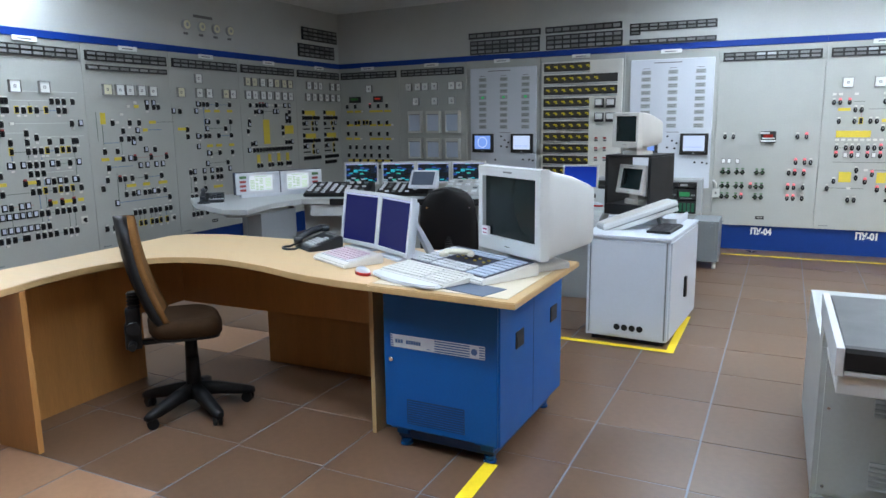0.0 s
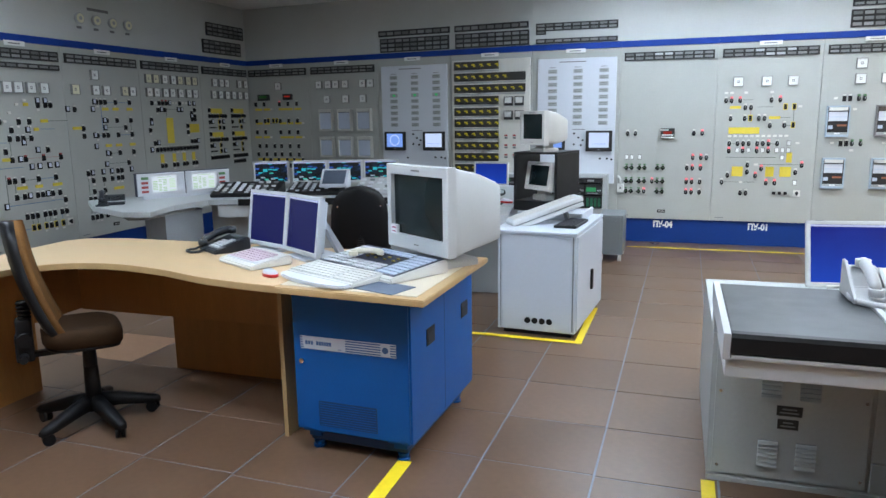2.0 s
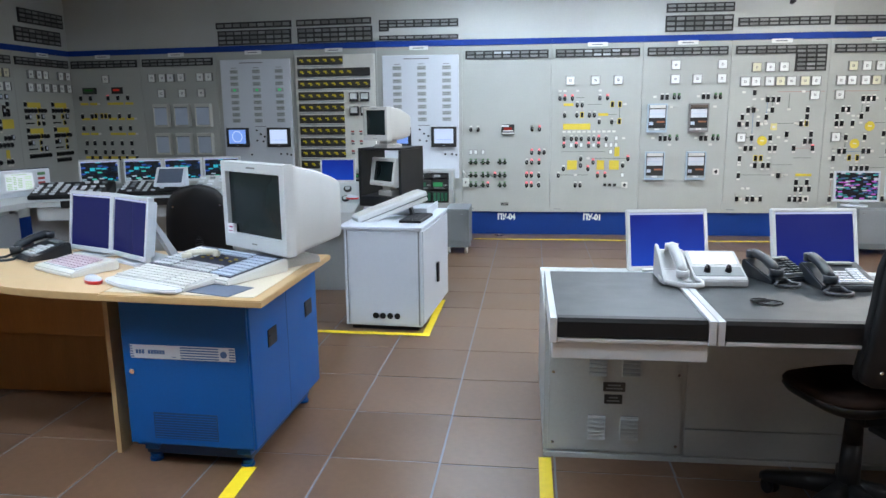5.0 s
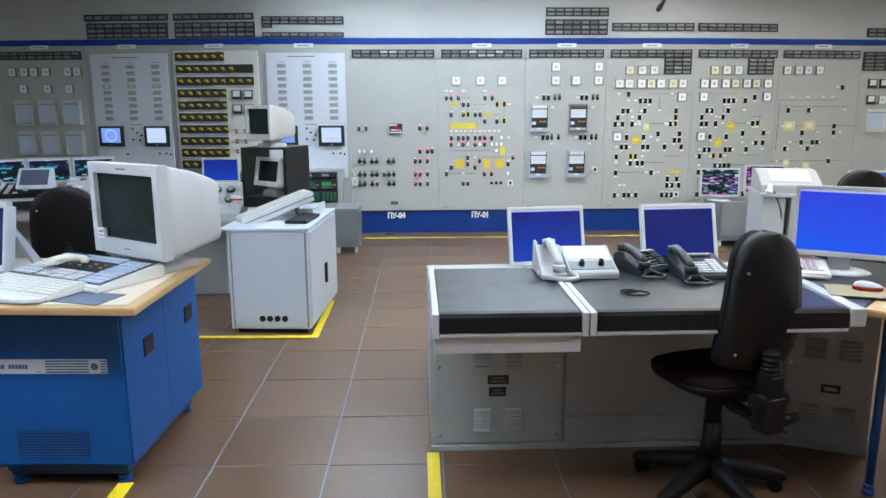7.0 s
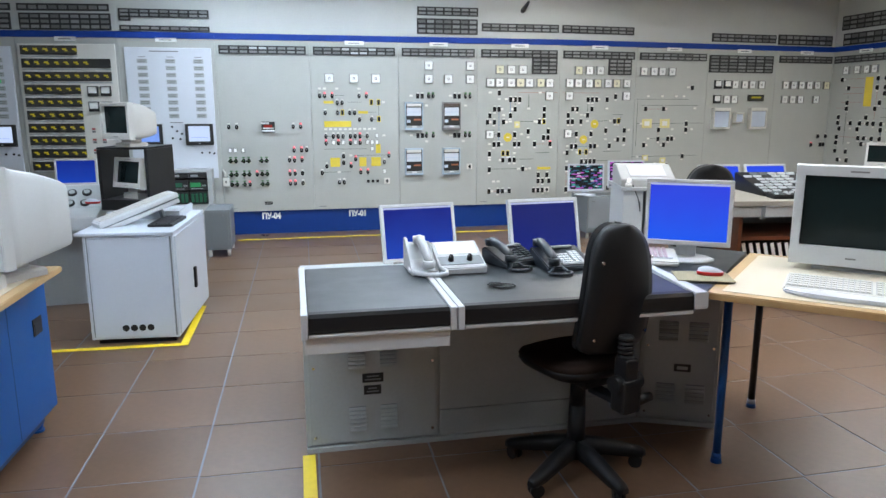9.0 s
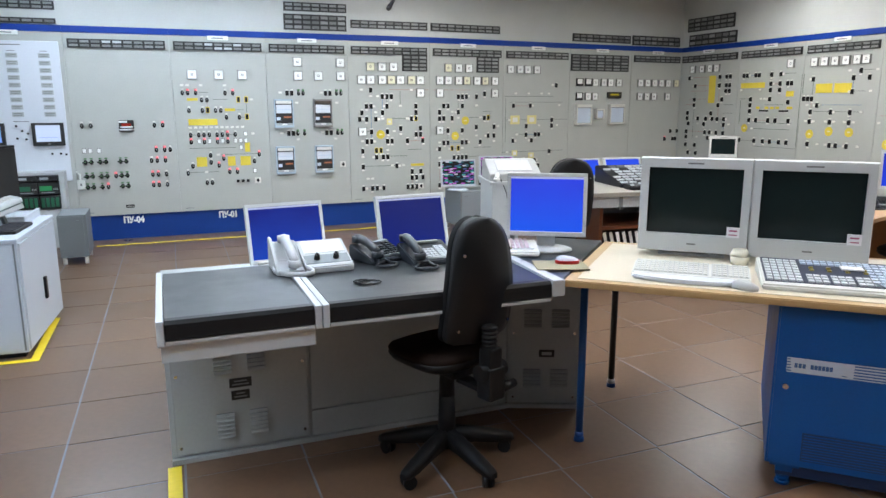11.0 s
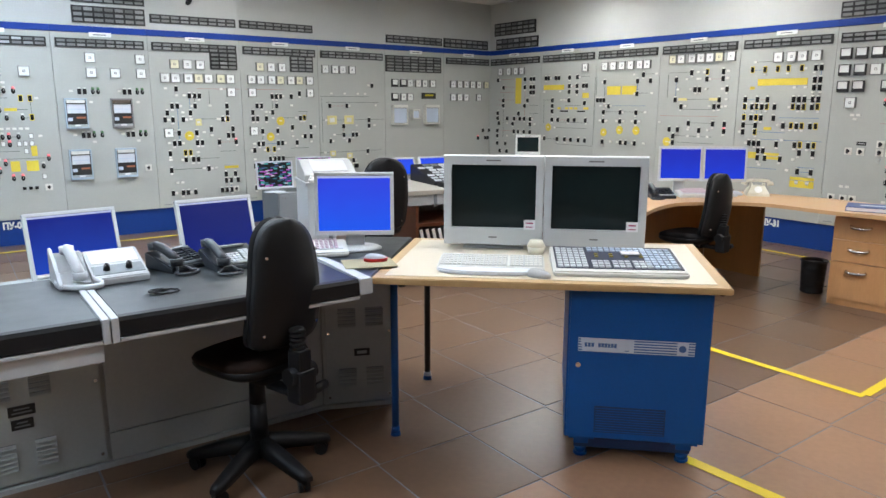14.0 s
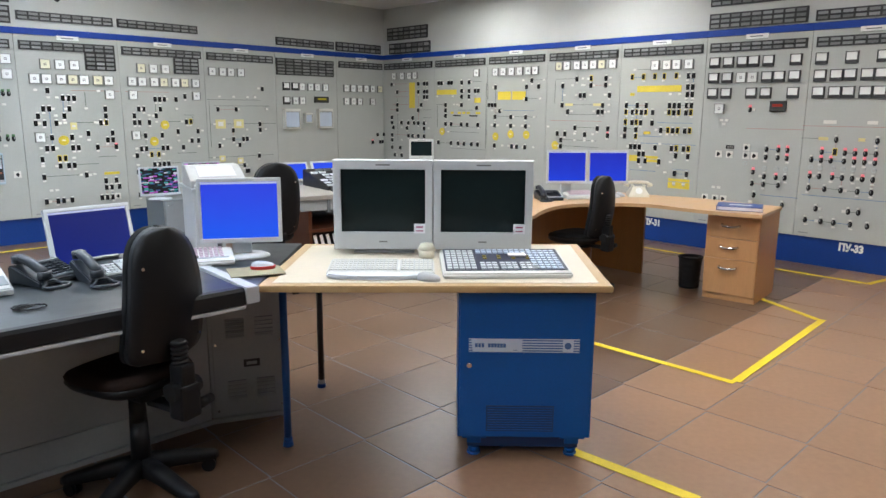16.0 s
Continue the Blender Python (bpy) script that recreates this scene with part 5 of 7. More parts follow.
def mimic_screen(name, colors, seed, reach=0.36):
    """A lit process picture: small coloured blocks on black."""
    m = bpy.data.materials.new(name)
    m.use_nodes = True
    nt = m.node_tree
    b = nt.nodes["Principled BSDF"]
    b.inputs["Base Color"].default_value = (0.01, 0.01, 0.015, 1)
    b.inputs["Roughness"].default_value = 0.2
    tc = nt.nodes.new("ShaderNodeTexCoord")
    mp = nt.nodes.new("ShaderNodeMapping")
    mp.inputs["Scale"].default_value = (19, 19, 62)
    mp.inputs["Location"].default_value = (seed, seed, seed)
    v = nt.nodes.new("ShaderNodeTexVoronoi")
    v.distance, v.inputs["Scale"].default_value, v.inputs["Randomness"].default_value = "CHEBYCHEV", 1.0, 0.7
    nt.links.new(tc.outputs["Object"], mp.inputs[0])
    nt.links.new(mp.outputs[0], v.inputs["Vector"])
    sp = nt.nodes.new("ShaderNodeSeparateColor")
    nt.links.new(v.outputs["Color"], sp.inputs[0])
    r = nt.nodes.new("ShaderNodeValToRGB")
    r.color_ramp.interpolation = "CONSTANT"
    n = len(colors)
    while len(r.color_ramp.elements) < n:
        r.color_ramp.elements.new(0.5)
    for i, (e, c) in enumerate(zip(r.color_ramp.elements, colors)):
        e.position, e.color = i / n, (*c, 1)
    nt.links.new(sp.outputs[0], r.inputs[0])
    lt = nt.nodes.new("ShaderNodeMath")
    lt.operation = "LESS_THAN"
    lt.inputs[1].default_value = reach
    nt.links.new(v.outputs["Distance"], lt.inputs[0])
    nt.links.new(r.outputs[0], b.inputs["Emission Color"])
    nt.links.new(lt.outputs[0], b.inputs["Emission Strength"])
    return m


MIM_C = mimic_screen("cyan_process_screen", [(0.0, 0.008, 0.02), (0.02, 0.42, 0.52), (0.0, 0.01, 0.03), (0.005, 0.02, 0.06), (0.04, 0.45, 0.34), (0.0, 0.01, 0.03), (0.02, 0.07, 0.34), (0.0, 0.008, 0.02), (0.30, 0.40, 0.45), (0.0, 0.01, 0.03)], 3.3, 0.42)
MIM_M = mimic_screen("mixed_process_screen", [(0.02, 0.12, 0.14), (0.45, 0.10, 0.5), (0.05, 0.35, 0.32), (0.0, 0.01, 0.02), (0.5, 0.5, 0.58), (0.05, 0.09, 0.25)], 7.1, 0.42)
MIM_P = mimic_screen("magenta_process_screen", [(0.55, 0.08, 0.6), (0.02, 0.0, 0.05), (0.6, 0.12, 0.7), (0.5, 0.4, 0.6)], 1.7)


def lcd(x, y, z0, w, h, turn, scr, label, tilt=8, foot=0.82, round_foot=True, shell=CASE, bar=True):
    """A flat monitor: shell, bezel, screen, neck and foot; bottom edge at z0."""
    t = thing("flat_monitor", label, "monitor", pose(x, y, foot, 0, 0, turn), group="flat monitors")
    m = pose(0, 0, z0 - foot, -tilt, 0, 0)
    b = 0.018
    fr = bmesh.new()
    for d in ((-w / 2, w / 2, -0.03, 0.0, 0, b * 1.3), (-w / 2, w / 2, -0.03, 0.0, h - b, h), (-w / 2, -w / 2 + b, -0.03, 0.0, b, h - b), (w / 2 - b, w / 2, -0.03, 0.0, b, h - b)):
        box(fr, *d, bevel=0.003)
    bez = part("bezel", fr, shell, t, m=m)
    s = boxes("screen", scr, bez, (-w / 2 + b, w / 2 - b, -0.024, -0.004, b * 1.3, h - b), bevel=0)
    if bar:
        boxes("screen_bar", SCR_BAR, s, (-w / 2 + b, w / 2 - b, -0.0252, -0.024, h - b - 0.010, h - b - 0.001), bevel=0)
    boxes("rear_shell", shell, bez, (-w / 2 + 0.02, w / 2 - 0.02, -0.004, 0.03, 0.02, h - 0.02), bevel=0.01)
    dz = z0 - foot
    if round_foot:
        solid("neck", lambda bm: box(bm, -0.045, 0.045, 0.01, 0.035, 0.012, dz + 0.10, bevel=0.006), shell, t)
        def foot_(bm):
            rings = []
            for z, s_ in ((0, 1.0), (0.008, 1.0), (0.016, 0.86), (0.022, 0.5)):
                rings.append([(0.13 * s_ * math.cos(a), 0.02 + 0.095 * s_ * math.sin(a), z) for a in (2 * math.pi * k / 28 for k in range(28))])
            loft(bm, rings)
        solid("foot", foot_, shell, t)
    else:
        solid("stand_leg", lambda bm: side(bm, [(0.02, dz + h * 0.75), (0.045, dz + h * 0.72), (0.19, 0.0), (0.15, 0.0)], w / 2 - 0.09, w / 2 - 0.05), shell, t)
        solid("foot", lambda bm: box(bm, -0.11, 0.11, -0.05, 0.17, 0, 0.014, bevel=0.005), shell, t)
        solid("neck", lambda bm: box(bm, -0.03, 0.03, 0.02, 0.05, 0.012, dz + 0.12, bevel=0.006), shell, t)
    return t


BOXY = (0.20, 0.0, 0.004, 0.99), (0.24, 0.25, 0.012, 0.975), (0.62, 0.9, 0.06, 0.90), (0.95, 1.8, 0.10, 0.795), (0.985, 1.95, 0.115, 0.775), (1.0, 2.3, 0.14, 0.74)
ROUNDED = (0.30, 0.05, 0.004, 0.985), (0.50, 0.22, 0.012, 0.945), (0.70, 0.52, 0.035, 0.88), (0.90, 0.84, 0.07, 0.80), (0.975, 0.95, 0.09, 0.76), (1.0, 1.15, 0.13, 0.70)


def crt(x, y, z0, w, h, deep, turn, label, foot=0.816, sticker=1, shell=CASE, tilt=0.0, group="tube monitors", taper=0.93):
    """A tube monitor: front frame, glass, tapering housing, swivel foot. x, y: middle of the front."""
    t = thing("tube_monitor", label, "monitor", pose(x, y, foot, 0, 0, turn), group=group)
    d = z0 - foot
    m = pose(0, 0, d, -tilt, 0, 0)
    b, lo = w * 0.075, h * (0.195 if sticker > 0 else 0.17)
    fr = bmesh.new()
    outer = [(-w / 2, 0), (w / 2, 0), (w / 2, h), (-w / 2, h)]
    inner = [(-w / 2 + b, lo), (w / 2 - b, lo), (w / 2 - b, h - b * 1.25), (-w / 2 + b, h - b * 1.25)]
    rounds = [[fr.verts.new((x * k, y, z if not k < 1 else 0.5 * h + (z - 0.5 * h) * k)) for x, z in pts] for pts, y, k in ((outer, 0.05, 1), (outer, 0.006, 1), (outer, 0.0, 0.985), (inner, 0.0, 1), (inner, 0.03, 1))]
    for p, q in zip(rounds, rounds[1:]):
        for i in range(4):
            fr.faces.new((p[i], p[(i + 1) % 4], q[(i + 1) % 4], q[i]))
    bez = part("front_frame", fr, shell, t, m=m)
    def glass(bm):
        n = 8
        grid = [[bm.verts.new((-w / 2 + b + (w - 2 * b) * i / n, 0.022 - 0.010 * (1 - (2 * i / n - 1) ** 2) * (1 - (2 * j / n - 1) ** 2), lo + (h - b * 1.25 - lo) * j / n)) for j in range(n + 1)] for i in range(n + 1)]
        for i in range(n):
            for j in range(n):
                bm.faces.new((grid[i][j], grid[i + 1][j], grid[i + 1][j + 1], grid[i][j + 1])).smooth = True
    solid("tube_face", glass, TUBE, bez, "dark switched-off glass screen")
    def house(bm):
        rings = []
        for yy, s0, zb, zt in ((0.045, 0.995, 0.002, h - 0.002), *((deep * p, 1 - (1 - taper) * a, h * b, h * c) for p, a, b, c in (BOXY if taper > 0.9 else ROUNDED))):
            ww, r = w / 2 * s0, 0.03
            rings.append([(-ww + r, yy, zb), (ww - r, yy, zb), (ww - r * 0.3, yy, zb + r * 0.3), (ww, yy, zb + r), (ww, yy, zt - r), (ww - r * 0.3, yy, zt - r * 0.3), (ww - r, yy, zt), (-ww + r, yy, zt), (-ww + r * 0.3, yy, zt - r * 0.3), (-ww, yy, zt - r), (-ww, yy, zb + r), (-ww + r * 0.3, yy, zb + r * 0.3)])
        loft(bm, rings, smooth=taper < 0.9)
    solid("housing", house, shell, t, m=m).data.set_sharp_from_angle(angle=radians(24))
    boxes("maker_mark", INK, bez, (-0.035, 0.035, -0.0012, 0, h - b * 0.75, h - b * 0.55), (-0.02, 0.02, -0.0012, 0, lo * 0.42, lo * 0.5), bevel=0)
    if sticker:
        x0 = w / 2 - b - 0.055 if sticker > 0 else -w / 2 + b - 0.004
        st = boxes("sticker", STICKER, bez, (x0, x0 + 0.055, -0.002, 0.013, lo - 0.004, lo + 0.042), bevel=0)
        boxes("lettering", MARK_R, st, (x0 + 0.01, x0 + 0.045, -0.0028, -0.002, lo + 0.024, lo + 0.031), (x0 + 0.01, x0 + 0.045, -0.0028, -0.002, lo + 0.006, lo + 0.011), bevel=0)
    fw, fd = (0.31, 0.31) if taper > 0.9 else (0.27, 0.25)
    def plinth(bm):
        rings = [[(sx * w * fw * k, deep * 0.42 + sy * deep * fd * k, z) for sx, sy in ((-1, -1), (1, -1), (1, 1), (-1, 1))] for k, z in ((1.0, 0), (1.0, d * 0.35), (0.94, d * 0.5), (0.62, d * 0.55), (0.62, d + 0.03))]
        loft(bm, rings, smooth=False)
    solid("swivel_foot", plinth, shell, t)
    return t


def keys(bm, x0, y0, nx, ny, px, py, z, slope, size=0.80):
    for i in range(nx):
        for j in range(ny):
            x, y = x0 + i * px, y0 + j * py
            zz = z + slope * y
            box(bm, x, x + px * size, y, y + py * size, zz - 0.002, zz + 0.005)


def wedge(bm, w, d, z0, z1, r=0.006):
    """A keyboard body rising to the rear."""
    side(bm, [(0, 0), (0, z0), (0.012, z0 + 0.006), (d - 0.012, z1), (d, z1 - 0.008), (d, 0)], -w / 2, w / 2, bevel=r)


def plain_keyboard(x, y, turn, zt, label, w=0.47, d=0.20):
    t = thing("keyboard", label, "keyboard", pose(x, y, zt, 0, 0, turn), group="keyboards")
    solid("body", lambda bm: wedge(bm, w, d, 0.016, 0.036), CASE_W, t)
    solid("palm_rest", lambda bm: (slab(bm, [(-w / 2 + 0.004, 0.004), (-w / 2 + 0.006, -0.035), (-w * 0.40, -0.062), (-w * 0.2, -0.076), (0, -0.08), (w * 0.2, -0.076), (w * 0.40, -0.062), (w / 2 - 0.006, -0.035), (w / 2 - 0.004, 0.004)], 0.003, 0.019, bevel=0.006)), BOARD, t)
    s = (0.036 - 0.022) / (d - 0.024)
    for x0, nx in ((-w / 2 + 0.012, 15), (w / 2 - 0.148, 3), (w / 2 - 0.086, 4)):
        solid("key_bed", lambda bm: side(bm, [(0.016, 0.0222 + s * 0.004), (0.016, 0.0236 + s * 0.004), (0.186, 0.0236 + s * 0.174), (0.186, 0.0222 + s * 0.174)], x0 - 0.004, x0 + nx * 0.0196 + 0.001), KEY_BED, t)
        solid("key_block", lambda bm: keys(bm, x0, 0.02, nx, 6, 0.0196, 0.0275, 0.0225, s, 0.80), CASE_W, t)
    return t


def operator_keyboard(x, y, turn, zt, label, handset=False, w=0.60, d=0.35):
    """A large function keyboard with white, blue and yellow key fields on a dark overlay."""
    t = thing("operator_keyboard", label, "keyboard", pose(x, y, zt, 0, 0, turn), group="operator keyboards")
    z0, z1 = 0.022, 0.062
    solid("body", lambda bm: wedge(bm, w, d, z0, z1), CASE_W, t)
    s = (z1 - z0 - 0.006) / (d - 0.024)
    zs = z0 + 0.006 - 0.012 * s
    def plate(bm, x0, x1, y0, y1, up):
        vs = [bm.verts.new((xx, yy, zs + s * yy + up)) for xx, yy in ((x0, y0), (x1, y0), (x1, y1), (x0, y1))]
        lo = [bm.verts.new((v.co.x, v.co.y, v.co.z - 0.004)) for v in vs]
        bm.faces.new(vs)
        for i in range(4):
            bm.faces.new((vs[i], lo[i], lo[(i + 1) % 4], vs[(i + 1) % 4]))
    solid("overlay", lambda bm: plate(bm, -w / 2 + 0.014, w / 2 - 0.014, 0.03, d - 0.016, 0.002), KEY_BG, t, "dark key overlay")
    a = -w / 2
    solid("key_block", lambda bm: keys(bm, a + 0.022, 0.042, 5, 8, 0.0265, 0.034, zs + 0.003, s), KEY_W, t)
    solid("key_block", lambda bm: keys(bm, -a - 0.158, 0.042, 5, 8, 0.0265, 0.034, zs + 0.003, s), KEY_B, t)
    solid("key_block", lambda bm: [keys(bm, a + 0.170 + k * 0.088, 0.042, 3, 3, 0.0265, 0.033, zs + 0.003, s) for k in range(3)], KEY_W, t)
    solid("key_block", lambda bm: keys(bm, a + 0.165, d - 0.085, 10, 2, 0.0262, 0.03, zs + 0.003, s), KEY_B, t)
    solid("key_block", lambda bm: [box(bm, a + 0.19 + k * 0.065, a + 0.206 + k * 0.065, 0.185 + q * 0.032, 0.195 + q * 0.032, zs + s * 0.2, zs + s * (0.19 + q * 0.032) + 0.008) for k in range(4) for q in range(2)], mat("dull_yellow_keys", (0.34, 0.27, 0.06), 0.5, vary=0.04), t)
    if handset:
        solid("paper_slip", lambda bm: box(bm, 0.03, 0.11, 0.205, 0.265, zs + s * 0.27, zs + s * 0.27 + 0.006), STICKER, t)
    return t


def mouse(x, y, turn, zt, shell, label, red=True):
    t = thing("computer_mouse", label, "mouse", pose(x, y, zt, 0, 0, turn), group="mice")
    def body(bm, top):
        rings = []
        for z, s in ((0, 0.96), (0.012, 1.0), (0.024, 0.86), (0.032, 0.5)) if top else ((0, 0.99), (0.010, 1.02), (0.015, 1.015)):
            rings.append([(0.030 * s * math.cos(a), 0.054 * s * math.sin(a), z + (0.004 * math.sin(a) if z > 0.02 else 0)) for a in (2 * math.pi * k / 20 for k in range(20))])
        loft(bm, rings)
    solid("shell", lambda bm: body(bm, True), shell, t)
    if red:
        solid("underbody", lambda bm: body(bm, False), RED_P, t, "glossy red lower shell")
    return t


def keypad(x, y, turn, zt, label, w=0.34, d=0.23):
    t = thing("keypad", label, "keypad", pose(x, y, zt, 0, 0, turn), group="keypads")
    solid("body", lambda bm: wedge(bm, w, d, 0.02, 0.05), CASE_W, t)
    s = 0.024 / (d - 0.024)
    solid("legend_field", lambda bm: keys(bm, -w / 2 + 0.03, 0.035, 1, 1, (w - 0.06) / 0.78, (d - 0.07) / 0.78, 0.0255, s), KEY_W, t)
    pinkish = mat("pink_key_print", (0.60, 0.48, 0.54), 0.5, vary=0.05)
    solid("key_block", lambda bm: keys(bm, -w / 2 + 0.04, 0.042, 9, 6, (w - 0.08) / 9, 0.024, 0.029, s, 0.7), pinkish, t)
    return t


def cord(t, pts, mt, r=0.006):
    solid("cord", lambda bm: tube(bm, pts, r), mt, t)


def handset(bm, a, b, z, lift=0.03, r=0.017, z2=None):
    """A telephone handset lying from a to b."""
    a, b = Vector((*a, z)), Vector((*b, z if z2 is None else z2))
    mid = (a + b) / 2 + Vector((0, 0, lift))
    pts = [a, a * 0.75 + mid * 0.25 + Vector((0, 0, lift * 0.35)), mid, b * 0.75 + mid * 0.25 + Vector((0, 0, lift * 0.35)), b]
    tube(bm, pts, r, seg=10)
    for p in (a, b):
        rod(bm, p + Vector((0, 0, 0.012)), p + Vector((0, 0, -0.018)), 0.028, 0.026, seg=14)


def loop(x, y, r, z=0.008, n=26, a0=0, a1=300):
    return [(x + r * math.cos(radians(a0 + (a1 - a0) * k / n)), y + r * 0.7 * math.sin(radians(a0 + (a1 - a0) * k / n)), z + 0.001 * math.sin(k * 2.1)) for k in range(n + 1)]


def desk_phone(x, y, turn, zt, label, shell=PHONE_D, panel_m=CASE, w=0.21, d=0.21, key_m=None):
    """A desk telephone with handset on the left side, key block and display."""
    t = thing("telephone", label, "telephone", pose(x, y, zt, 0, 0, turn), group="telephones")
    solid("body", lambda bm: side(bm, [(-d / 2, 0), (-d / 2, 0.02), (d / 2 - 0.02, 0.075), (d / 2, 0.07), (d / 2, 0)], -w / 2, w / 2, bevel=0.005), shell, t)
    s = 0.055 / (d - 0.02)
    solid("key_plate", lambda bm: keys(bm, -w / 2 + 0.075, -d / 2 + 0.02, 1, 1, 0.128 / 0.78, 0.14 / 0.78, 0.024 + s * d / 2, s), panel_m, t)
    solid("key_block", lambda bm: (keys(bm, -w / 2 + 0.082, -d / 2 + 0.03, 3, 4, 0.019, 0.022, 0.027 + s * d / 2, s), keys(bm, -w / 2 + 0.145, -d / 2 + 0.03, 2, 6, 0.024, 0.018, 0.027 + s * d / 2, s)), key_m or shell, t)
    solid("display", lambda bm: keys(bm, -w / 2 + 0.078, d / 2 - 0.055, 1, 1, 0.11 / 0.78, 0.03 / 0.78, 0.028 + s * d / 2, s), GREY_D, t)
    solid("handset", lambda bm: handset(bm, (-w / 2 + 0.032, -d / 2 + 0.012), (-w / 2 + 0.032, d / 2 - 0.03), 0.050, 0.016, 0.020, z2=0.100), shell, t)
    cord(t, [(-w / 2 + 0.03, -d / 2 + 0.01, 0.03), (-w / 2 + 0.01, -d / 2 - 0.02, 0.014)] + loop(-w / 2 + 0.04, -d / 2 - 0.045, 0.052, a0=150, a1=395) + [(-w / 2 + 0.07, -d / 2 + 0.02, 0.02)], shell, 0.0065)
    return t


# ---- on the corner desk and the computer table ----
TZ = 0.8165
crt(-1.31, 3.258, 0.888, 0.51, 0.415, 0.35, -35.2, "large light grey tube monitor with dark screen", sticker=-1, foot=TZ)
lcd(-2.25, 3.46, 0.838, 0.345, 0.305, -23.5, SCR_NAVY, "white-framed flat monitor with navy screen on desk", tilt=8, foot=0.8155, round_foot=False, shell=WHITE)
lcd(-1.945, 3.295, 0.838, 0.345, 0.305, -33, SCR_NAVY, "white-framed flat monitor with navy screen on desk", tilt=8, foot=0.8155, round_foot=False, shell=WHITE)
desk_phone(-2.50, 3.40, -32, 0.8155, "dark slate office telephone with long cord on desk", panel_m=GREY_M, key_m=KEY_W)
keypad(-2.19, 3.03, -29, 0.8155, "off-white keypad with small printed keys on desk")
plain_keyboard(-1.63, 2.84, -24.5, TZ, "off-white computer keyboard with palm rest")
operator_keyboard(-1.545, 2.99, -28, TZ, "large function keyboard with white and blue keys", handset=False)
t = thing("telephone_handset", "cream telephone handset lying on keyboard", "handset", pose(-1.53, 3.17, TZ + 0.06, 0, 0, 20))
solid("grip", lambda bm: (tube(bm, [(-0.075, 0, 0.012), (-0.06, 0, 0.022), (-0.02, 0, 0.024), (0.03, 0, 0.022), (0.06, 0, 0.018), (0.07, 0, 0.010)], 0.014, seg=12), box(bm, -0.09, -0.045, -0.021, 0.021, 0.0, 0.024, bevel=0.008), box(bm, 0.045, 0.08, -0.019, 0.019, 0.0, 0.02, bevel=0.008)), CREAMP, t)
mouse(-1.895, 2.885, 60, 0.8155, WHITE, "white and red computer mouse on desk")
t = tagged(boxes("mouse_mat", mat("slate_blue_mat", (0.10, 0.13, 0.19), 0.6, vary=0.08), None, (-0.11, 0.11, -0.08, 0.08, 0, 0.003), bevel=0.001), "dark grey mouse mat on cream table", "mouse mat")
t.matrix_basis = pose(-1.29, 2.80, TZ, 0, 0, -18)

# ---- on the main console ----
CZ = 0.8205
lcd(0.71, 3.90, 0.68, 0.43, 0.325, 7, SCR_DEEP, "silver flat monitor with deep blue screen", tilt=15, foot=0.641, shell=CASE)
lcd(1.36, 3.66, 0.722, 0.41, 0.325, 5, SCR_DEEP2, "silver flat monitor with dark blue screen", tilt=15, foot=0.641, shell=CASE)
lcd(1.835, 3.05, 0.893, 0.385, 0.308, -31, SCR_BLUE, "silver flat monitor with bright blue screen", foot=0.819, shell=CASE, tilt=4)
CASE_I = mat("grey_white_moulded_plastic", (0.42, 0.43, 0.44), 0.4, vary=0.03, grain=100)
t = thing("intercom", "off-white intercom box with handset and two knobs", "intercom", pose(0.695, 3.10, CZ, 0, 0, 2))
solid("body", lambda bm: side(bm, [(-0.115, 0), (-0.115, 0.026), (-0.108, 0.032), (-0.02, 0.062), (0.085, 0.108), (0.105, 0.104), (0.105, 0)], -0.06, 0.15, bevel=0.004), CASE_I, t)
solid("knob_panel", lambda bm: side(bm, [(-0.092, 0.0375), (-0.092, 0.040), (-0.026, 0.0625), (-0.026, 0.060)], -0.052, 0.142), GREY_D, t, "dark grey strip behind knobs")
solid("label_plate", lambda bm: side(bm, [(-0.008, 0.0675), (-0.008, 0.070), (0.072, 0.105), (0.072, 0.1025)], -0.045, 0.135), DIAL, t)
solid("cradle", lambda bm: side(bm, [(-0.10, 0), (-0.10, 0.014), (0.0, 0.045), (0.075, 0.112), (0.105, 0.112), (0.105, 0)], -0.168, -0.062, bevel=0.005), CASE_I, t)
solid("cheek", lambda bm: side(bm, [(-0.105, 0), (-0.105, 0.02), (0.07, 0.135), (0.105, 0.135), (0.105, 0)], -0.182, -0.170, bevel=0.003), CASE_I, t)
for x in (0.0, 0.085):
    solid("knob", lambda bm: (rod(bm, (x, -0.058, 0.048), (x, -0.066, 0.072), 0.014, 0.011, seg=14), box(bm, x - 0.003, x + 0.003, -0.077, -0.054, 0.066, 0.080)), BLACK, t)
solid("handset", lambda bm: handset(bm, (-0.105, -0.09), (-0.118, 0.065), 0.050, 0.016, 0.021, z2=0.130), CASE_I, t)
cord(t, [(-0.172, 0.0, 0.02), (-0.18, -0.05, 0.012), (-0.165, -0.10, 0.012), (-0.125, -0.145, 0.012), (-0.075, -0.16, 0.012), (-0.04, -0.145, 0.012), (-0.035, -0.118, 0.016), (-0.06, -0.10, 0.03)], CASE_I, 0.0115)
desk_phone(0.995, 3.15, 22, CZ, "dark slate office telephone on console", panel_m=GREY_M, w=0.175, d=0.19)
desk_phone(1.215, 3.05, 3, CZ, "dark slate office telephone with pale keys", w=0.225, d=0.225, panel_m=CASE, key_m=KEY_W)
t = thing("cable_coil", "thin black cable coil lying on worktop", "cable", pose(0.85, 2.74, CZ))
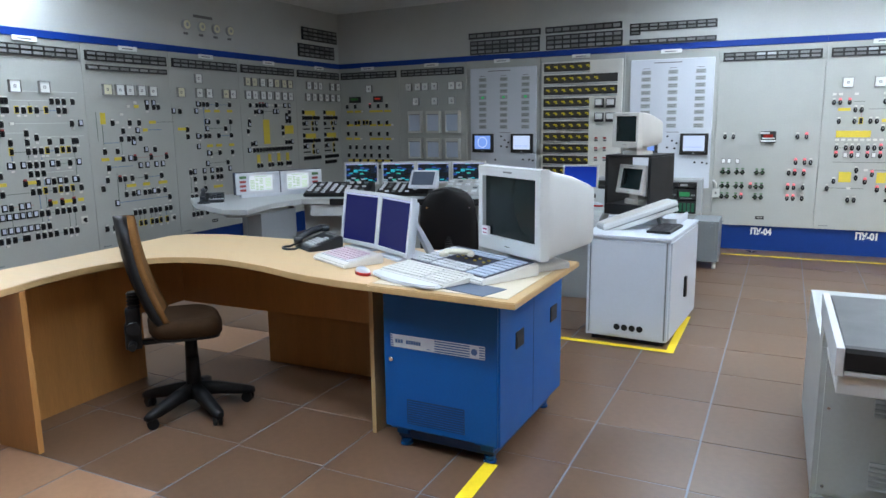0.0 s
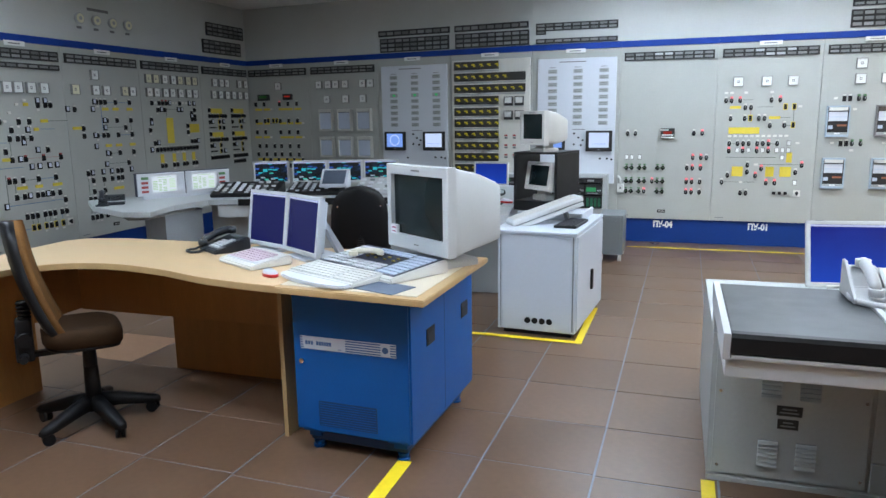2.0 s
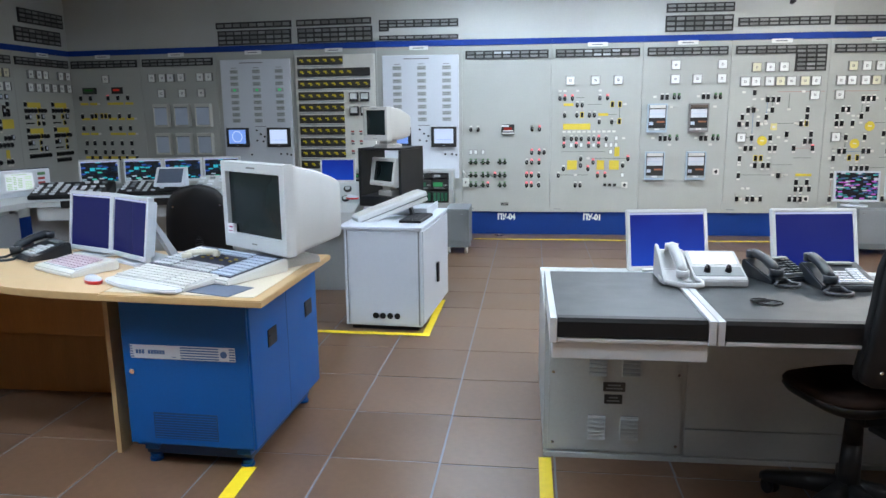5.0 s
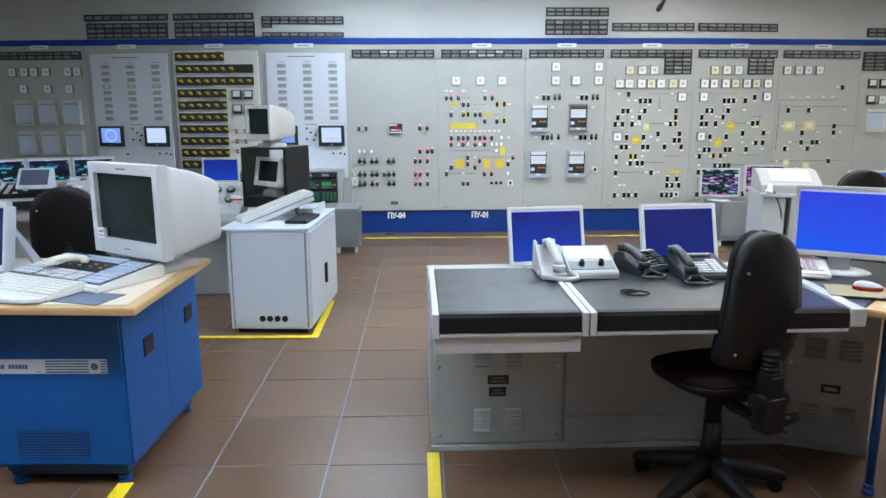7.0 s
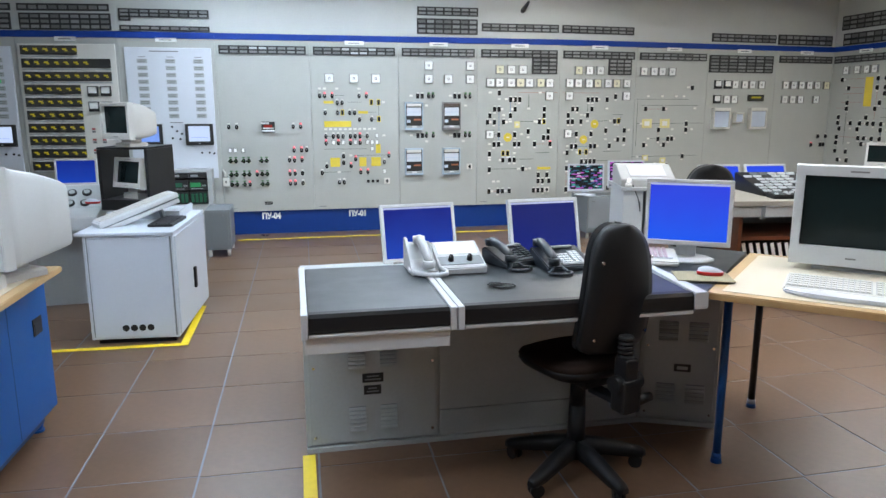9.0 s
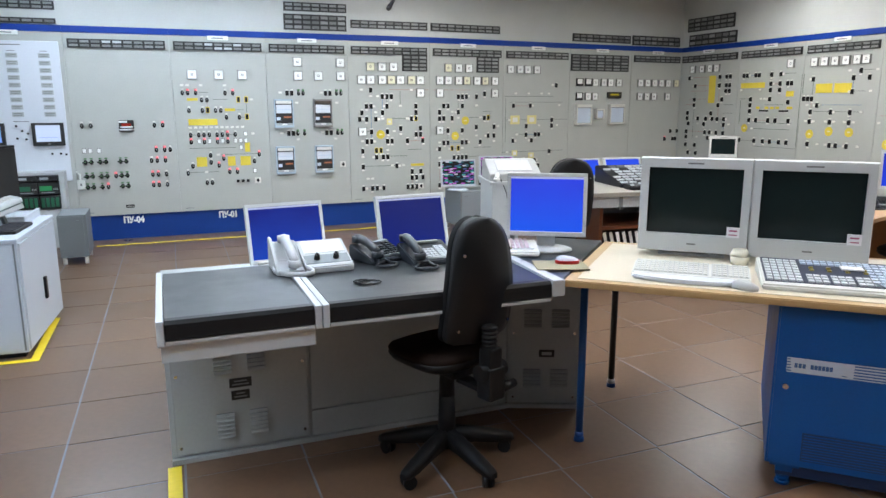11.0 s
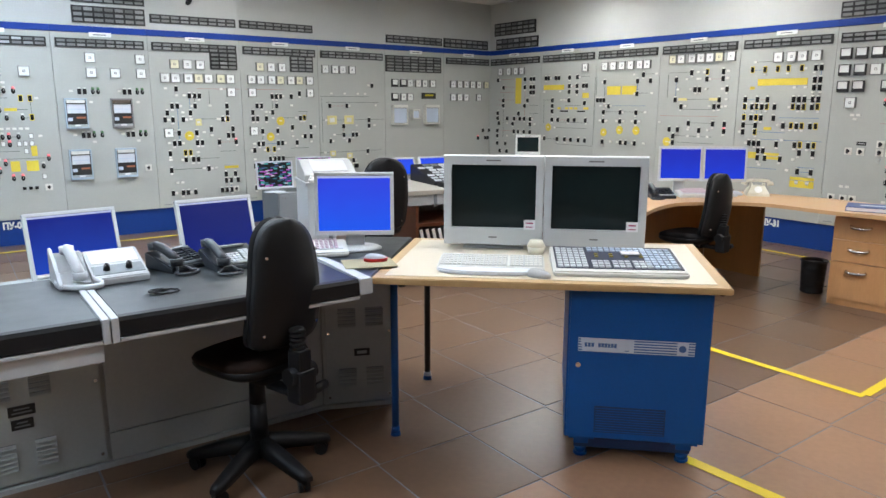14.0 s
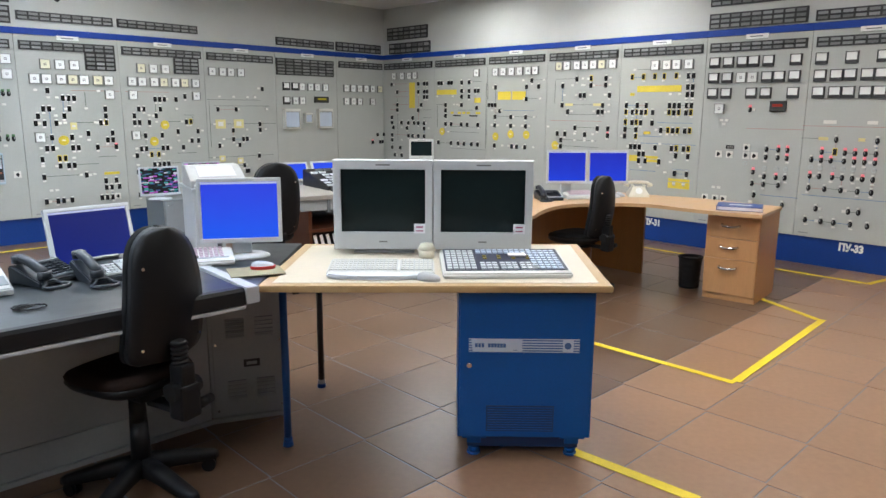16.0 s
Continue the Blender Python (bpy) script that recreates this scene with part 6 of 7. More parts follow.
solid("cord", lambda bm: (tube(bm, loop(0, 0, 0.046, z=0.004, a0=-30, a1=320), 0.003), tube(bm, loop(-0.03, 0.012, 0.034, z=0.009, a0=40, a1=360), 0.003), tube(bm, [(-0.06, 0.012, 0.006), (-0.02, 0.004, 0.012), (0.005, 0.002, 0.012)], 0.004)), BLACK, t)
keypad(1.60, 2.97, -22, CZ, "off-white keypad beside the flat monitor", w=0.28, d=0.2)
t = tagged(boxes("mouse_mat", mat("khaki_mat", (0.30, 0.27, 0.17), 0.7, vary=0.05), None, (-0.115, 0.115, -0.09, 0.09, 0, 0.004), bevel=0.001), "khaki mouse mat on dark worktop", "mouse mat")
t.matrix_basis = pose(1.72, 2.715, 0.8238, 0, 0, -20)
mouse(1.765, 2.73, 65, 0.828, WHITE, "white and red computer mouse on mat")
tagged(solid("cable", lambda bm: tube(bm, [(0.47, 3.24, 0.826), (0.52, 3.25, 0.828), (0.60, 3.235, 0.83), (0.64, 3.20, 0.828)], 0.007), CASE_W), "short white cable on worktop edge", "cable")

# ---- on the right computer table ----
crt(2.388, 2.655, 0.843, 0.487, 0.441, 0.42, -43.5, "light grey tube monitor with dark screen", foot=TZ)
crt(2.744, 2.318, 0.843, 0.487, 0.441, 0.42, -43.5, "light grey tube monitor with dark screen", foot=TZ)
plain_keyboard(2.09, 2.305, -42, TZ, "off-white computer keyboard with palm rest")
operator_keyboard(2.465, 1.90, -40.6, TZ, "large function keyboard with white and blue keys", handset=True, w=0.56)
mouse(2.195, 2.11, 25, TZ, CASE_I, "pale grey computer mouse on table", red=False)
t = thing("cord_ball", "cream coiled cable between the monitors", "cable", pose(2.50, 2.46, TZ))
solid("cord", lambda bm: [rod(bm, (0, 0, 0.0), (0, 0, 0.04), 0.035, 0.045, seg=16), rod(bm, (0, 0, 0.04), (0, 0, 0.07), 0.045, 0.03, seg=16)], CREAMP, t)

# ---- on the white cabinet ----
WZ = 0.7455
t = thing("equipment_tray", "white raised tray at rear of cabinet", "tray", pose(-1.28, 5.42, WZ, 0, 0, -4))
boxes("tray_floor", WHITE, t, (0, 0.50, 0, 0.44, 0, 0.035), bevel=0.004)
boxes("tray_rim", WHITE, t, (0, 0.50, 0, 0.02, 0.035, 0.055), bevel=0.003)
boxes("tray_rim", WHITE, t, (0.48, 0.50, 0.02, 0.44, 0.035, 0.055), bevel=0.003)
t = thing("terminal_shelf", "black open shelf holding two small terminals", "shelf", pose(-1.365, 5.66, 0.782, 0, 0, -15))
boxes("side_board", BLACK, t, (0, 0.022, 0, 0.44, 0.08, 0.445), bevel=0.002)
boxes("side_board", BLACK, t, (0.352, 0.374, 0.0, 0.44, 0.08, 0.445), bevel=0.002)
boxes("top_board", BLACK, t, (0, 0.374, 0, 0.44, 0.446, 0.461), bevel=0.002)
boxes("bottom_board", BLACK, t, (0, 0.374, 0, 0.44, 0.0, 0.079), bevel=0.002)
crt(-1.215, 5.62, 1.30, 0.275, 0.262, 0.33, -36, "small off-white terminal on black shelf", foot=1.2435, sticker=0, shell=CASE_T, group="small terminals", taper=0.5)
crt(-1.185, 5.65, 0.945, 0.295, 0.225, 0.22, -40, "small tilted off-white terminal inside shelf", foot=0.8615, sticker=0, shell=CASE_T, tilt=10, group="small terminals", taper=0.6)
t = thing("keyboard", "long grey keyboard propped at a slant", "keyboard", pose(-1.04, 5.225, 0.852, 0, -17, 32), group="keyboards")
solid("body", lambda bm: (box(bm, -0.285, 0.285, -0.075, 0.075, -0.026, 0.006, bevel=0.008), box(bm, -0.275, 0.275, -0.068, 0.068, 0.006, 0.013, bevel=0.003)), CASE, t)
for x0, nx in ((-0.262, 14), (0.095, 6)):
    solid("key_block", lambda bm: keys(bm, x0, -0.06, nx, 5, 0.0255, 0.0245, 0.0135, 0, 0.84), CASE_T, t)
solid("lower_body", lambda bm: box(bm, -0.28, 0.28, -0.07, 0.07, -0.066, -0.034, bevel=0.008), CASE, t)
# Dark grey on gap strip and foot paints in the shadow under the keyboard.
boxes("shadow_gap", GREY_D, t, (-0.27, 0.27, -0.064, 0.064, -0.035, -0.025), bevel=0)
boxes("rest_foot", GREY_D, t, (0.15, 0.17, -0.01, 0.05, -0.152, -0.062), bevel=0.004)
t = thing("keyboard", "flat black keyboard on white cabinet", "keyboard", pose(-0.835, 5.20, WZ, 0, 0, 84), group="keyboards")
solid("body", lambda bm: box(bm, -0.19, 0.19, -0.08, 0.08, 0.0, 0.020, bevel=0.005), BLACK, t)
solid("key_block", lambda bm: keys(bm, -0.175, -0.065, 14, 5, 0.025, 0.026, 0.020, 0, 0.8), RUBBER, t)
mouse(-1.43, 5.69, 80, 0.832, WHITE, "white and red computer mouse on instrument desk")

# ---- hanging microphone ----
t = thing("hanging_microphone", "black microphone hanging from ceiling on cable", "microphone", pose(2.03, 6.15, ZC))
cord(t, [(0.10, 0.05, 0), (0.08, 0.04, -0.35), (0.045, 0.02, -0.60), (0.03, 0.0, -0.665)], BLACK, 0.003)
solid("capsule", lambda bm: (rod(bm, (0.03, 0, -0.66), (-0.02, -0.01, -0.73), 0.012, 0.022, seg=12), rod(bm, (-0.02, -0.01, -0.73), (-0.035, -0.012, -0.752), 0.024, 0.014, seg=12)), BLACK, t)

# ---- left operator console, a bent row of desks with screens ----
CON_W = mat("pale_console_enamel", (0.43, 0.45, 0.455), 0.42, vary=0.03, grain=60, bump=0.04)
ORANGE = mat("orange_red_plastic", (0.6, 0.05, 0.02), 0.4, vary=0.03)


def button_board(name, label, x, y, z, turn, w, d, rise, cols, rows, body=BLACK, cap=KEY_W, fill=(0.52, 0.42), pale=0.72):
    """A sloping board of square push buttons."""
    t = thing(name, label, "button board", pose(x, y, z, 0, 0, turn), group="button boards")
    solid("body", lambda bm: wedge(bm, w, d, 0.03, 0.03 + rise), body, t)
    s = rise / (d - 0.024)
    rng_ = random.Random(cols * 7 + rows)
    px, py = (w - 0.04) / cols, (d - 0.05) / rows
    for r in range(rows):
        for c in range(cols):
            if rng_.random() < 0.86:
                x0, y0 = -w / 2 + 0.02 + c * px, 0.025 + r * py
                zz = 0.036 + s * y0
                solid("button", lambda bm: (box(bm, x0, x0 + px * fill[0], y0, y0 + py * fill[1], zz - 0.01, zz + 0.010), ), cap if rng_.random() < pale else GREY_D, t)
    return t


t = thing("operator_console", "pale grey bent operator console with cantilever worktop", "control console", pose(0, 0, 0))
solid("worktop", lambda bm: slab(bm, [(-5.22, 5.20), (-4.84, 4.86), (-4.27, 4.58), (-4.06, 4.64), (-4.16, 5.05), (-4.12, 5.46), (-3.0, 5.86), (-2.0, 6.12), (-2.05, 6.95), (-3.3, 6.75), (-4.6, 6.25), (-5.0, 5.8)], 0.775, 0.82, bevel=0.004), CON_W, t)
# Darker enamel here stands in for the shade of the overhanging worktop.
solid("end_cabinet", lambda bm: slab(bm, [(-4.62, 5.22), (-4.36, 4.98), (-4.22, 5.0), (-4.22, 5.5), (-4.6, 5.8)], 0.0, 0.735), GREY_M, t)
solid("end_bracket", lambda bm: slab(bm, [(-4.80, 5.06), (-4.34, 4.70), (-4.20, 4.74), (-4.22, 5.4), (-4.7, 5.7)], 0.735, 0.775), GREY, t)
solid("knee_panel", lambda bm: slab(bm, [(-4.3, 5.75), (-3.05, 6.25), (-2.0, 6.45), (-2.0, 6.9), (-3.2, 6.7), (-4.5, 6.2)], 0.0, 0.775), CON_W, t)
solid("drawer_tray", lambda bm: slab(bm, [(-4.05, 5.50), (-3.1, 5.84), (-3.2, 6.1), (-4.15, 5.8)], 0.66, 0.765), CON_W, t)
solid("front_edge", lambda bm: slab(bm, [(-3.86, 5.535), (-2.0, 6.11), (-2.01, 6.14), (-3.87, 5.565)], 0.765, 0.823), BLACK, t, "black padded front edge")
solid("end_cabinet", lambda bm: slab(bm, [(-2.0, 6.12), (-1.66, 6.10), (-1.62, 6.7), (-2.0, 6.7)], 0.0, 0.80, bevel=0.004), GREY, t)
solid("vent", lambda bm: [box(bm, -1.94, -1.72, 6.10, 6.108, 0.12 + k * 0.025, 0.132 + k * 0.025) for k in range(6)], GREY_D, t)

# twin table display
TABLE_W = mat("white_table_screen", (0.05, 0.05, 0.05), 0.25, vary=0, emit=(0.62, 0.70, 0.76), power=1.0)
TABLE_G = mat("green_table_print", (0.05, 0.05, 0.05), 0.25, vary=0, emit=(0.30, 0.50, 0.30), power=1.0)
TABLE_L = mat("pale_green_table_cell", (0.05, 0.05, 0.05), 0.25, vary=0, emit=(0.46, 0.68, 0.46), power=1.0)
t = thing("twin_display", "pale grey twin panel display with green tables", "display unit", pose(-4.74, 5.30, 0.82, 0, 0, 61))
for k in (0, 1):
    u = boxes("display_case", BOARD, t, (k * 0.45, k * 0.45 + 0.44, 0, 0.08, 0.03, 0.235), bevel=0.008)
    s0 = k * 0.45 + (0.13 if k == 0 else 0.06)
    scr = boxes("screen", TABLE_W, u, (s0, s0 + 0.23, -0.003, 0.002, 0.06, 0.205), bevel=0)
    boxes("title_bar", TABLE_G, scr, (s0 + 0.05, s0 + 0.18, -0.0042, -0.003, 0.192, 0.197), bevel=0)
    for c, (c0, c1) in enumerate(((0.008, 0.05), (0.062, 0.088), (0.10, 0.135), (0.16, 0.215))):
        for j in range(8):
            if (j * 5 + c * 3 + k) % 7:
                boxes("table_row", TABLE_L if c == 3 else TABLE_G, scr, (s0 + c0, s0 + c1, -0.0042, -0.003, 0.068 + j * 0.0145, 0.075 + j * 0.0145), bevel=0)
    boxes("case_edge", KEY_BG, u, (k * 0.45 - 0.003, k * 0.45 + 0.443, 0.012, 0.07, 0.027, 0.2385), bevel=0.004)
    l0 = k * 0.45 + (0.035 if k == 0 else 0.33)
    for j in range(3):
        boxes("push_button", RED_D, u, (l0, l0 + 0.06, -0.006, 0, 0.06 + j * 0.04, 0.082 + j * 0.04), bevel=0.001)
    boxes("push_button", GREEN_D, u, (l0, l0 + 0.065, -0.006, 0, 0.18, 0.205), bevel=0.001)
boxes("foot", BOARD, t, (0.05, 0.84, 0.01, 0.07, 0, 0.03), bevel=0.002)
desk_phone(-4.78, 5.02, 40, 0.82, "dark slate telephone at console end")
button_board("button_board", "black sloping board of white push buttons", -3.92, 5.72, 0.82, 20, 0.62, 0.42, 0.08, 8, 6)
button_board("button_board", "black sloping board of white push buttons", -3.35, 5.98, 0.82, 17, 0.50, 0.36, 0.07, 7, 5)
button_board("button_board", "pale board of dark and white buttons", -2.72, 6.18, 0.82, 14, 0.55, 0.40, 0.10, 6, 4, body=CON_W)
t = thing("small_display", "small white wedge display on console", "display unit", pose(-3.12, 5.95, 0.90, 0, 0, 10))
solid("body", lambda bm: side(bm, [(0, 0), (0, 0.02), (0.12, 0.16), (0.15, 0.16), (0.15, 0)], -0.13, 0.13, bevel=0.004), WHITE, t)
solid("screen", lambda bm: side(bm, [(0.009, 0.036), (0.107, 0.150), (0.113, 0.145), (0.015, 0.031)], -0.105, 0.105), mat("grey_blue_screen", (0.08, 0.10, 0.14), 0.25, vary=0.05), t)
t = thing("telephone_handset", "orange-red handset standing on console", "handset", pose(-2.80, 5.985, 0.812, 0, 0, 18))
solid("grip", lambda bm: (tube(bm, [(-0.045, 0, 0.02), (-0.03, 0, 0.045), (0.0, 0, 0.055), (0.03, 0, 0.045), (0.045, 0, 0.02)], 0.014, seg=10), box(bm, -0.06, 0.06, -0.035, 0.035, 0.0, 0.022, bevel=0.006)), ORANGE, t)
for (x, y), turn in (((-4.23, 6.72), 24), ((-3.86, 6.88), 22), ((-3.51, 7.02), 20), ((-3.15, 7.15), 18), ((-1.98, 7.35), 2)):
    far = x > -2.5
    lcd(x, y, 0.845 if not far else 0.80, 0.37, 0.24 if not far else 0.25, turn, SCR_DEEP if far else MIM_C, "pale flat monitor with lit process picture" if not far else "pale flat monitor with blue screen", foot=0.74, shell=CASE, bar=not far, tilt=5)
t = thing("screen_bench", "grey bench carrying the row of monitors", "bench", pose(0, 0, 0))
solid("bench_top", lambda bm: slab(bm, [(-4.6, 6.55), (-3.0, 7.0), (-1.6, 7.15), (-1.6, 7.6), (-3.1, 7.5), (-4.75, 6.95)], 0.70, 0.74, bevel=0.003), CON_W, t)
solid("bench_body", lambda bm: slab(bm, [(-4.5, 6.66), (-3.0, 7.1), (-1.7, 7.25), (-1.7, 7.5), (-3.1, 7.4), (-4.6, 6.9)], 0.0, 0.70), CON_W, t)
# small sloping instrument desk beside the white cabinet
t = thing("instrument_desk", "white sloping instrument desk with dark dials", "control desk", pose(-1.92, 5.55, 0, 0, 0, 3) @ Matrix.Diagonal((1, 1, 0.93, 1)))
solid("body", lambda bm: side(bm, [(0, 0.70), (0, 0.80), (0.10, 0.82), (0.26, 0.84), (0.48, 1.0), (0.56, 1.0), (0.56, 0.70)], 0, 0.53, bevel=0.006), CON_W, t)
boxes("leg_panel", GREY, t, (0.02, 0.51, 0.40, 0.54, 0, 0.70), bevel=0.003)
for i in range(4):
    for j in range(2):
        solid("dial", lambda bm: (rod(bm, (0.09 + i * 0.105, 0.30 + j * 0.10, 0.87 + j * 0.073), (0.09 + i * 0.105, 0.29 + j * 0.10, 0.884 + j * 0.073), 0.034, seg=16, slot=0), rod(bm, (0.09 + i * 0.105, 0.29 + j * 0.10, 0.884 + j * 0.073), (0.09 + i * 0.105, 0.287 + j * 0.10, 0.888 + j * 0.073), 0.022, seg=12, slot=1)), (FRAME_K, GREY), t)
task_chair(pose(-2.40, 5.02, 0, 0, 0, 20), FABRIC, FABRIC, "black fabric task chair before far console", 40, tall=0.54, wide=0.215)

# rack of green displays below the pale board
RACK_G = mat("dark_green_face", (0.02, 0.13, 0.07), 0.4, vary=0.1, grain=60)
GREEN_S = mat("green_lit_strip", (0.02, 0.1, 0.03), 0.3, vary=0, emit=(0.012, 0.16, 0.06), power=1.0)
t = thing("rack_unit", "grey rack of green-lit dark instrument modules", "equipment rack", pose(-2.22, 8.60, 0))
boxes("frame", CON_W, t, (0, 1.32, 0, 0.24, 0.0, 0.42), (0, 1.32, 0, 0.24, 0.79, 0.82), (0, 0.05, 0, 0.24, 0.42, 0.79), (1.27, 1.32, 0, 0.24, 0.42, 0.79), bevel=0)
for r, (z0, z1) in enumerate(((0.43, 0.57), (0.59, 0.71), (0.73, 0.78))):
    for k in range(6):
        x0 = 0.06 + k * 0.202
        u = boxes("module", FRAME_K, t, (x0, x0 + 0.195, -0.01, 0.2, z0, z1), bevel=0.002)
        if r == 0:
            for q in range(4):
                boxes("green_insert", RACK_G, u, (x0 + 0.015 + q * 0.045, x0 + 0.045 + q * 0.045, -0.018, -0.01, z0 + 0.02, z1 - 0.02), bevel=0.001)
        elif r == 1:
            boxes("green_screen", GREEN_S if k % 2 else RACK_G, u, (x0 + 0.012, x0 + 0.125, -0.013, -0.01, z0 + 0.035, z1 - 0.035), bevel=0)
            for q in range(3):
                boxes("indicator", GREY, u, (x0 + 0.14 + q * 0.016, x0 + 0.148 + q * 0.016, -0.013, -0.01, z0 + 0.04, z0 + 0.06), bevel=0)
            boxes("label_strip", GREY, u, (x0 + 0.02, x0 + 0.15, -0.013, -0.01, z0 + 0.012, z0 + 0.020), bevel=0)
        else:
            boxes("label_strip", GREY if k % 3 else GREEN_S, u, (x0 + 0.02, x0 + 0.10, -0.013, -0.01, z0 + 0.012, z1 - 0.012), bevel=0)
t = thing("wall_outlet", "white wall outlet box with conduit", "outlet", pose(-0.80, 8.87, 0))
boxes("box", CASE_W, t, (0.0, 0.075, -0.05, 0, 0.60, 0.70), bevel=0.004)
boxes("socket", INK, t, (0.028, 0.045, -0.052, -0.05, 0.64, 0.665), bevel=0)
solid("conduit", lambda bm: tube(bm, [(0.03, -0.02, 0.70), (0.03, -0.02, 0.76), (0.0, -0.02, 0.80)], 0.012), CASE_W, t)

# ---- right far desks ----
def grey_box(x, y, w, d, h, label):
    t = thing("grey_cabinet", label, "cabinet", pose(x, y, 0))
    boxes("body", GREY_D, t, (0, w, 0.01, d, 0.07, h), bevel=0.005)
    boxes("door", GREY_M, t, (0.02, w - 0.02, 0, 0.01, 0.13, h - 0.015), bevel=0.002)
    boxes("latch", CHROME, t, (0.05, 0.09, -0.006, 0, h - 0.06, h - 0.054), bevel=0.001)
    for xx in (0.03, w - 0.03):
        for yy in (0.04, d - 0.04):
            solid("foot", lambda bm: rod(bm, (xx, yy, 0), (xx, yy, 0.075), 0.02, seg=10), CASE_W, t)


grey_box(3.36, 7.75, 0.46, 0.5, 0.50, "grey steel cabinet on feet below monitor")
grey_box(3.86, 7.60, 0.44, 0.5, 0.54, "grey steel cabinet on feet below monitor")
lcd(3.40, 7.92, 0.545, 0.43, 0.32, -8, MIM_M, "white flat monitor with coloured process picture", foot=0.50, shell=WHITE, bar=False, tilt=6)
lcd(3.86, 7.82, 0.585, 0.43, 0.32, -10, MIM_P, "white flat monitor with magenta process picture", foot=0.54, shell=WHITE, bar=False, tilt=6)

t = thing("equipment_stand", "pale grey equipment stand with open side", "stand", pose(2.76, 5.62, 0, 0, 0, -14))
boxes("post", CON_W, t, (0, 0.17, 0, 0.55, 0, 0.83), bevel=0.004)
boxes("post", CON_W, t, (0.21, 0.24, 0, 0.55, 0, 0.83), bevel=0.004)
boxes("top", CON_W, t, (-0.02, 0.62, -0.02, 0.58, 0.83, 0.86), bevel=0.004)
boxes("post", CON_W, t, (0.56, 0.60, 0, 0.55, 0, 0.83), bevel=0.004)
t = thing("printer", "off-white recorder with sloping paper tray", "printer", pose(3.02, 5.80, 0.86, 0, 0, -14))
solid("body", lambda bm: side(bm, [(-0.2, 0), (-0.2, 0.06), (0.05, 0.17), (0.2, 0.17), (0.2, 0)], -0.22, 0.24, bevel=0.006), mat("greyed_plastic", (0.36, 0.36, 0.35), 0.5, vary=0.04), t)
solid("paper", lambda bm: side(bm, [(-0.15, 0.084), (0.03, 0.163), (0.028, 0.168), (-0.152, 0.089)], -0.14, 0.17), mat("dull_paper", (0.48, 0.48, 0.50), 0.7, vary=0.03), t)
t = thing("telephone_handset", "off-white handset hanging on stand", "handset", pose(2.80, 5.60, 0.86, 0, 0, 60))
solid("grip", lambda bm: handset(bm, (-0.09, 0), (0.09, 0), 0.03, 0.03, 0.02), CASE_W, t)
cord(t, [(0.02, -0.03, 0.02), (0.03, -0.08, -0.1), (0.0, -0.10, -0.2), (0.04, -0.09, -0.12)], BLACK, 0.004)

DARKW = mat("dark_red_brown_wood", (0.11, 0.035, 0.015), 0.4, vary=0.15, grain=30, stretch=(0.6, 6, 6))
t = thing("operator_console", "cream operator console with dark under shelf", "control console", pose(3.35, 5.20, 0, 0, 0, -8))
boxes("worktop", mat("dull_cream_laminate", (0.33, 0.31, 0.27), 0.5, vary=0.04), t, (0.15, 2.1, 0, 1.0, 0.735, 0.775), bevel=0.004)
boxes("fascia", CON_W, t, (0.17, 2.08, 0.03, 0.05, 0.64, 0.734), bevel=0.002)
boxes("bracket", GREY_D, t, (0.42, 0.45, 0.02, 0.06, 0.62, 0.735), bevel=0)
boxes("bracket", GREY_D, t, (0.92, 0.95, 0.02, 0.06, 0.62, 0.735), bevel=0)
boxes("back_panel", GREY_D, t, (0.25, 2.1, 0.75, 0.78, 0, 0.73), bevel=0)
boxes("end_panel", DARKW, t, (0.25, 0.28, 0.05, 0.75, 0, 0.735), bevel=0)
boxes("shelf_board", DARKW, t, (0.28, 2.08, 0.06, 0.74, 0.44, 0.47), bevel=0.001)
boxes("shelf_board", DARKW, t, (0.28, 2.08, 0.06, 0.74, 0.14, 0.17), bevel=0.001)
for k in range(18):
    b = thing("ring_binder", "white-spined ring binder leaning on low shelf", "binder", pose(3.35, 5.20, 0, 0, 0, -8) @ pose(0.36 + k * 0.062, 0.10, 0.171, 0, -14, 0), group="ring binders")
    boxes("cover", BLACK, b, (0, 0.045, 0.002, 0.24, 0.012, 0.25), bevel=0.001)
    boxes("spine", DIAL, b, (0.008, 0.037, -0.001, 0.002, 0.02, 0.24), bevel=0)
button_board("button_board", "black sloping board of white push buttons", 4.45, 5.35, 0.775, -8, 1.00, 0.55, 0.13, 11, 7, fill=(0.74, 0.50), pale=0.92)
button_board("button_board", "black narrow board of buttons", 4.12, 5.20, 0.775, -8, 0.40, 0.14, 0.02, 7, 2)
lcd(3.95, 6.05, 0.80, 0.40, 0.20, -8, SCR_BLUE, "low flat monitor with blue screen", foot=0.776, shell=CASE, tilt=25, bar=False)
lcd(4.40, 6.00, 0.80, 0.40, 0.20, -8, SCR_BLUE, "low flat monitor with blue screen", foot=0.776, shell=CASE, tilt=25, bar=False)
task_chair(pose(3.17, 5.20, 0, 0, 0, -8), FABRIC, FABRIC, "black fabric task chair before far console", 15, tall=0.60)
t = thing("terminal_bench", "pale bench under a small terminal", "bench", pose(5.10, 5.60, 0, 0, 0, -20))
boxes("body", CON_W, t, (0, 0.6, 0, 0.6, 0, 0.93), bevel=0.004)
crt(5.36, 5.70, 0.985, 0.265, 0.215, 0.30, -40, "small white terminal with dark screen", foot=0.931, sticker=0, shell=CASE_W, group="small terminals")

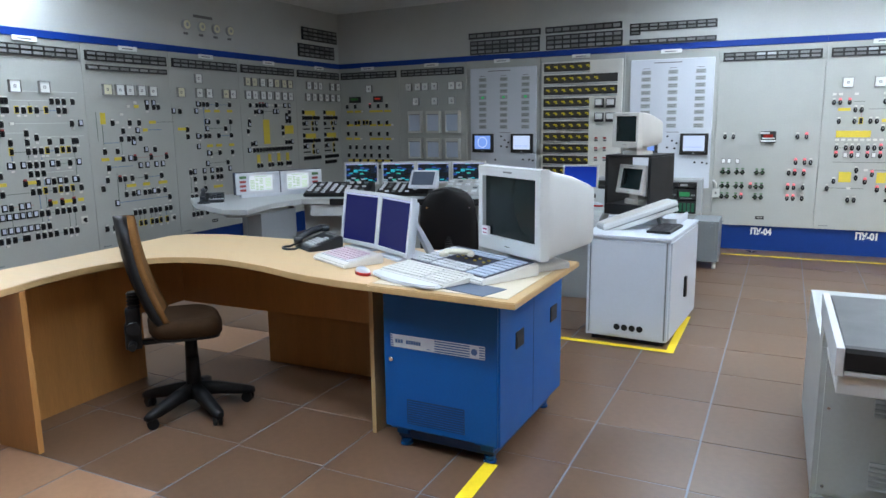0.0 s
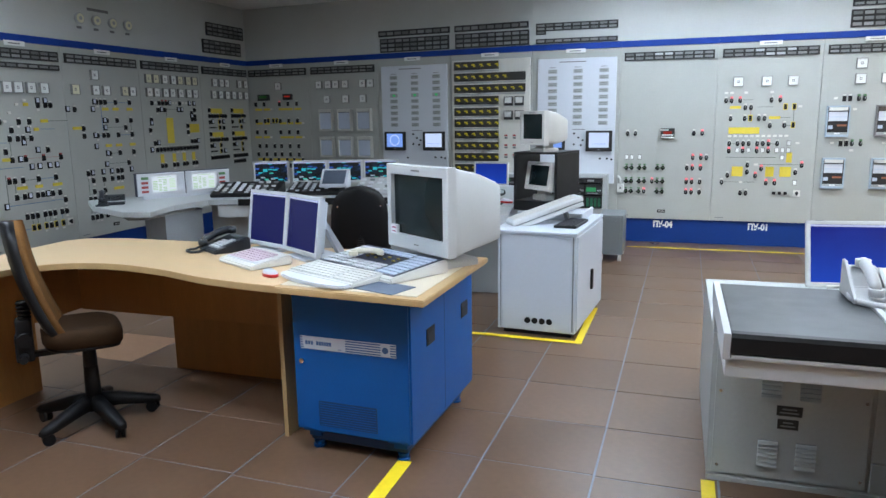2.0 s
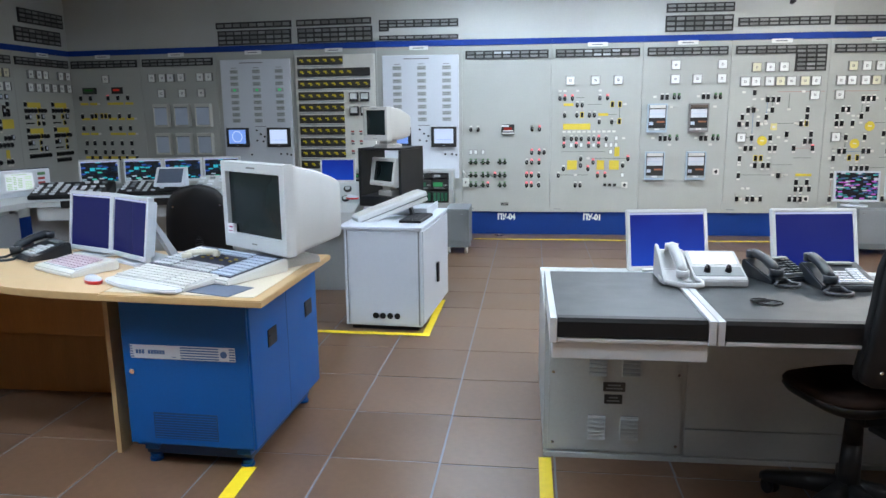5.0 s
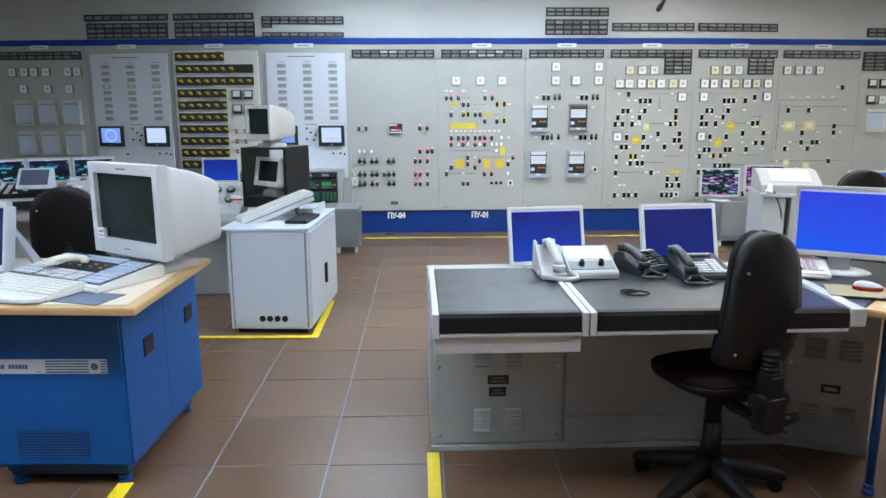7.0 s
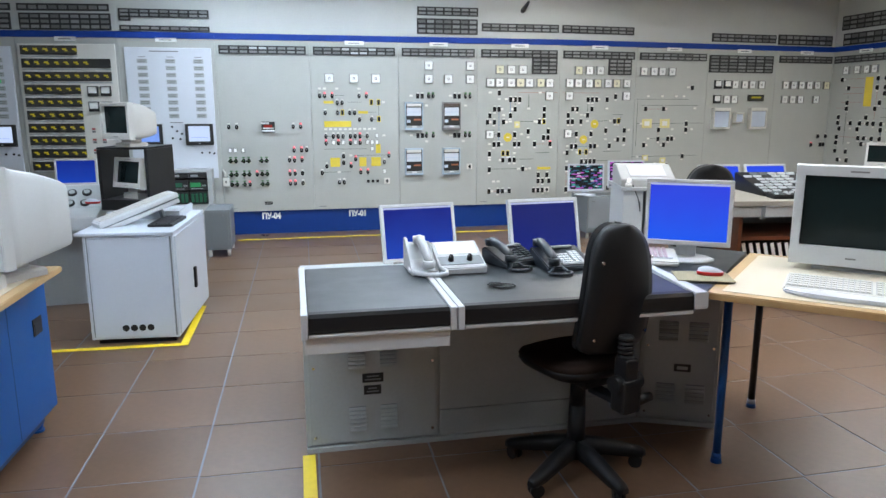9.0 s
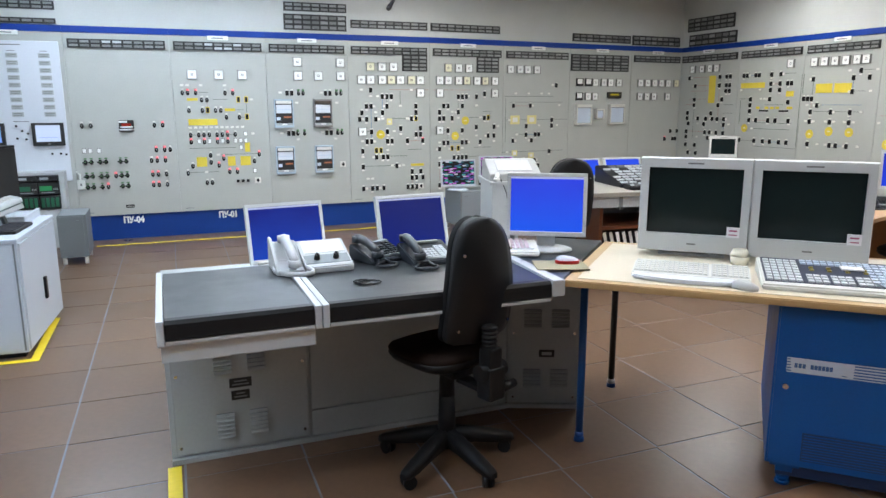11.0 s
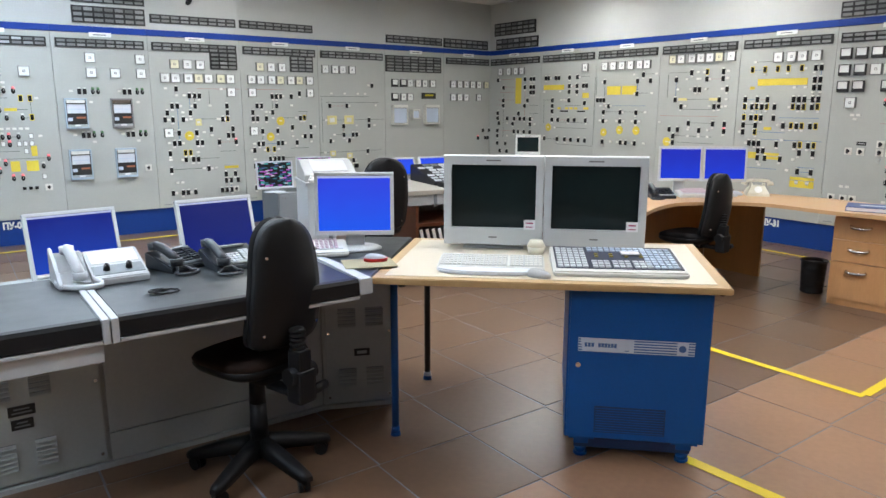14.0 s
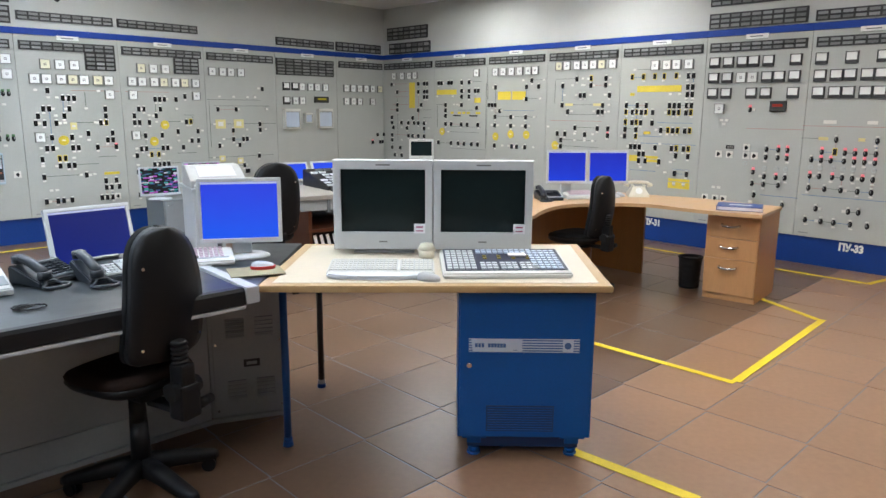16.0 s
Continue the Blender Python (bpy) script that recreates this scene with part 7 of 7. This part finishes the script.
# corner desk at the right wall
BEECH_O = mat("orange_beech_top", (0.56, 0.345, 0.175), 0.36, vary=0.06, grain=26, stretch=(0.6, 6, 6), bump=0.02)
t = thing("corner_desk", "curved beech laminate corner desk with drawers beside", "desk", pose(0, 0, 0))
front = curve([(4.30, 3.27), (4.62, 3.42), (4.95, 3.50), (5.20, 3.42), (5.42, 3.25), (5.55, 3.02), (5.55, 2.70), (5.565, 2.45), (5.648, 2.145)])
solid("top", lambda bm: slab(bm, front + [(6.255, 2.235), (6.27, 2.9), (6.12, 3.62), (5.92, 3.98), (5.6, 4.12), (4.30, 4.12)], 0.722, 0.75, bevel=0.003), BEECH_O, t)
boxes("modesty_panel", BEECH_D, t, (4.35, 6.10, 3.98, 4.005, 0.0, 0.721), bevel=0.001)
boxes("end_panel", BEECH_D, t, (6.105, 6.13, 3.41, 3.98, 0.0, 0.721), bevel=0.001)
BEECH_P = mat("orange_beech_laminate", (0.53, 0.275, 0.115), 0.36, vary=0.08, grain=26, stretch=(8, 8, 0.6), bump=0.02)
t = thing("drawer_pedestal", "beech drawer pedestal with three chrome handles", "drawers", pose(5.735, 2.62, 0, 0, 0, -82.5))
boxes("carcass", BEECH_P, t, (0, 0.415, 0.02, 0.56, 0.0, 0.72), bevel=0.002)
for z0, z1 in ((0.055, 0.345), (0.35, 0.515), (0.52, 0.69)):
    dr = boxes("drawer_front", BEECH_P, t, (0.004, 0.411, 0, 0.018, z0, z1), bevel=0.002)
    zz = z1 - 0.065
    solid("handle", lambda bm: tube(bm, [(0.122, 0.0, zz), (0.128, -0.02, zz - 0.004), (0.155, -0.027, zz - 0.009), (0.19, -0.029, zz - 0.011), (0.225, -0.027, zz - 0.009), (0.252, -0.02, zz - 0.004), (0.258, 0.0, zz)], 0.011), CHROME, dr, "bowed chrome handle")
t = thing("ring_binder", "blue document folder lying on corner desk", "folder", pose(5.83, 2.40, 0.7505, 0, 0, -68))
NAVY = mat("blue_folder_card", (0.02, 0.06, 0.22), 0.4, vary=0.05)
boxes("cover", NAVY, t, (-0.17, 0.17, -0.13, 0.13, 0, 0.004), (-0.17, 0.17, -0.13, 0.13, 0.030, 0.034), (-0.17, -0.166, -0.13, 0.13, 0.004, 0.03), bevel=0)
boxes("pages", STICKER, t, (-0.165, 0.168, -0.125, 0.125, 0.005, 0.029), bevel=0)
boxes("label", PLATE_W, t, (-0.08, 0.09, -0.03, 0.03, 0.034, 0.0348), bevel=0)
lcd(5.39, 3.79, 0.875, 0.365, 0.30, -41, SCR_MID, "pale flat monitor with blue screen on corner desk", foot=0.75, shell=CASE, tilt=5)
lcd(5.672, 3.55, 0.875, 0.365, 0.30, -41, SCR_MID, "pale flat monitor with blue screen on corner desk", foot=0.75, shell=CASE, tilt=5)
desk_phone(5.16, 3.80, -35, 0.75, "dark slate office telephone on corner desk")
keypad(5.40, 3.60, -35, 0.75, "off-white keypad on corner desk", w=0.30, d=0.16)
t = thing("telephone", "ivory rotary-style desk telephone", "telephone", pose(5.98, 3.42, 0.75, 0, 0, -50), group="telephones")
solid("body", lambda bm: loft(bm, [[(sx * p, 0.0 + sy * q, z) for sx, sy in ((-1, -1), (1, -1), (1, 1), (-1, 1))] for p, q, z in ((0.092, 0.10, 0), (0.088, 0.096, 0.025), (0.062, 0.065, 0.07), (0.055, 0.05, 0.085))], smooth=False), CREAMP, t)
solid("cradle", lambda bm: (box(bm, -0.062, -0.04, -0.03, 0.03, 0.08, 0.105, bevel=0.004), box(bm, 0.04, 0.062, -0.03, 0.03, 0.08, 0.105, bevel=0.004)), CREAMP, t)
solid("dial_ring", lambda bm: rod(bm, (0, -0.07, 0.052), (0, -0.078, 0.058), 0.034, 0.03, seg=18), DIAL, t)
solid("handset", lambda bm: (tube(bm, [(-0.10, 0, 0.105), (-0.085, 0, 0.122), (-0.04, 0, 0.128), (0.04, 0, 0.128), (0.085, 0, 0.122), (0.10, 0, 0.105)], 0.015, seg=10), rod(bm, (-0.10, 0, 0.115), (-0.107, 0, 0.088), 0.024, 0.028, seg=14), rod(bm, (0.10, 0, 0.115), (0.107, 0, 0.088), 0.024, 0.028, seg=14)), CREAMP, t)
mouse(5.84, 3.52, 10, 0.75, WHITE, "white computer mouse on corner desk", red=False)
task_chair(pose(5.13, 3.44, 0, 0, 0, 2), FABRIC, FABRIC, "black fabric task chair at corner desk", 10, tall=0.50, rake=0.04, wide=0.15, half=0.20)
t = thing("waste_bin", "black slatted plastic waste bin on floor", "waste bin", pose(5.98, 2.86, 0))
def bin_(bm):
    """A tapering tub with raised hoops and a rolled rim."""
    levels = [(0.0, 0.100), (0.012, 0.106)]
    for i in range(5):
        z = 0.02 + i * 0.048
        levels += [(z, 0.107 + 0.017 * z / 0.27), (z + 0.008, 0.103 + 0.017 * z / 0.27), (z + 0.04, 0.103 + 0.017 * (z + 0.04) / 0.27)]
    levels += [(0.262, 0.122), (0.266, 0.129), (0.275, 0.129), (0.276, 0.120), (0.24, 0.117)]
    loft(bm, [[(r * 0.82 * math.cos(2 * math.pi * q / 28), r * 0.82 * math.sin(2 * math.pi * q / 28), z) for q in range(28)] for z, r in levels])


solid("bin_body", bin_, BLACK, t)
solid("liner", lambda bm: rod(bm, (0, 0, 0.008), (0, 0, 0.25), 0.078, 0.092, seg=24), BLACK, t, "black bin liner")

# ---- floor tape and tiles ----
def tape(*pts, w=0.05):
    """Yellow marking tape laid along a line on the floor."""
    bm = bmesh.new()
    for (x0, y0), (x1, y1) in zip(pts, pts[1:]):
        d = Vector((x1 - x0, y1 - y0, 0)).normalized()
        n = Vector((-d.y, d.x, 0)) * (w / 2)
        a, b = Vector((x0, y0, 0)) - d * (w / 2), Vector((x1, y1, 0)) + d * (w / 2)
        q = [a + n, a - n, b - n, b + n]
        slab(bm, [(v.x, v.y) for v in q][::1], 0.0035, 0.005)
    ob = part("floor_tape", bm, TAPE, None)
    return tagged(ob, "yellow marking tape on the brown tiled floor", "floor marking", group="floor tapes")


tape((-1.60, 4.79), (-0.715, 4.765))
tape((-0.715, 4.82), (-0.705, 5.66))
tape((-1.236, 2.82), (-1.236, 1.2), w=0.065)
tape((0.052, 3.03), (0.045, 1.2), w=0.055)
tape((-0.62, 8.50), (7.24, 8.50))
tape((7.26, 8.45), (7.27, 1.80))
tape((7.30, 1.80), (8.0, 1.66))
tape((4.06, 2.60), (4.07, 1.60))
tape((4.12, 1.58), (5.75, 1.68))
tape((5.76, 1.73), (6.02, 2.23))
tape((2.72, 1.68), (2.75, 1.15), w=0.06)

G0X, G0Y, GT = -0.908, 1.98, 0.5
# the rows of tiles were laid in a slight bow across the room
BOW_X = (-6.5, -3.5, -2.4, -1.9, -0.9, -0.4, 0.6, 1.6, 2.1, 2.7, 3.4, 4.1, 5.2, 6.4, 8.0)
BOW_Y = (0.20, 0.13, 0.08, 0.05, 0.008, -0.012, -0.038, -0.042, -0.032, -0.012, 0.02, 0.045, 0.095, 0.15, 0.21)


def laid(x, y):
    """Where a tile of the square grid came to lie, and its turn."""
    dy = float(np.interp(x, BOW_X, BOW_Y))
    turn = math.degrees(float(np.interp(x + 0.5, BOW_X, BOW_Y) - np.interp(x - 0.5, BOW_X, BOW_Y))) * 0.4
    return G0X + (x - G0X) * 1.005 + 0.012 * (y - 3.3), y + dy, turn


TILE_MESH = []
for mt in (TILE, TILE_L):
    _b = bmesh.new()
    box(_b, -0.2468, 0.2468, -0.2464, 0.2464, -0.01, 0.0, bevel=0.0015)
    TILE_MESH.append(data(_b, "tile", mt))
rest = {0: bmesh.new(), 1: bmesh.new()}
rng = random.Random(4)
for i in range(-12, 19):
    for j in range(-12, 16):
        x, y, turn = laid(G0X + (i + 0.5) * GT, G0Y + (j + 0.5) * GT)
        if x < XL - 0.25 or x > XR + 0.25 or y > YB + 0.2 or y < YF:
            continue
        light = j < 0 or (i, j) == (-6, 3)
        lift = rng.uniform(-0.0006, 0.0006)
        if -4.0 < x < 6.2 and 0.9 < y < 7.6:
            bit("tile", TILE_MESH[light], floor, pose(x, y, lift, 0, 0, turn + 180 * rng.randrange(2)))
        else:
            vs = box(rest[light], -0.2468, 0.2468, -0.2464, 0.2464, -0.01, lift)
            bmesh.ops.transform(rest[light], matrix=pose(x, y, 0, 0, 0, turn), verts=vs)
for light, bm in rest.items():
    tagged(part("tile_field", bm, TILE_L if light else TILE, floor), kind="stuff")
